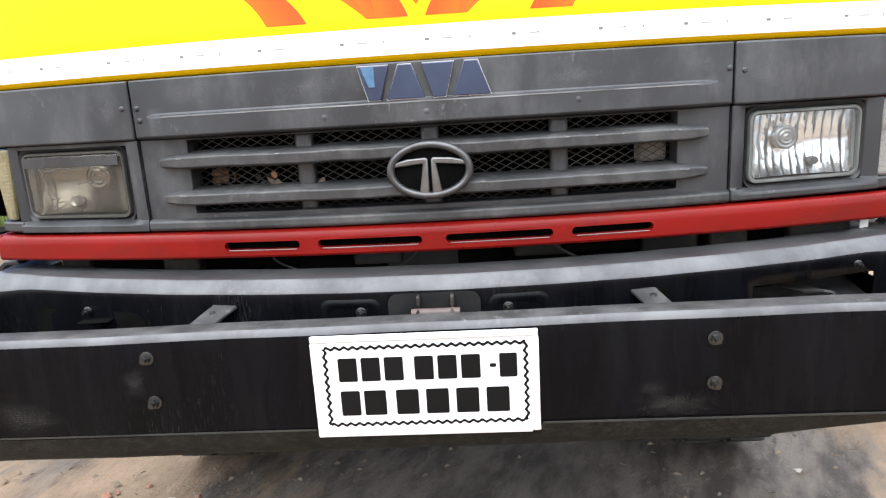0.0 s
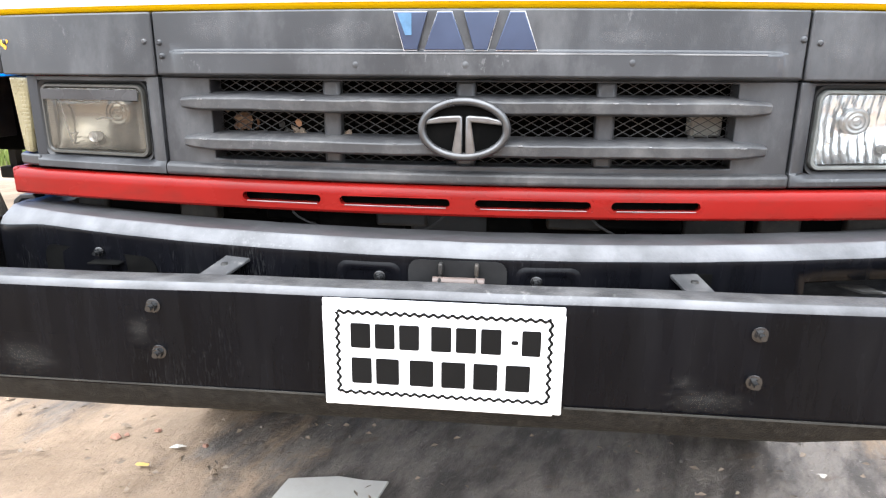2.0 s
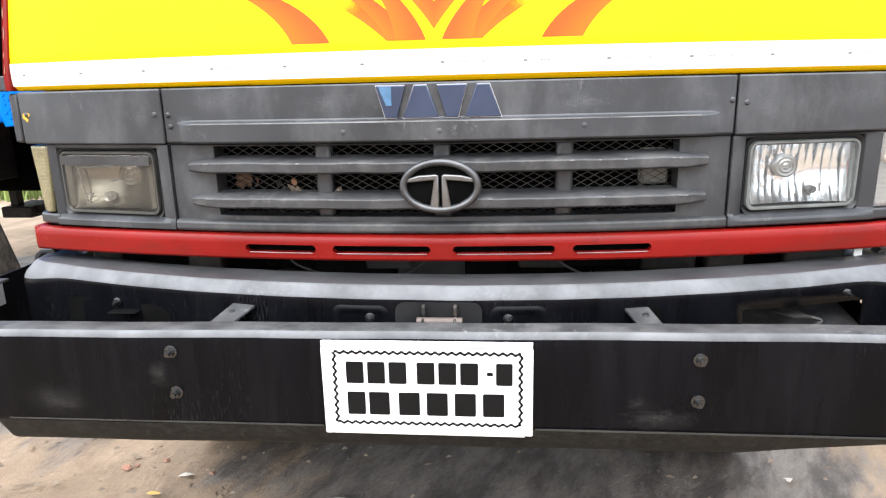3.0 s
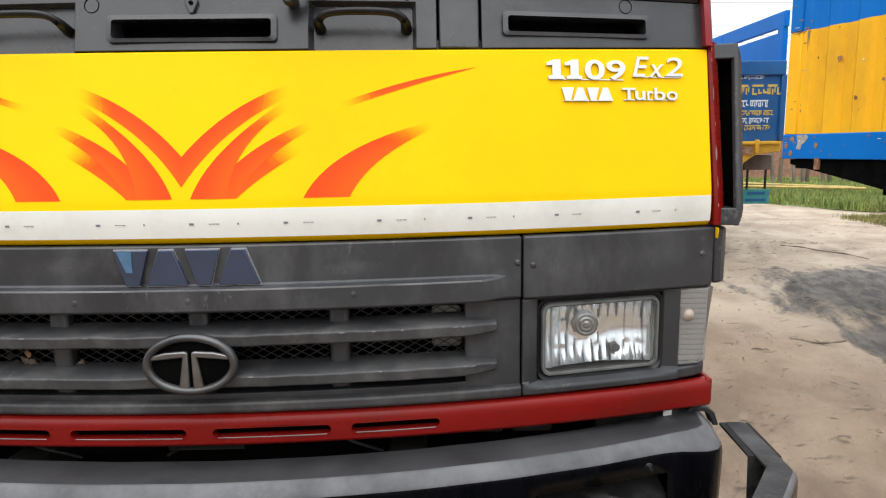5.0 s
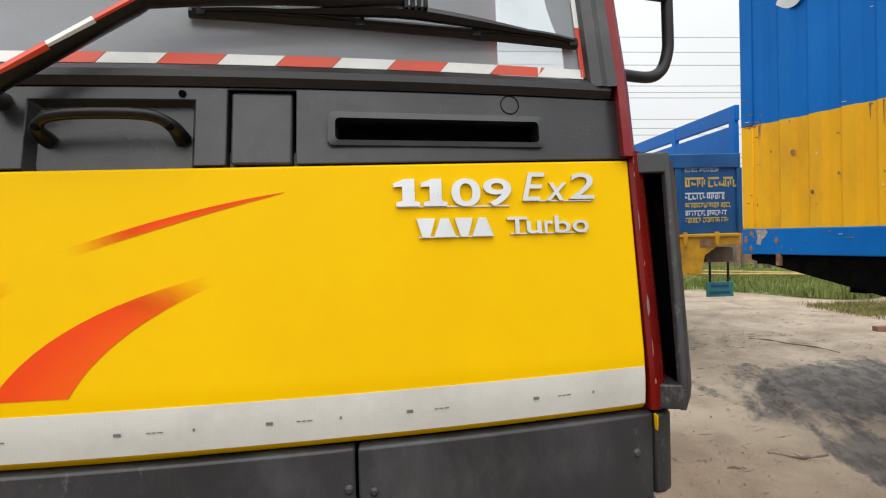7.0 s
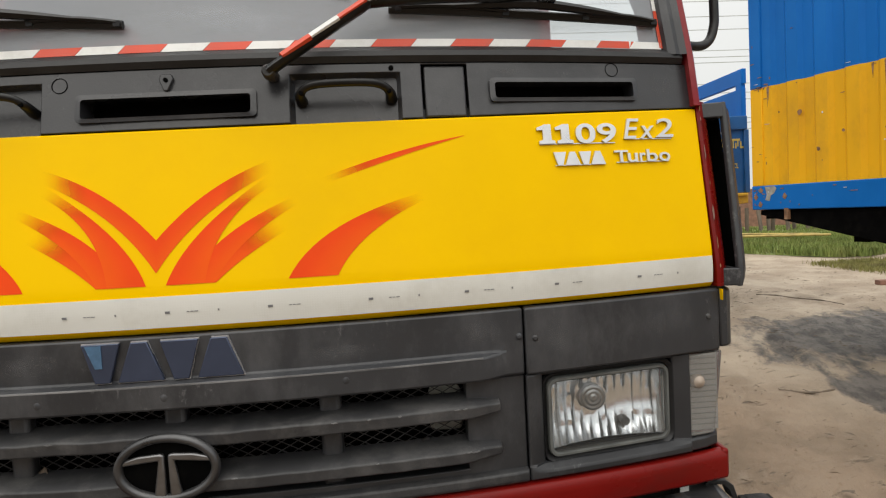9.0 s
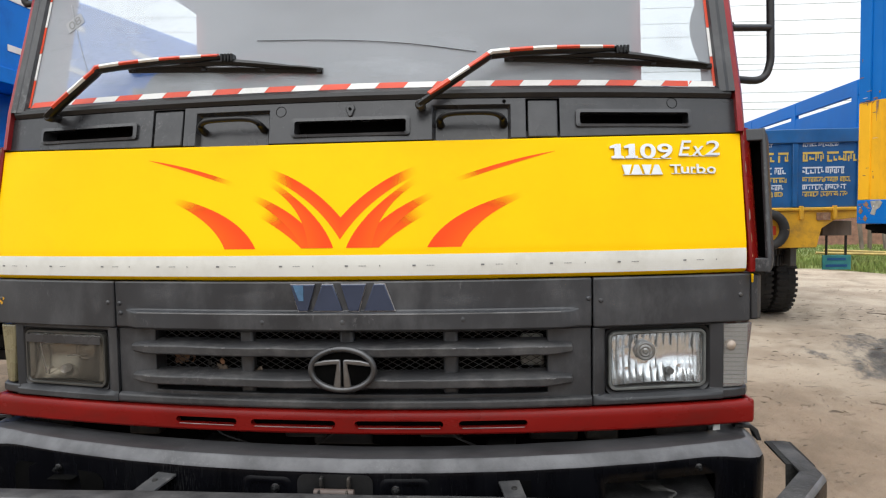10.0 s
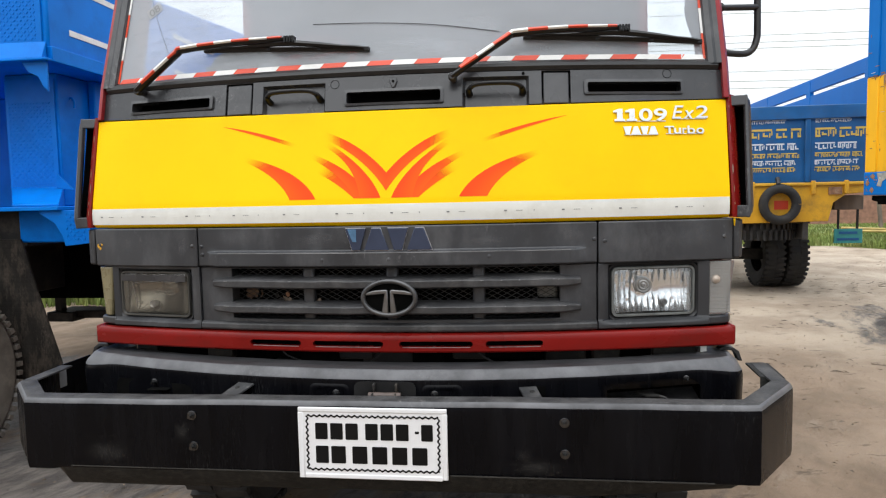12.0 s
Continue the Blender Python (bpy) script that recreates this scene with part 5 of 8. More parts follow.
# grille: surround, two bars, posts, wire mesh and what lies behind
def grille():
    ox, oz0, oz1 = 0.521, 1.066, 1.226
    xs = steps_between(-0.633, 0.633, 0.045, (-ox, ox))
    frame_ob = part("grille_frame", slab(xs, [1.0285, 1.045, oz0, 1.10, 1.15, 1.19, oz1, 1.2305], 0.055, off=0.012, hole=lambda x, z: abs(x) < ox and oz0 < z < oz1), M_BLACK, truck, "black plastic grille surround", bevel=0.004)
    # lower sill stands proud
    part("grille_sill", slab(steps_between(-0.634, 0.634, 0.05), [1.0285, 1.034, 1.05, 1.0555], 0.03, off=0.0, offs=lambda x, z: 0.008 if z > 1.054 else (-0.002 if z > 1.03 else 0.004)), M_BARS, frame_ob, bevel=0.003)
    for z0, z1 in ((1.1655, 1.1975), (1.0865, 1.1175)):
        bm = bmesh.new()
        xs = [-0.583, -0.575, -0.55] + steps_between(-0.53, 0.53, 0.022) + [0.55, 0.575, 0.583]
        rows = []
        for x in xs:
            e = max(0.0, (abs(x) - 0.515) / 0.068)
            taper = 1 - 0.34 * e * e
            dent = 0.0016 * noise.noise(Vector((x * 11, z0 * 9, 3))) + 0.0010 * noise.noise(Vector((x * 37, z0 * 9, 5)))
            zc = (z0 + z1) / 2 + dent
            h = (z1 - z0) / 2 * taper
            prof = [(-0.022 + 0.018 * e, zc - h * 0.75), (-0.024 + 0.018 * e + 1.5 * dent, zc + h * 0.55), (-0.016 + 0.016 * e, zc + h * 0.85), (0.045, zc + h * 1.35), (0.048, zc - h * 0.6), (-0.01 + 0.012 * e, zc - h)]
            rows.append([bm.verts.new((x, S(x, z, d), z)) for d, z in prof])
        for a, c in zip(rows, rows[1:]):
            for i in range(6):
                bm.faces.new((a[i], a[(i + 1) % 6], c[(i + 1) % 6], c[i]))
        bm.faces.new(rows[0])
        bm.faces.new(rows[-1][::-1])
        bar = part("grille_bar", bm, M_BARS, frame_ob, "dusty black grille bar", bevel=0.002)
        # pale chips knocked out of the front edge
        rnd = random.Random(int(z0 * 1000))
        for k in range(12):
            x = rnd.uniform(-0.54, 0.565) if k > 3 else rnd.choice((-1, 1)) * rnd.uniform(0.50, 0.56)
            if -0.085 < x < 0.10:
                continue
            w, zt = rnd.uniform(0.002, 0.007), (z0 + z1) / 2 + (z1 - z0) / 2 * (0.56 if abs(x) < 0.52 else 0.46)
            chip = prism(bmesh.new(), [(x - w, zt), (x - w * 0.2, zt - rnd.uniform(0.0008, 0.0025)), (x + w, zt - 0.0004), (x + w * 0.4, zt + 0.0012)], lambda u, v, d: (u, S(u, v, -0.0252 + 0.018 * max(0.0, (abs(u) - 0.515) / 0.068) - d), v), 0.0008)
            part("chip", chip, M_WORN_GLEAM, bar, smooth=0)
    for xc in (-0.262, 0.007, 0.275):
        bm = bmesh.new()
        prism(bm, [(xc - 0.019, oz0 - 0.004), (xc + 0.019, oz0 - 0.004), (xc + 0.019, oz1 + 0.004), (xc - 0.019, oz1 + 0.004)], lambda u, v, d: (u, S(u, v, 0.020 + d), v), 0.03)
        part("grille_post", bm, M_BLACK, frame_ob, bevel=0.008)
    # expanded-metal mesh
    bm = bmesh.new()
    cw, ch = 0.030, 0.0160

    def strut(p, q):
        d = Vector((q[0] - p[0], 0, q[1] - p[1])).normalized()
        nrm = Vector((-d.z, 0, d.x)) * 0.0007
        sag = lambda x, z: S(x, z, 0.052) + 0.004 * noise.noise(Vector((x * 9, z * 9, 2)))
        a, b2 = Vector((p[0], sag(*p), p[1])), Vector((q[0], sag(*q), q[1]))
        v = [bm.verts.new(c) for c in (a + nrm, a - nrm, b2 - nrm, b2 + nrm)]
        w = [bm.verts.new(c.co + Vector((0, 0.002, 0))) for c in v]
        bm.faces.new(v)
        bm.faces.new(w[::-1])
        for i in range(4):
            bm.faces.new((v[i], w[i], w[(i + 1) % 4], v[(i + 1) % 4]))

    nx, nz = round(1.05 / cw), round(0.17 / ch)
    for i in range(nx):
        for j in range(nz):
            x, z = -0.525 + i * cw, 1.060 + j * ch
            strut((x, z + ch / 2), (x + cw / 2, z))
            strut((x + cw / 2, z), (x + cw, z + ch / 2))
            strut((x, z + ch / 2), (x + cw / 2, z + ch))
            strut((x + cw / 2, z + ch), (x + cw, z + ch / 2))
    part("wire_mesh", bm, M_MESH, frame_ob, "expanded metal mesh behind the bars", smooth=0)
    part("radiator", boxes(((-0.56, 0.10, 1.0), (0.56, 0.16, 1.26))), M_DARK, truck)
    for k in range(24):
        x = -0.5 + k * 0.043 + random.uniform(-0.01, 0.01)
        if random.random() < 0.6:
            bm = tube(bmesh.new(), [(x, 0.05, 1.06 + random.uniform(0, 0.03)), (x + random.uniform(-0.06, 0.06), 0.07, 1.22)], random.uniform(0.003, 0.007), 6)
            part("pipe", bm, M_DARK, truck, "near-black pipe behind the grille")
    bm = bmesh.new()
    for k in range(14):
        tube(bm, curve_points([(-0.505 + random.uniform(0, 0.05), 0.05 + random.uniform(0, 0.03), 1.118 + random.uniform(0, 0.035)) for q in range(3)], 4), random.uniform(0.003, 0.008), 5)
    part("rusty_tangle", bm, M_RUST, truck, "tangle of rusty brown straw and wire behind the mesh", smooth=30)
    rnd = random.Random(77)
    for k in range(22):
        x, z = (-0.5 + 0.17 * rnd.random(), 1.112 + 0.03 * rnd.random()) if k < 9 else (-0.5 + 1.0 * rnd.random(), rnd.choice((1.116, 1.172)) + 0.012 * rnd.random())
        w, h, a = rnd.uniform(0.006, 0.018), rnd.uniform(0.004, 0.010), rnd.uniform(0, 3.1)
        outline = [(x + w * math.cos(q) * math.cos(a) - h * math.sin(q) * math.sin(a), z + w * math.cos(q) * math.sin(a) + h * math.sin(q) * math.cos(a)) for q in (0.0, 0.9, 1.7, 2.6, 3.6, 4.4, 5.3)]
        bm = prism(bmesh.new(), outline, lambda u, v, d: (u, S(u, v, 0.034) + 0.004 * math.sin(u * 400) + d, v), 0.0012)
        part("dry_scrap", bm, rnd.choice((M_RUST, M_TWIG, M_TWIG, M_STEEL, M_STEEL)), truck, "dry leaf scrap caught behind the mesh", smooth=0)
    part("pale_block", boxes(((0.455, 0.045, 1.12), (0.517, 0.09, 1.20))), M_PALE, truck, bevel=0.008)
    # oval emblem on the bars
    bm = bmesh.new()
    cx, cz, rx, rz = 0.008, 1.1405, 0.080, 0.0515
    prof = [(0.008, 0.0), (0.006, -0.008), (0.0, -0.011), (-0.006, -0.008), (-0.008, 0.0), (0.0, 0.006)]
    rows = []
    for k in range(48):
        a = 2 * math.pi * k / 48
        rows.append([bm.verts.new((cx + (rx + w) * math.cos(a), S(cx, cz, -0.030 + d), cz + (rz + w) * math.sin(a))) for w, d in prof])
    for a, c in zip(rows, rows[1:] + rows[:1]):
        for i in range(6):
            bm.faces.new((a[i], a[(i + 1) % 6], c[(i + 1) % 6], c[i]))
    # near-black plate added inside the oval for the dark behind it
    backing = prism(bmesh.new(), [(cx + (rx - 0.002) * math.cos(a), cz + (rz - 0.002) * math.sin(a)) for a in (2 * math.pi * k / 40 for k in range(40))], lambda u, v, d: (u, S(cx, cz, -0.0265 + d), v), 0.003)
    em = part("emblem", bm, M_EMBRING, truck, "worn oval chrome emblem on the grille", smooth=60)
    part("emblem_backing", backing, M_DARK, em, smooth=0)
    for sgn in (1, -1):
        def limb(outline):
            bm = bmesh.new()
            prism(bm, [(cx + sgn * u, cz + v) for u, v in outline], lambda u, v, d: (u, S(cx, cz, -0.028 - d), v), 0.009)
            return part("emblem_limb", bm, M_EMBLEM, em, bevel=0.003)
        limb([(0.003, -0.051), (0.024, -0.050), (0.013, 0.014), (0.074, 0.008), (0.070, 0.018), (0.045, 0.024), (0.010, 0.026), (0.003, 0.024)])


grille()


# headlamps with their bezels, and the indicator lamps
def headlamp(sx, old):
    x0, x1, z0, z1 = (0.680, 0.962, 1.058, 1.216) if old else (0.676, 0.941, 1.060, 1.218)
    M = (lambda x: sx * x)
    bezel = new("headlamp")
    bezel.location = (M(0.81), 0.03, 1.14)
    bezel.parent = truck
    bezel.matrix_parent_inverse = Matrix.Translation(truck.location).inverted()
    tagged(bezel, "dull, yellowed rectangular headlamp in black bezel" if old else "clear rectangular headlamp with bright reflector in black bezel")
    xs = sorted(M(x) for x in steps_between(0.636, 0.984, 0.05, (x0 - 0.006, x1 + 0.006, 0.650)))
    zs = [1.030, 1.045, 1.056, z0 - 0.004, 1.10, 1.15, 1.19, z1 + 0.005, 1.2305]
    part("bezel", slab(xs, zs, 0.05, hole=lambda x, z: x0 - 0.006 < abs(x) < x1 + 0.006 and z0 - 0.004 < z < z1 + 0.005,
                       offs=lambda x, z: (0.0 if z < 1.05 else (0.004 if abs(x) < 0.652 or abs(x) > 0.981 else 0.018))), M_BLACK, bezel, bevel=0.004)
    # inner funnel between bezel and lens
    R = lambda inset, r: rounded(x0 + inset, x1 - inset, z0 + inset, z1 - inset, r, 5)
    def ring(pairs, material, name, label=""):
        bm = bmesh.new()
        loops = [[bm.verts.new((M(x), S(M(x), z, d), z)) for x, z in R(i, r)] for i, r, d in pairs]
        for a, c in zip(loops, loops[1:]):
            for i in range(len(a)):
                j = (i + 1) % len(a)
                bm.faces.new((a[i], a[j], c[j], c[i]))
        return part(name, bm, material, bezel, label, smooth=40)
    ring([(-0.008, 0.02, 0.03), (-0.006, 0.02, 0.016), (0.0, 0.02, 0.022), (0.002, 0.02, 0.06)], M_RUBBER, "gasket")
    ring([(0.002, 0.02, 0.05), (0.002, 0.02, 0.018), (0.004, 0.018, 0.013), (0.008, 0.016, 0.013), (0.011, 0.014, 0.018)], M_LAMPGREY if old else M_RIM, "lens_rim")
    # reflector bowl pressed into upright flutes, round a plain ring for the bulb
    bm = bmesh.new()
    flutes, per, nz = (5 if old else 13), 6, 20
    nx = flutes * per
    cxm, czm = (x0 + x1) / 2 - (0.0 if old else 0.012), (z0 + z1) / 2 + 0.014
    bx = 0.786 if old else 0.785
    g = {}
    rnd = random.Random(12)
    tilt = [[(rnd.uniform(-1, 1), rnd.uniform(-1, 1)) for q in range(3)] for k in range(flutes + 1)]
    for i in range(nx + 1):
        for j in range(nz + 1):
            x = x0 + 0.010 + (x1 - x0 - 0.020) * i / nx
            z = z0 + 0.010 + (z1 - z0 - 0.020) * j / nz
            d = 0.082 - 2.4 * ((x - cxm) ** 2 * 0.7 + (z - czm) ** 2 * 1.5)
            u = (i % per) / per * 2 - 1
            tier = 0 if j < 6 else (1 if j < 14 else 2)
            v = ((j - (0, 6, 14)[tier]) / (6, 8, 6)[tier]) * 2 - 1
            plain = min(1.0, max(0.0, (math.hypot(x - bx, z - czm) - 0.026) / 0.012))
            d += plain * ((0.0008 if old else (0.0026, 0.0020, 0.0028)[tier]) * (1 - u * u) + 0.0012 * (1 - v * v) + (0.0 if old else 0.0016) * (tilt[i // per][tier][0] * u + 1.4 * tilt[i // per][tier][1] * v))
            g[i, j] = bm.verts.new((M(x), S(M(x), z, max(d, 0.022)), z))
    for i in range(nx):
        for j in range(nz):
            bm.faces.new((g[i, j], g[i + 1, j], g[i + 1, j + 1], g[i, j + 1]))
    part("reflector", bm, M_DULLREF if old else M_REFLECT, bezel, smooth=25)
    for name, r, at, depth in (("bulb_ring", 0.029 if old else 0.026, (bx, czm), 0.060), ("side_bulb", 0.012 if old else 0.009, (0.855 if old else 0.852, z0 + 0.038), 0.050)):
        bm = bmesh.new()
        prof = [(depth + 0.02, r)]
        for k in range(12):
            q = 1 - k / 12
            prof.append((depth + 0.0007 * math.cos(k * math.pi / 2) - 0.004 * (1 - q), r * q))
        prof.append((depth - 0.004, 0.0))
        lathe(bm, prof, (M(at[0]), S(M(at[0]), at[1]), at[1]), "y", 28)
        part(name, bm, (M_DULLREF if old else M_BULB) if name == "bulb_ring" else (M_SILVER if old else M_GREYSTEEL), bezel, smooth=25)
    if old:
        # dark strip added across the top; bright edges of the pressed facets behind the glass
        part("eyelid", slab(sorted(M(x) for x in steps_between(x0 + 0.012, x1 - 0.012, 0.06)), [1.181, z1 - 0.013], 0.002, off=0.005), M_SATIN, bezel, "dark strip across the top of the lens")
        F = lambda x, z, d=0.046: Vector((M(x), S(M(x), z, d), z))
        for pts in ([(0.934, 1.170), (0.915, 1.082), (0.893, 1.106), (0.921, 1.100)], [(0.928, 1.168), (0.820, 1.176)], [(0.835, 1.136), (0.812, 1.141), (0.792, 1.138)]):
            part("facet_edge", tube(bmesh.new(), [F(x, z) for x, z in pts], 0.0016, 5), M_SILVER, bezel, smooth=40)
    # ribbed margins moulded into the lens
    for xm in (x0 + 0.020, x1 - 0.020):
        bm = bmesh.new()
        for k in range(22):
            z = z0 + 0.022 + (z1 - z0 - 0.052) * k / 21
            box(bm, (M(xm) - 0.006, S(M(xm), z, 0.020), z - 0.0016), (M(xm) + 0.006, S(M(xm), z, 0.023), z + 0.0016))
        rib = tagged(part("lens_ribs", bm, M_LENS_Y if old else M_LENS, bezel, "fine ribs along the margin of the lens", smooth=0), kind="stuff")
        rib.visible_shadow = False
    # domed lens
    bm = bmesh.new()
    rings = [(0.011, 0.014, 0.016), (0.018, 0.012, 0.012), (0.045, 0.012, 0.009)]
    loops = [[bm.verts.new((M(x), S(M(x), z, d), z)) for x, z in R(i, r)] for i, r, d in rings]
    for a, c in zip(loops, loops[1:]):
        for i in range(len(a)):
            j = (i + 1) % len(a)
            bm.faces.new((a[i], a[j], c[j], c[i]))
    bm.faces.new(loops[-1])
    lens = part("lens", bm, M_LENS_Y if old else M_LENS, bezel, smooth=60, outward=True)
    lens.visible_shadow = False
    # indicator at the corner
    bm = bmesh.new()
    rows = []
    for k in range(7):
        t = k / 6
        z = 1.059 + 0.168 * t
        xi, xo = (0.999 - 0.014 * t, 1.043 + 0.012 * t) if old else (0.977 + 0.003 * t, 1.052 + 0.018 * t)
        rows.append([bm.verts.new((M(x), S(M(min(x, 1.0)), z, d), z)) for x, d in ((xi, 0.03), (xi, 0.012), (xi + 0.008, 0.006), (xo - 0.018, 0.014), (xo - 0.005, 0.03), (xo, 0.12), (1.0, 0.12))])
    m = len(rows[0])
    for a, c in zip(rows, rows[1:]):
        for i in range(m):
            bm.faces.new((a[i], a[(i + 1) % m], c[(i + 1) % m], c[i]))
    bm.faces.new(rows[0])
    bm.faces.new(rows[-1][::-1])
    lamp = part("indicator", bm, M_IND_YEL if old else M_IND_GLASS, truck, "yellowed corner indicator lens" if old else "clear ribbed corner indicator lens", bevel=0.004)
    if not old:
        lamp.visible_shadow = False
        bm = bmesh.new()
        for k in range(14):
            z = 1.066 + 0.0115 * k
            box(bm, (0.984, 0.098, z), (1.050, 0.104, z + 0.0085))
        box(bm, (0.981, 0.104, 1.062), (1.054, 0.108, 1.226))
        part("indicator_tray", bm, M_IND_CLEAR, lamp, "pale ribbed tray behind the lens", smooth=0)
        bm = bmesh.new()
        lathe(bm, [(0.072, 0.0), (0.074, 0.010), (0.084, 0.015), (0.098, 0.012)], (1.004, 0.0, 1.170), "y", 16)
        part("indicator_bulb", bm, M_AMBER, lamp, "amber bulb behind the clear lens", smooth=60)
    ys = S(M(1.0), 1.04)
    bm = prism(bmesh.new(), [(0.978, ys - 0.004), (1.020, ys + 0.010), (1.048, ys + 0.026), (1.060, ys + 0.05), (1.060, 0.30), (0.978, 0.30)], lambda u, v, d: (M(u), v, 1.030 + d), 0.026)
    part("corner_sill", bm, M_BLACK, truck, bevel=0.005)


headlamp(1, False)
headlamp(-1, True)
rnd_daub = random.Random(6)
daub = bmesh.new()
for u0, v0, r0 in ((-1.034, 1.299, 0.008), (-1.022, 1.303, 0.005), (-1.028, 1.290, 0.005)):
    prism(daub, [(u0 + r0 * (0.6 + 0.6 * rnd_daub.random()) * math.cos(2 * math.pi * k / 9), v0 + r0 * (0.6 + 0.6 * rnd_daub.random()) * math.sin(2 * math.pi * k / 9)) for k in range(9)], lambda u, v, d: (u, S(u, v, -0.0018 + d), v), 0.001)
part("paint_daub", daub, M_BEAM, truck, "thin daub of yellow paint beside the panel gap", smooth=0)



# red lower valance with four slots
def valance():
    slots = [(-0.459, -0.283), (-0.247, -0.018), (0.028, 0.258), (0.293, 0.470)]
    z0, z1, a, b2 = 0.966, 1.026, 0.983, 1.003
    ex = [v for s in slots for v in s]
    hole = lambda x, z: any(p < x < q for p, q in slots) and a < z < b2
    v = part("red_valance", slab(steps_between(-HALF - 0.004, HALF + 0.004, 0.04, ex), [z0, z0 + 0.006, a, b2, 1.014, 1.021, z1], 0.024, off=-0.006, hole=hole,
                                 offs=lambda x, z: 0.014 if z > 1.024 else (0.005 if z > 1.02 else (0.001 if z > 1.01 else (0.004 if z < 0.968 else 0.0))),
                                 shape=lambda x, z: (x, z - 0.003 * x * x if z < 1.0 else z - 0.003 * x * x)), M_RED, truck, "red painted steel strip with four slots", bevel=0.004)
    # near-black sheets added behind gap and slots stand in for deep shade
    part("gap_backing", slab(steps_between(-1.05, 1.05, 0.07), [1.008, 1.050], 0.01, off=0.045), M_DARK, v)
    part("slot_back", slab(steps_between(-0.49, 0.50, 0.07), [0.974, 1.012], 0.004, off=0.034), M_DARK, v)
    part("hinge_tab", boxes(((0.962, 0.088, 0.935), (0.980, 0.092, 0.975))), M_TAPEW, v, "small white painted tab")
    for p, q in slots:
        bm = bmesh.new()
        o, i2 = rounded(p - 0.004, q + 0.004, a - 0.004, b2 + 0.004, 0.012), rounded(p + 0.002, q - 0.002, a + 0.001, b2 - 0.001, 0.009)
        L1 = [bm.verts.new((x, S(x, z, -0.0062), z)) for x, z in o]
        L2 = [bm.verts.new((x, S(x, z, -0.0068), z)) for x, z in i2]
        L3 = [bm.verts.new((x, S(x, z, 0.014), z)) for x, z in i2]
        for A, C in ((L1, L2), (L2, L3)):
            for i in range(len(A)):
                j = (i + 1) % len(A)
                bm.faces.new((A[i], A[j], C[j], C[i]))
        part("slot_edge", bm, M_RED, v, smooth=40)
        # pale line along the slot's lower edge
        line = [(x, S(x, a, -0.0066), a + 0.0005) for x in steps_between(p + 0.012, q - 0.010, 0.03)]
        part("worn_edge", tube(bmesh.new(), line, 0.0010, 5), M_WORN_GLEAM, v, smooth=40)
    for sx in (1, -1):
        part("valance_return", boxes(((sx * HALF - 0.008, S(sx * 1.05, 1.0, 0.0), 0.965), (sx * HALF + 0.008, 0.34, 1.024))), M_RED, v, bevel=0.006)


valance()


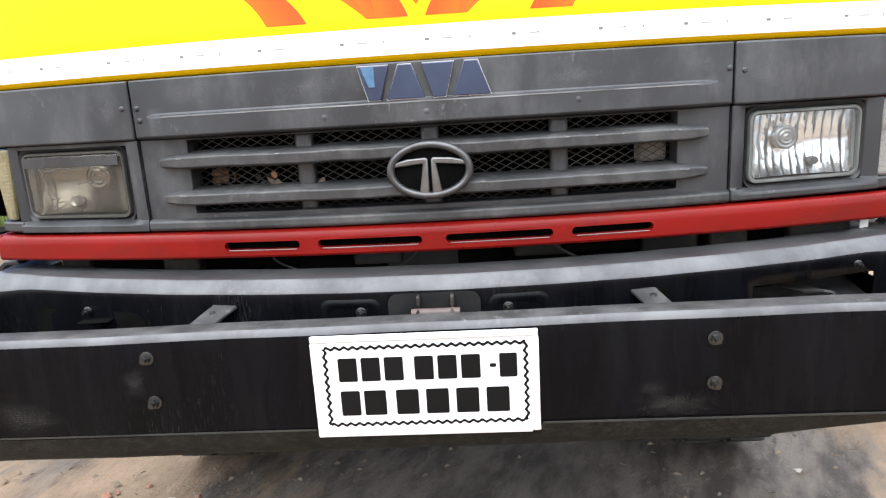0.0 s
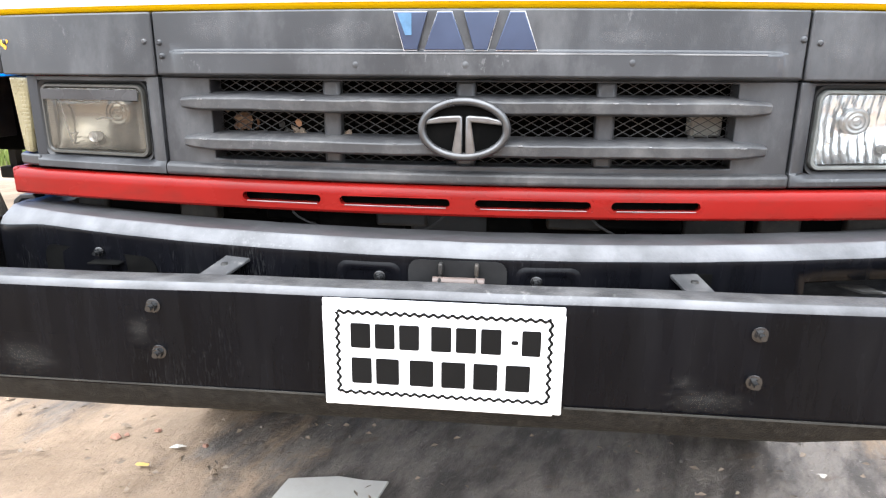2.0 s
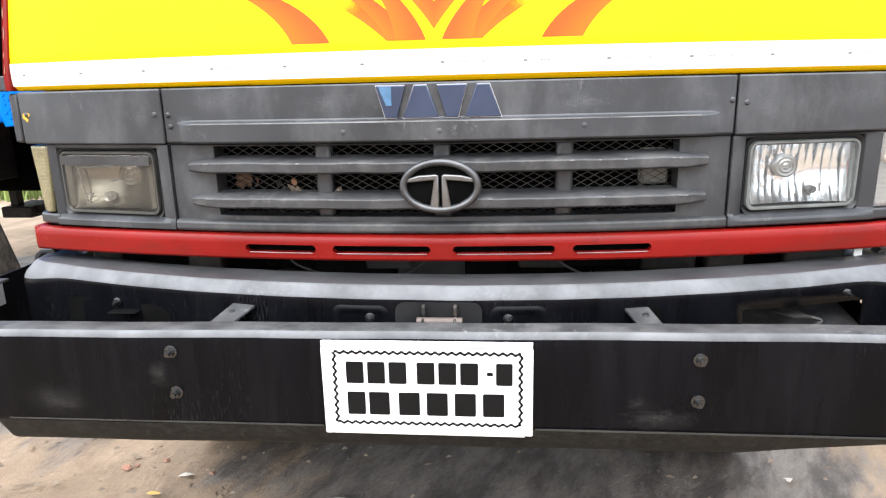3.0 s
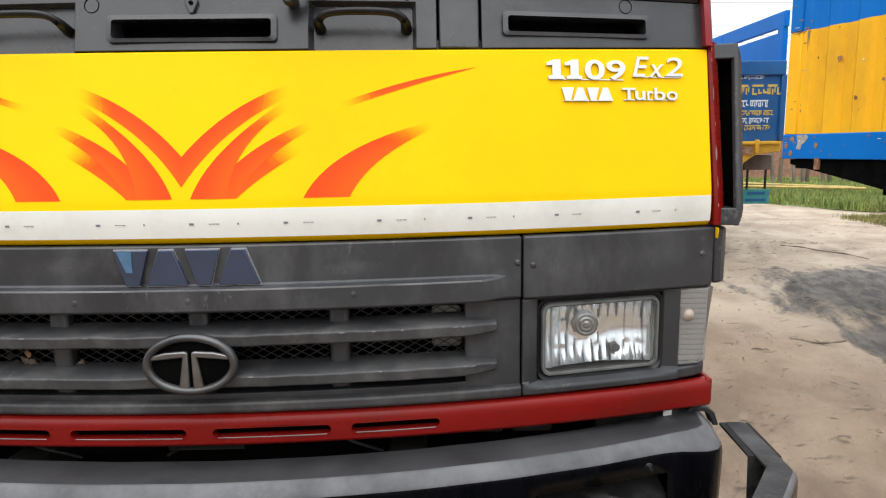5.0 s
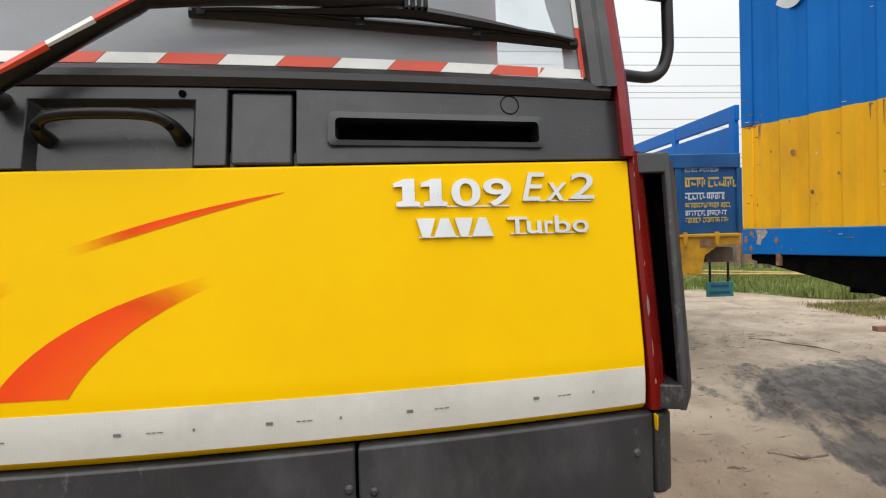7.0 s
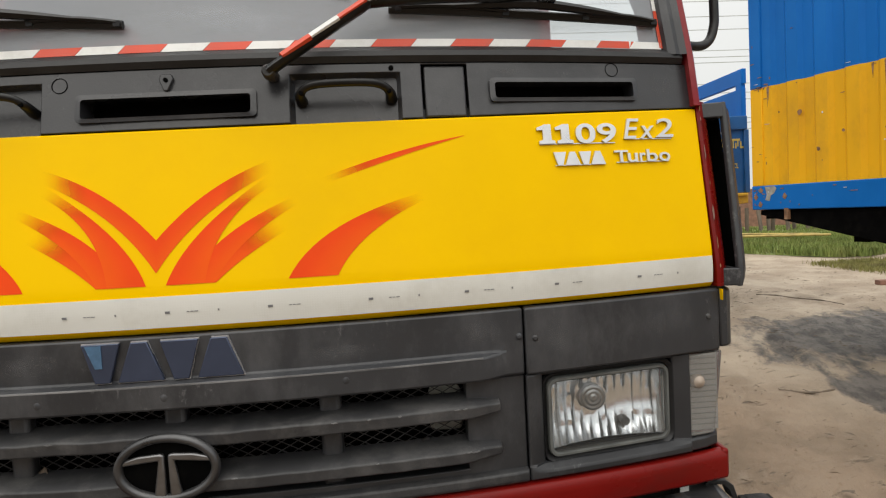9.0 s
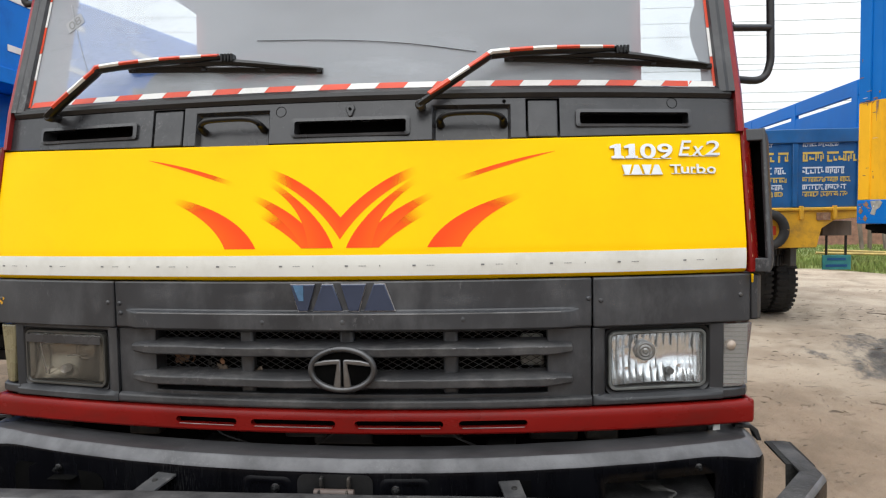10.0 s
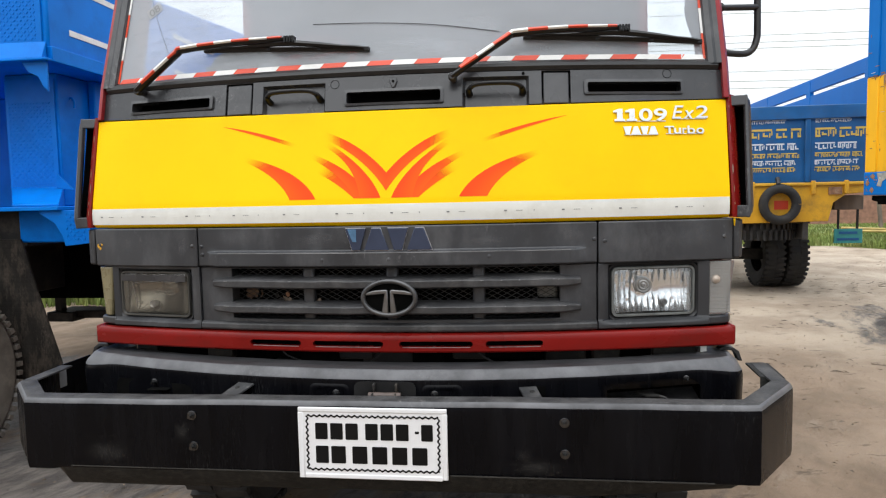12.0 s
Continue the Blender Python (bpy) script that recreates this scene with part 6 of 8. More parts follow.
# curved inner bumper
def inner_bumper():
    def plan(t):
        """t from -1 to 1: along the bumper, with corners turning back."""
        s = abs(t)
        if s < 0.86:
            x = s / 0.86 * 0.97
            y = -0.186 + 0.175 * x * x
        else:
            q = (s - 0.86) / 0.14
            a = q * math.pi / 2
            x = 0.97 + (0.122 if t > 0 else 0.146) * math.sin(a)
            y = -0.021 + 0.10 * (1 - math.cos(a)) + max(0, q - 0.6) * 0.25
        return Vector((math.copysign(x, t), y, 0))

    prof = [(0.125, 0.905), (0.125, 0.930), (0.110, 0.939), (0.055, 0.940), (0.024, 0.9395), (0.019, 0.9375), (0.0035, 0.9195), (0.0006, 0.914), (0.0, 0.906), (0.0, 0.872), (0.0, 0.745), (0.0, 0.70), (0.02, 0.685), (0.05, 0.685)]
    # rounder section of the ends
    blunt = [(0.125, 0.905), (0.125, 0.930), (0.112, 0.941), (0.078, 0.944), (0.046, 0.941), (0.036, 0.937), (0.010, 0.910), (0.003, 0.896), (0.0, 0.880), (0.0, 0.855), (0.004, 0.745), (0.008, 0.70), (0.02, 0.685), (0.05, 0.685)]
    bm = bmesh.new()
    n = 80
    rows = []
    for k in range(n + 1):
        t = -1 + 2 * k / n
        p = plan(t)
        d = (plan(min(1, t + 0.01)) - plan(max(-1, t - 0.01))).normalized()
        inward = Vector((-d.y, d.x, 0))
        wob = 0.002 * noise.noise(Vector((t * 7, 0, 1)))
        soft = min(1.0, max(0.0, (abs(t) - 0.80) / 0.18))
        soft = soft * soft * (3 - 2 * soft)
        rows.append([bm.verts.new(p + inward * (w + (w2 - w) * soft) + Vector((0, 0, z + (z2 - z) * soft + wob))) for (w, z), (w2, z2) in zip(prof, blunt)])
    for a, c in zip(rows, rows[1:]):
        for i in range(len(prof) - 1):
            if i == 9 and 0.63 < (a[0].co.x + c[0].co.x) / 2 < 0.90:
                continue  # opening for the missing fog lamp
            # top and crest take the paler paints with sky sheen in them
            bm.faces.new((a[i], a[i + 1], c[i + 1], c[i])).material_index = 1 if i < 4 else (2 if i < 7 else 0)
    ob = part("inner_bumper", bm, [M_BUMPER, M_INNERTOP, M_EDGE_SHEEN], truck, "curved glossy black original bumper behind the bull bar", smooth=40)
    mod = ob.modifiers.new("sheet", "SOLIDIFY")
    mod.thickness, mod.offset = 0.004, -1
    # pressed frames, bolts, and openings for lamps
    Y = lambda x: -0.186 + 0.175 * x * x
    for xa, xb in ((-0.225, -0.098), (0.112, 0.235)):
        bm = bmesh.new()
        o, i2 = rounded(xa, xb, 0.73, 0.902, 0.02), rounded(xa + 0.012, xb - 0.012, 0.742, 0.890, 0.016)
        L1 = [bm.verts.new((x, Y(x) + 0.001, z)) for x, z in o]
        L2 = [bm.verts.new((x, Y(x) - 0.0035, z)) for x, z in i2]
        L0 = [bm.verts.new((x, Y(x) - 0.0035, z)) for x, z in rounded(xa + 0.006, xb - 0.006, 0.736, 0.896, 0.018)]
        L3 = [bm.verts.new((x, Y(x) - 0.0015, z)) for x, z in rounded(xa + 0.018, xb - 0.018, 0.748, 0.884, 0.014)]
        for A, C in ((L1, L0), (L0, L2), (L2, L3)):
            for i in range(len(A)):
                j = (i + 1) % len(A)
                bm.faces.new((A[i], A[j], C[j], C[i]))
        part("pressed_frame", bm, M_BUMPER, ob, smooth=40)
    for x in (-0.140, 0.152):
        hex_bolt(ob, (x, Y(x), 0.873), 0.008)
    # recess of the missing fog lamp: sloping floor in lit-pale paint, back, bent clip
    bm = bmesh.new()
    prism(bm, [(0.60, Y(0.60) + 0.006), (0.94, Y(0.94) + 0.006), (0.94, 0.10), (0.60, 0.03)], lambda u, v, d: (u, v, 0.795 + d + 0.18 * (v + 0.05)), 0.004)
    part("lamp_recess", bm, M_BUMPTOP, ob, "floor of the empty lamp opening, painted pale as lit", smooth=0)
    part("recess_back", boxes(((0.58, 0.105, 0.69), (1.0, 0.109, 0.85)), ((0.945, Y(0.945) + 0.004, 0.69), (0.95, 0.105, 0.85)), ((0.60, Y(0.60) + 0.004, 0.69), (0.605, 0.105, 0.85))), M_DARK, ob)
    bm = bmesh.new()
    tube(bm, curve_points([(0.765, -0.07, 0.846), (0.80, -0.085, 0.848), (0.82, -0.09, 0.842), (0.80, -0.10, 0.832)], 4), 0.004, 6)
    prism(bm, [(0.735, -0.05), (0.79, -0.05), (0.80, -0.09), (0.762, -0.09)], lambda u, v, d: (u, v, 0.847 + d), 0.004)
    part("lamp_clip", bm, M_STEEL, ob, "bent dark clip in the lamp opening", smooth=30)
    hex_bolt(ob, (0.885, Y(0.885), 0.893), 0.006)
    # dark sheet drawn for the shade of the other lamp opening
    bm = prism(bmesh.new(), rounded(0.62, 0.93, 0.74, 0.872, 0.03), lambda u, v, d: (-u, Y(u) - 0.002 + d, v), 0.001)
    part("lamp_cover", bm, M_DARK, ob, "dark sheet painting the other lamp opening", smooth=0)
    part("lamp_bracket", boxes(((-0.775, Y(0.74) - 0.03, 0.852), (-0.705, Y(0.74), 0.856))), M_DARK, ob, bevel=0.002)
    hex_bolt(ob, (-0.765, Y(0.765) - 0.003, 0.872), 0.007)
    for sx in (1, -1):
        # rubber strip folded over the end
        bm = bmesh.new()
        prism(bm, [(1.020, 0.942), (1.032, 0.955), (1.066, 0.953), (1.084, 0.940), (1.094, 0.910), (1.082, 0.910), (1.073, 0.933), (1.062, 0.943), (1.036, 0.945), (1.025, 0.938)], lambda u, v, d: (sx * (u if sx > 0 else u + 0.022), 0.105 + d, v - 0.003), 0.035)
        part("end_strip", bm, M_RUBBER, ob, "black rubber strip folded over the bumper end", bevel=0.002)
    # tow opening with two lugs and a pin
    bm = bmesh.new()
    prism(bm, rounded(-0.085, 0.098, 0.70, 0.910, 0.02), lambda u, v, d: (u, Y(u) - 0.003 + d, v), 0.001)
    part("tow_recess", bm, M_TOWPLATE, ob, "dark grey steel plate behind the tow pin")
    for x in (-0.026, 0.040):
        bm = boxes(((x, -0.225, 0.72), (x + 0.006, -0.18, 0.885)), ((x - 0.001, -0.205, 0.885), (x + 0.007, -0.188, 0.908)))
        part("tow_lug", bm, M_STEEL, ob, bevel=0.003)
    bm = bmesh.new()
    tube(bm, [(-0.036, -0.212, 0.876), (0.058, -0.212, 0.876)], 0.0095, 14)
    part("tow_pin", bm, M_TOWPIN, ob, "worn pinkish-grey steel tow pin")


def hex_bolt(parent, at, r, face=-1):
    bm = bmesh.new()
    lathe(bm, [(0.0, r * 1.4), (face * 0.003, r * 1.42), (face * 0.004, r * 1.1), (face * 0.004, 0)], at, "y", 20)
    x, y, z = at
    pts = [(x + r * math.cos(radians(60 * k + 15)), z + r * math.sin(radians(60 * k + 15))) for k in range(6)]
    prism(bm, pts, lambda u, v, d: (u, y + face * (0.003 + d), v), 0.010)
    tube(bm, [(x, y + face * 0.012, z), (x, y + face * 0.021, z)], r * 0.55, 10)
    return part("bolt", bm, M_BOLT, parent, "greasy hexagon bolt with washer", smooth=30)


inner_bumper()


# chalky smears rubbed onto the plastic panels
def smear(parent_name, x0, x1, z0, z1, off):
    owner = [o for o in truck.children if o.name.split(".")[0] == parent_name and (parent_name != "corner_panel" or (o.data.vertices[0].co.x > 0) == (x0 > 0))][0]
    bm = bmesh.new()
    uvl = bm.loops.layers.uv.new("UVMap")
    n = 6
    g = [[bm.verts.new((x0 + (x1 - x0) * i / n, S(x0 + (x1 - x0) * i / n, z0 + (z1 - z0) * k / n, off), z0 + (z1 - z0) * k / n)) for i in range(n + 1)] for k in range(n + 1)]
    for k in range(n):
        for i in range(n):
            f = bm.faces.new((g[k][i], g[k][i + 1], g[k + 1][i + 1], g[k + 1][i]))
            for lp in f.loops:
                lp[uvl].uv = (2 * (lp.vert.co.x - x0) / (x1 - x0) - 1, 2 * (lp.vert.co.z - z0) / (z1 - z0) - 1)
    part("chalky_smear", bm, M_SMEAR, owner, "pale chalky smear on the plastic", smooth=60, outward=True)


for x0, x1, z0, z1 in ((0.48, 0.632, 1.286, 1.362), (-0.60, -0.40, 1.29, 1.362), (0.20, 0.42, 1.286, 1.33), (-0.34, -0.14, 1.288, 1.35)):
    smear("grille_header", x0, x1, z0, z1, -0.0022)
for x0, x1, z0, z1 in ((0.645, 0.76, 1.24, 1.36), (0.86, 1.04, 1.25, 1.36), (-1.02, -0.80, 1.25, 1.36), (-0.74, -0.645, 1.24, 1.35)):
    smear("corner_panel", x0, x1, z0, z1, -0.0032)
for x0, x1, z0, z1 in ((0.93, 1.04, 1.735, 1.82), (-0.60, -0.556, 1.735, 1.82), (0.57, 0.70, 1.79, 1.822)):
    smear("upper_panel", x0, x1, z0, z1, -0.0022)


# heavy folded-steel outer bumper
def outer_bumper():
    path = [(-1.240, 0.090), (-1.228, -0.105), (-1.224, -0.118), (-1.060, -0.285), (-0.985, -0.286), (-0.945, -0.287), (-0.45, -0.286), (0.0, -0.284), (0.45, -0.285), (0.612, -0.2855), (0.95, -0.286), (0.985, -0.286), (1.016, -0.285), (1.174, -0.076), (1.178, -0.060), (1.181, -0.012), (1.182, 0.0), (1.193, 0.160)]
    pts = []
    for (ax, ay), (bx, by) in zip(path, path[1:]):
        n = max(1, round(math.hypot(bx - ax, by - ay) / 0.1))
        pts += [(ax + (bx - ax) * k / n, ay + (by - ay) * k / n) for k in range(n)]
    pts.append(path[-1])
    V = [Vector((x, y, 0)) for x, y in pts]
    prof = [(0.056, 0.881), (0.019, 0.882), (0.010, 0.880), (0.004, 0.875), (0.001, 0.867), (0.0, 0.85), (0.0, 0.685), (0.003, 0.674), (0.028, 0.622), (0.038, 0.612), (0.07, 0.612)]
    bm = bmesh.new()
    rows = []
    for i, p in enumerate(V):
        d0 = (p - V[i - 1]).normalized() if i else (V[1] - p).normalized()
        d1 = (V[i + 1] - p).normalized() if i + 1 < len(V) else d0
        n0, n1 = Vector((-d0.y, d0.x, 0)), Vector((-d1.y, d1.x, 0))
        m = (n0 + n1).normalized()
        m /= max(0.5, m.dot(n0))
        wob = 0.0025 * noise.noise(Vector((p.x * 4, p.y * 3, 7)))
        ring = []
        for w, z in prof:
            if z < 0.68:
                rise = 0.6 * min(1.0, max(0.0, (p.x - 0.612) / 0.338)) + 0.4 * min(1.0, max(0.0, (p.x - 0.95) / 0.04)) if p.x > 0 else min(1.0, max(0.0, (-p.x - 0.945) / 0.04))
                z = z + (0.668 - z) * rise
            if p.y > -0.005 and p.x > 1.1:
                z = max(z, 0.874)  # only the top flange runs on behind this corner
            zz = z + wob + (0.006 * p.x if z > 0.6 else 0)
            ring.append(bm.verts.new(p + m * (w + (0.4 * wob if z < 0.8 else 0)) + Vector((0, 0, zz))))
        rows.append(ring)
    for a, c in zip(rows, rows[1:]):
        for i in range(len(prof) - 1):
            # flange and front edge take the paler sheen paints, the face stays black
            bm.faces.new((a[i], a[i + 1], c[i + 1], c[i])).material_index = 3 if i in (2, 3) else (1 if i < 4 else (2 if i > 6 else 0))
    ob = part("outer_bumper", bm, [M_BUMPER, M_BUMPTOP, M_FLANGE, M_EDGE_SHEEN], truck, "heavy folded black steel bumper with angled ends", smooth=35)
    mod = ob.modifiers.new("sheet", "SOLIDIFY")
    mod.thickness, mod.offset = 0.006, -1
    mod2 = ob.modifiers.new("edge", "BEVEL")
    mod2.width, mod2.segments, mod2.limit_method, mod2.angle_limit = 0.003, 2, "ANGLE", radians(40)
    for x, z in ((-0.535, 0.834), (-0.533, 0.744), (0.514, 0.833), (0.515, 0.747)):
        hex_bolt(ob, (x, -0.286, z), 0.0095)
    part("arm_wall", boxes(((-1.2435, 0.088, 0.64), (-1.2375, 0.27, 0.870))), M_BUMPER, ob, bevel=0.002)
    part("inside_patch", boxes(((-1.2375, 0.092, 0.79), (-1.2355, 0.128, 0.850))), M_STICKER, ob, "pale patch on the inside of the bumper arm", smooth=0)
    part("crease_dust", boxes(((-0.92, -0.2868, 0.6735), (-0.225, -0.2845, 0.6768))), M_CREASE, ob, smooth=0)
    part("crease_dust", boxes(((0.205, -0.2868, 0.6755), (0.90, -0.2845, 0.6788))), M_CREASE, ob, smooth=0)
    for cx, cz, w, h in ((0.445, 0.708, 0.11, 0.035), (-0.565, 0.788, 0.035, 0.045), (0.405, 0.74, 0.03, 0.02), (-0.80, 0.72, 0.10, 0.05)):
        bm = bmesh.new()
        uvl = bm.loops.layers.uv.new("UVMap")
        vs = [bm.verts.new((cx + w * u, -0.2895, cz + h * v)) for u, v in ((-1, -1), (1, -1), (1, 1), (-1, 1))]
        f = bm.faces.new(vs)
        for lp, uvc in zip(f.loops, ((-1, -1), (1, -1), (1, 1), (-1, 1))):
            lp[uvl].uv = uvc
        part("scuff_mark", bm, M_SCUFF, ob, "pale rubbed scuff on the black paint", smooth=0, outward=True)
    for xa, xb, xf in ((-0.452, -0.396, -0.462), (0.388, 0.440, 0.448)):
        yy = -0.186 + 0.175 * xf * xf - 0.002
        # flat near-black sheet paints the shaded notch beside the stay
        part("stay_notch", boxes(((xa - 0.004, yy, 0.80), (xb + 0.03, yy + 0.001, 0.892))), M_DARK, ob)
        bm = bmesh.new()
        v = [bm.verts.new((x, y, z + 0.862 + 0.026 * (y + 0.275) / 0.14)) for z in (0.0, 0.007) for x, y in ((xf - 0.024, -0.275), (xf + 0.024, -0.275), (xb, -0.135), (xa, -0.135))]
        for f in ((0, 1, 2, 3), (7, 6, 5, 4), (0, 4, 5, 1), (1, 5, 6, 2), (2, 6, 7, 3), (3, 7, 4, 0)):
            bm.faces.new([v[i] for i in f])
        part("stay", bm, M_BARS, ob, "flat scuffed steel stay", bevel=0.002)
        bm = bmesh.new()
        lathe(bm, [(0.0085, 0.0), (0.0085, 0.006), (0.004, 0.008)], ((xa + xb + 2 * xf) / 4, -0.185, 0.880), "z", 12)
        part("bolt", bm, M_STEEL, ob)
    # number plate: painted sheet with a wavy border; its writing is reduced to bars
    bm = bmesh.new()
    prism(bm, [(-0.2195, 0.664), (0.2005, 0.667), (0.199, 0.8665), (-0.2185, 0.8645)], lambda u, v, d: (u, -0.2905 - d, v), 0.004)
    plate = part("number_plate", bm, M_PLATE, truck, "white hand-painted number plate with wavy black border", bevel=0.003)
    prismed = boxes(((-0.219, -0.297, 0.853), (0.199, -0.290, 0.8665)), ((-0.2195, -0.297, 0.664), (-0.203, -0.290, 0.853)), ((0.186, -0.297, 0.667), (0.200, -0.290, 0.853)), ((-0.203, -0.2965, 0.664), (0.186, -0.290, 0.678)))
    part("plate_edge", prismed, M_PLATE, plate, bevel=0.003)
    bm = bmesh.new()
    x0, x1, z0, z1 = -0.193, 0.176, 0.690, 0.842
    def wavy(p, q, flat):
        n = 120
        a, b2 = Vector(p), Vector(q)
        d = (b2 - a).normalized()
        nr = Vector((-d.y, d.x))
        L = (b2 - a).length
        prev = None
        for k in range(n + 1):
            c = a.lerp(b2, k / n) + nr * 0.0023 * math.sin(k / n * L / 0.0165 * 2 * math.pi)
            pair = [bm.verts.new((c.x + nr.x * s, -0.2957, c.y + nr.y * s)) for s in (-0.0027, 0.0027)]
            if prev:
                bm.faces.new((prev[0], prev[1], pair[1], pair[0]))
            prev = pair
    wavy((x0, z0), (x1, z0), True)
    wavy((x0, z1), (x1, z1), True)
    wavy((x0, z0), (x0, z1), False)
    wavy((x1, z0), (x1, z1), False)
    part("wavy_border", bm, M_INK, plate, smooth=0)
    glyphs = [(-0.170 + 0.043 * k, -0.135 + 0.043 * k, 0.776, 0.822) for k in range(3)] + [(-0.028 + 0.043 * k, 0.007 + 0.043 * k, 0.776, 0.822) for k in range(3)] + [(0.110, 0.122, 0.796, 0.803), (0.128, 0.160, 0.776, 0.822)]
    glyphs += [(-0.170, -0.134, 0.708, 0.757), (-0.126, -0.085, 0.708, 0.757)] + [(-0.066 + 0.056 * k, -0.024 + 0.056 * k, 0.708, 0.757) for k in range(4)]
    for xa, xb, za, zb in glyphs:
        bm = bmesh.new()
        prism(bm, rounded(xa, xb, za, zb, 0.003), lambda u, v, d: (u, -0.2945 - d, v), 0.0012)
        part("plate_bar", bm, M_INK, plate, smooth=0)


outer_bumper()


# frame rails, wheels and the dark works behind the bumper
def wheel(owner, at, r=0.47, w=0.26, side=1, lugs=36, tyre_mat=None):
    x, y, z = at
    bm = bmesh.new()
    h = w / 2
    prof = [(-h * 0.75, r * 0.56), (-h, r * 0.72), (-h, r * 0.90), (-h * 0.8, r * 0.985), (0, r), (h * 0.8, r * 0.985), (h, r * 0.90), (h, r * 0.72), (h * 0.75, r * 0.56)]
    lathe(bm, prof, at, "x", 48)
    tyre = part("tyre", bm, tyre_mat or M_TYRE, owner, "dusty black truck tyre with block tread")
    bm = bmesh.new()
    for k in range(lugs):
        a = 2 * math.pi * k / lugs
        for s in (-1, 1):
            m = Matrix.Translation(at) @ Matrix.Rotation(a + (0.5 if s > 0 else 0) * 2 * math.pi / lugs, 4, "X")
            box(bm, (min(s * h * 0.15, s * h * 1.02), -0.8 / lugs, r * 0.955), (max(s * h * 0.15, s * h * 1.02), 0.8 / lugs, r * 1.015), m)
    part("tread", bm, tyre_mat or M_TYRE, tyre, smooth=0)
    bm = bmesh.new()
    lathe(bm, [(side * h * 0.7, r * 0.56), (side * h * 0.72, r * 0.53), (side * h * 0.2, r * 0.50), (side * h * 0.1, r * 0.25), (side * h * 0.5, r * 0.2), (side * h * 0.55, 0.0)], at, "x", 32)
    part("rim", bm, M_GREYSTEEL, tyre)
    return tyre


def underworks():
    for x in (-0.40, 0.40):
        part("frame_rail", boxes(((x - 0.04, -0.08, 0.66), (x + 0.04, 6.4, 0.90))), M_STEEL, truck, bevel=0.006)
    for sx in (1, -1):
        for y in (0.95, 4.9):
            wheel(truck, (sx * 0.90, y, 0.47), side=sx)
    part("axle", boxes(((-0.85, 0.88, 0.42), (0.85, 1.02, 0.52))), M_STEEL, truck, bevel=0.02)
    part("axle", boxes(((-0.85, 4.83, 0.42), (0.85, 4.97, 0.54))), M_STEEL, truck, bevel=0.02)
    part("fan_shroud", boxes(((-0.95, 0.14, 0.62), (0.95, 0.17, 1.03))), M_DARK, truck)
    # grimy brackets seen between valance and bumper
    rnd = random.Random(4)
    for k in range(15):
        x = -0.9 + 1.8 * k / 14 + rnd.uniform(-0.03, 0.03)
        w, h = rnd.uniform(0.03, 0.10), rnd.uniform(0.02, 0.06)
        y = rnd.uniform(0.03, 0.1) + 0.1 * x * x
        part("bracket", boxes(((x - w, y, 0.945 - h), (x + w, y + 0.04, 0.972))), M_STEEL if abs(x) > 0.6 else rnd.choice([M_STEEL, M_RUBBER, M_DARK]), truck, bevel=0.006)
    for k in range(3):
        x = -0.3 + 0.3 * k + rnd.uniform(-0.05, 0.05)
        bm = bmesh.new()
        tube(bm, curve_points([(x, 0.03, 1.0), (x + rnd.uniform(-0.04, 0.04), 0.0, 0.95), (x + rnd.uniform(-0.12, 0.12), 0.03, 0.90)], 5), rnd.uniform(0.002, 0.003), 6)
        part("hose", bm, M_RUBBER, truck)


underworks()


# cargo body out of view, added to shade the ground under the lorry
def unseen_cargo_body():
    part("cargo_floor", boxes(((-1.1, 1.9, 1.10), (1.1, 6.6, 1.22))), M_STEEL, truck)
    part("cargo_side", boxes(((-1.12, 1.9, 1.22), (-1.06, 6.6, 1.90))), M_MAROON, truck, bevel=0.01)
    part("cargo_side", boxes(((1.06, 1.9, 1.22), (1.12, 6.6, 1.90))), M_MAROON, truck, bevel=0.01)
    part("cargo_end", boxes(((-1.06, 6.54, 1.22), (1.06, 6.6, 1.90))), M_MAROON, truck, bevel=0.01)
    part("cargo_front", boxes(((-1.06, 1.9, 1.22), (1.06, 1.96, 1.90))), M_MAROON, truck, bevel=0.01)


unseen_cargo_body()


# ---- the blue tipper lorry parked alongside ----
def chequer(owner, x0, x1, z0, z1, y, step=0.021):
    """Raised lozenges of a chequer plate that faces the yard."""
    verts, faces = [], []
    nx, nz = int((x1 - x0) / step), int((z1 - z0) / step)
    for i in range(nx):
        for j in range(nz):
            cx, cz = x0 + (i + 0.5) * step, z0 + (j + 0.5) * step
            s = 0.7071 if (i + j) % 2 else -0.7071
            dx, dz, wx, wz = 0.0098 * 0.7071, 0.0098 * s, 0.0026 * s, -0.0026 * 0.7071
            k = len(verts)
            for q, yy in ((1.0, y), (0.6, y - 0.003)):
                verts += [(cx - dx * q, yy, cz - dz * q), (cx + wx * q, yy, cz + wz * q), (cx + dx * q, yy, cz + dz * q), (cx - wx * q, yy, cz - wz * q)]
            faces += [(k, k + 1, k + 5, k + 4), (k + 1, k + 2, k + 6, k + 5), (k + 2, k + 3, k + 7, k + 6), (k + 3, k, k + 4, k + 7), (k + 4, k + 5, k + 6, k + 7)]
    me = bpy.data.meshes.new("chequer_studs")
    me.from_pydata(verts, [], faces)
    tagged(linked("chequer_studs", me, M_BLUE, owner, smooth=0), kind="stuff")


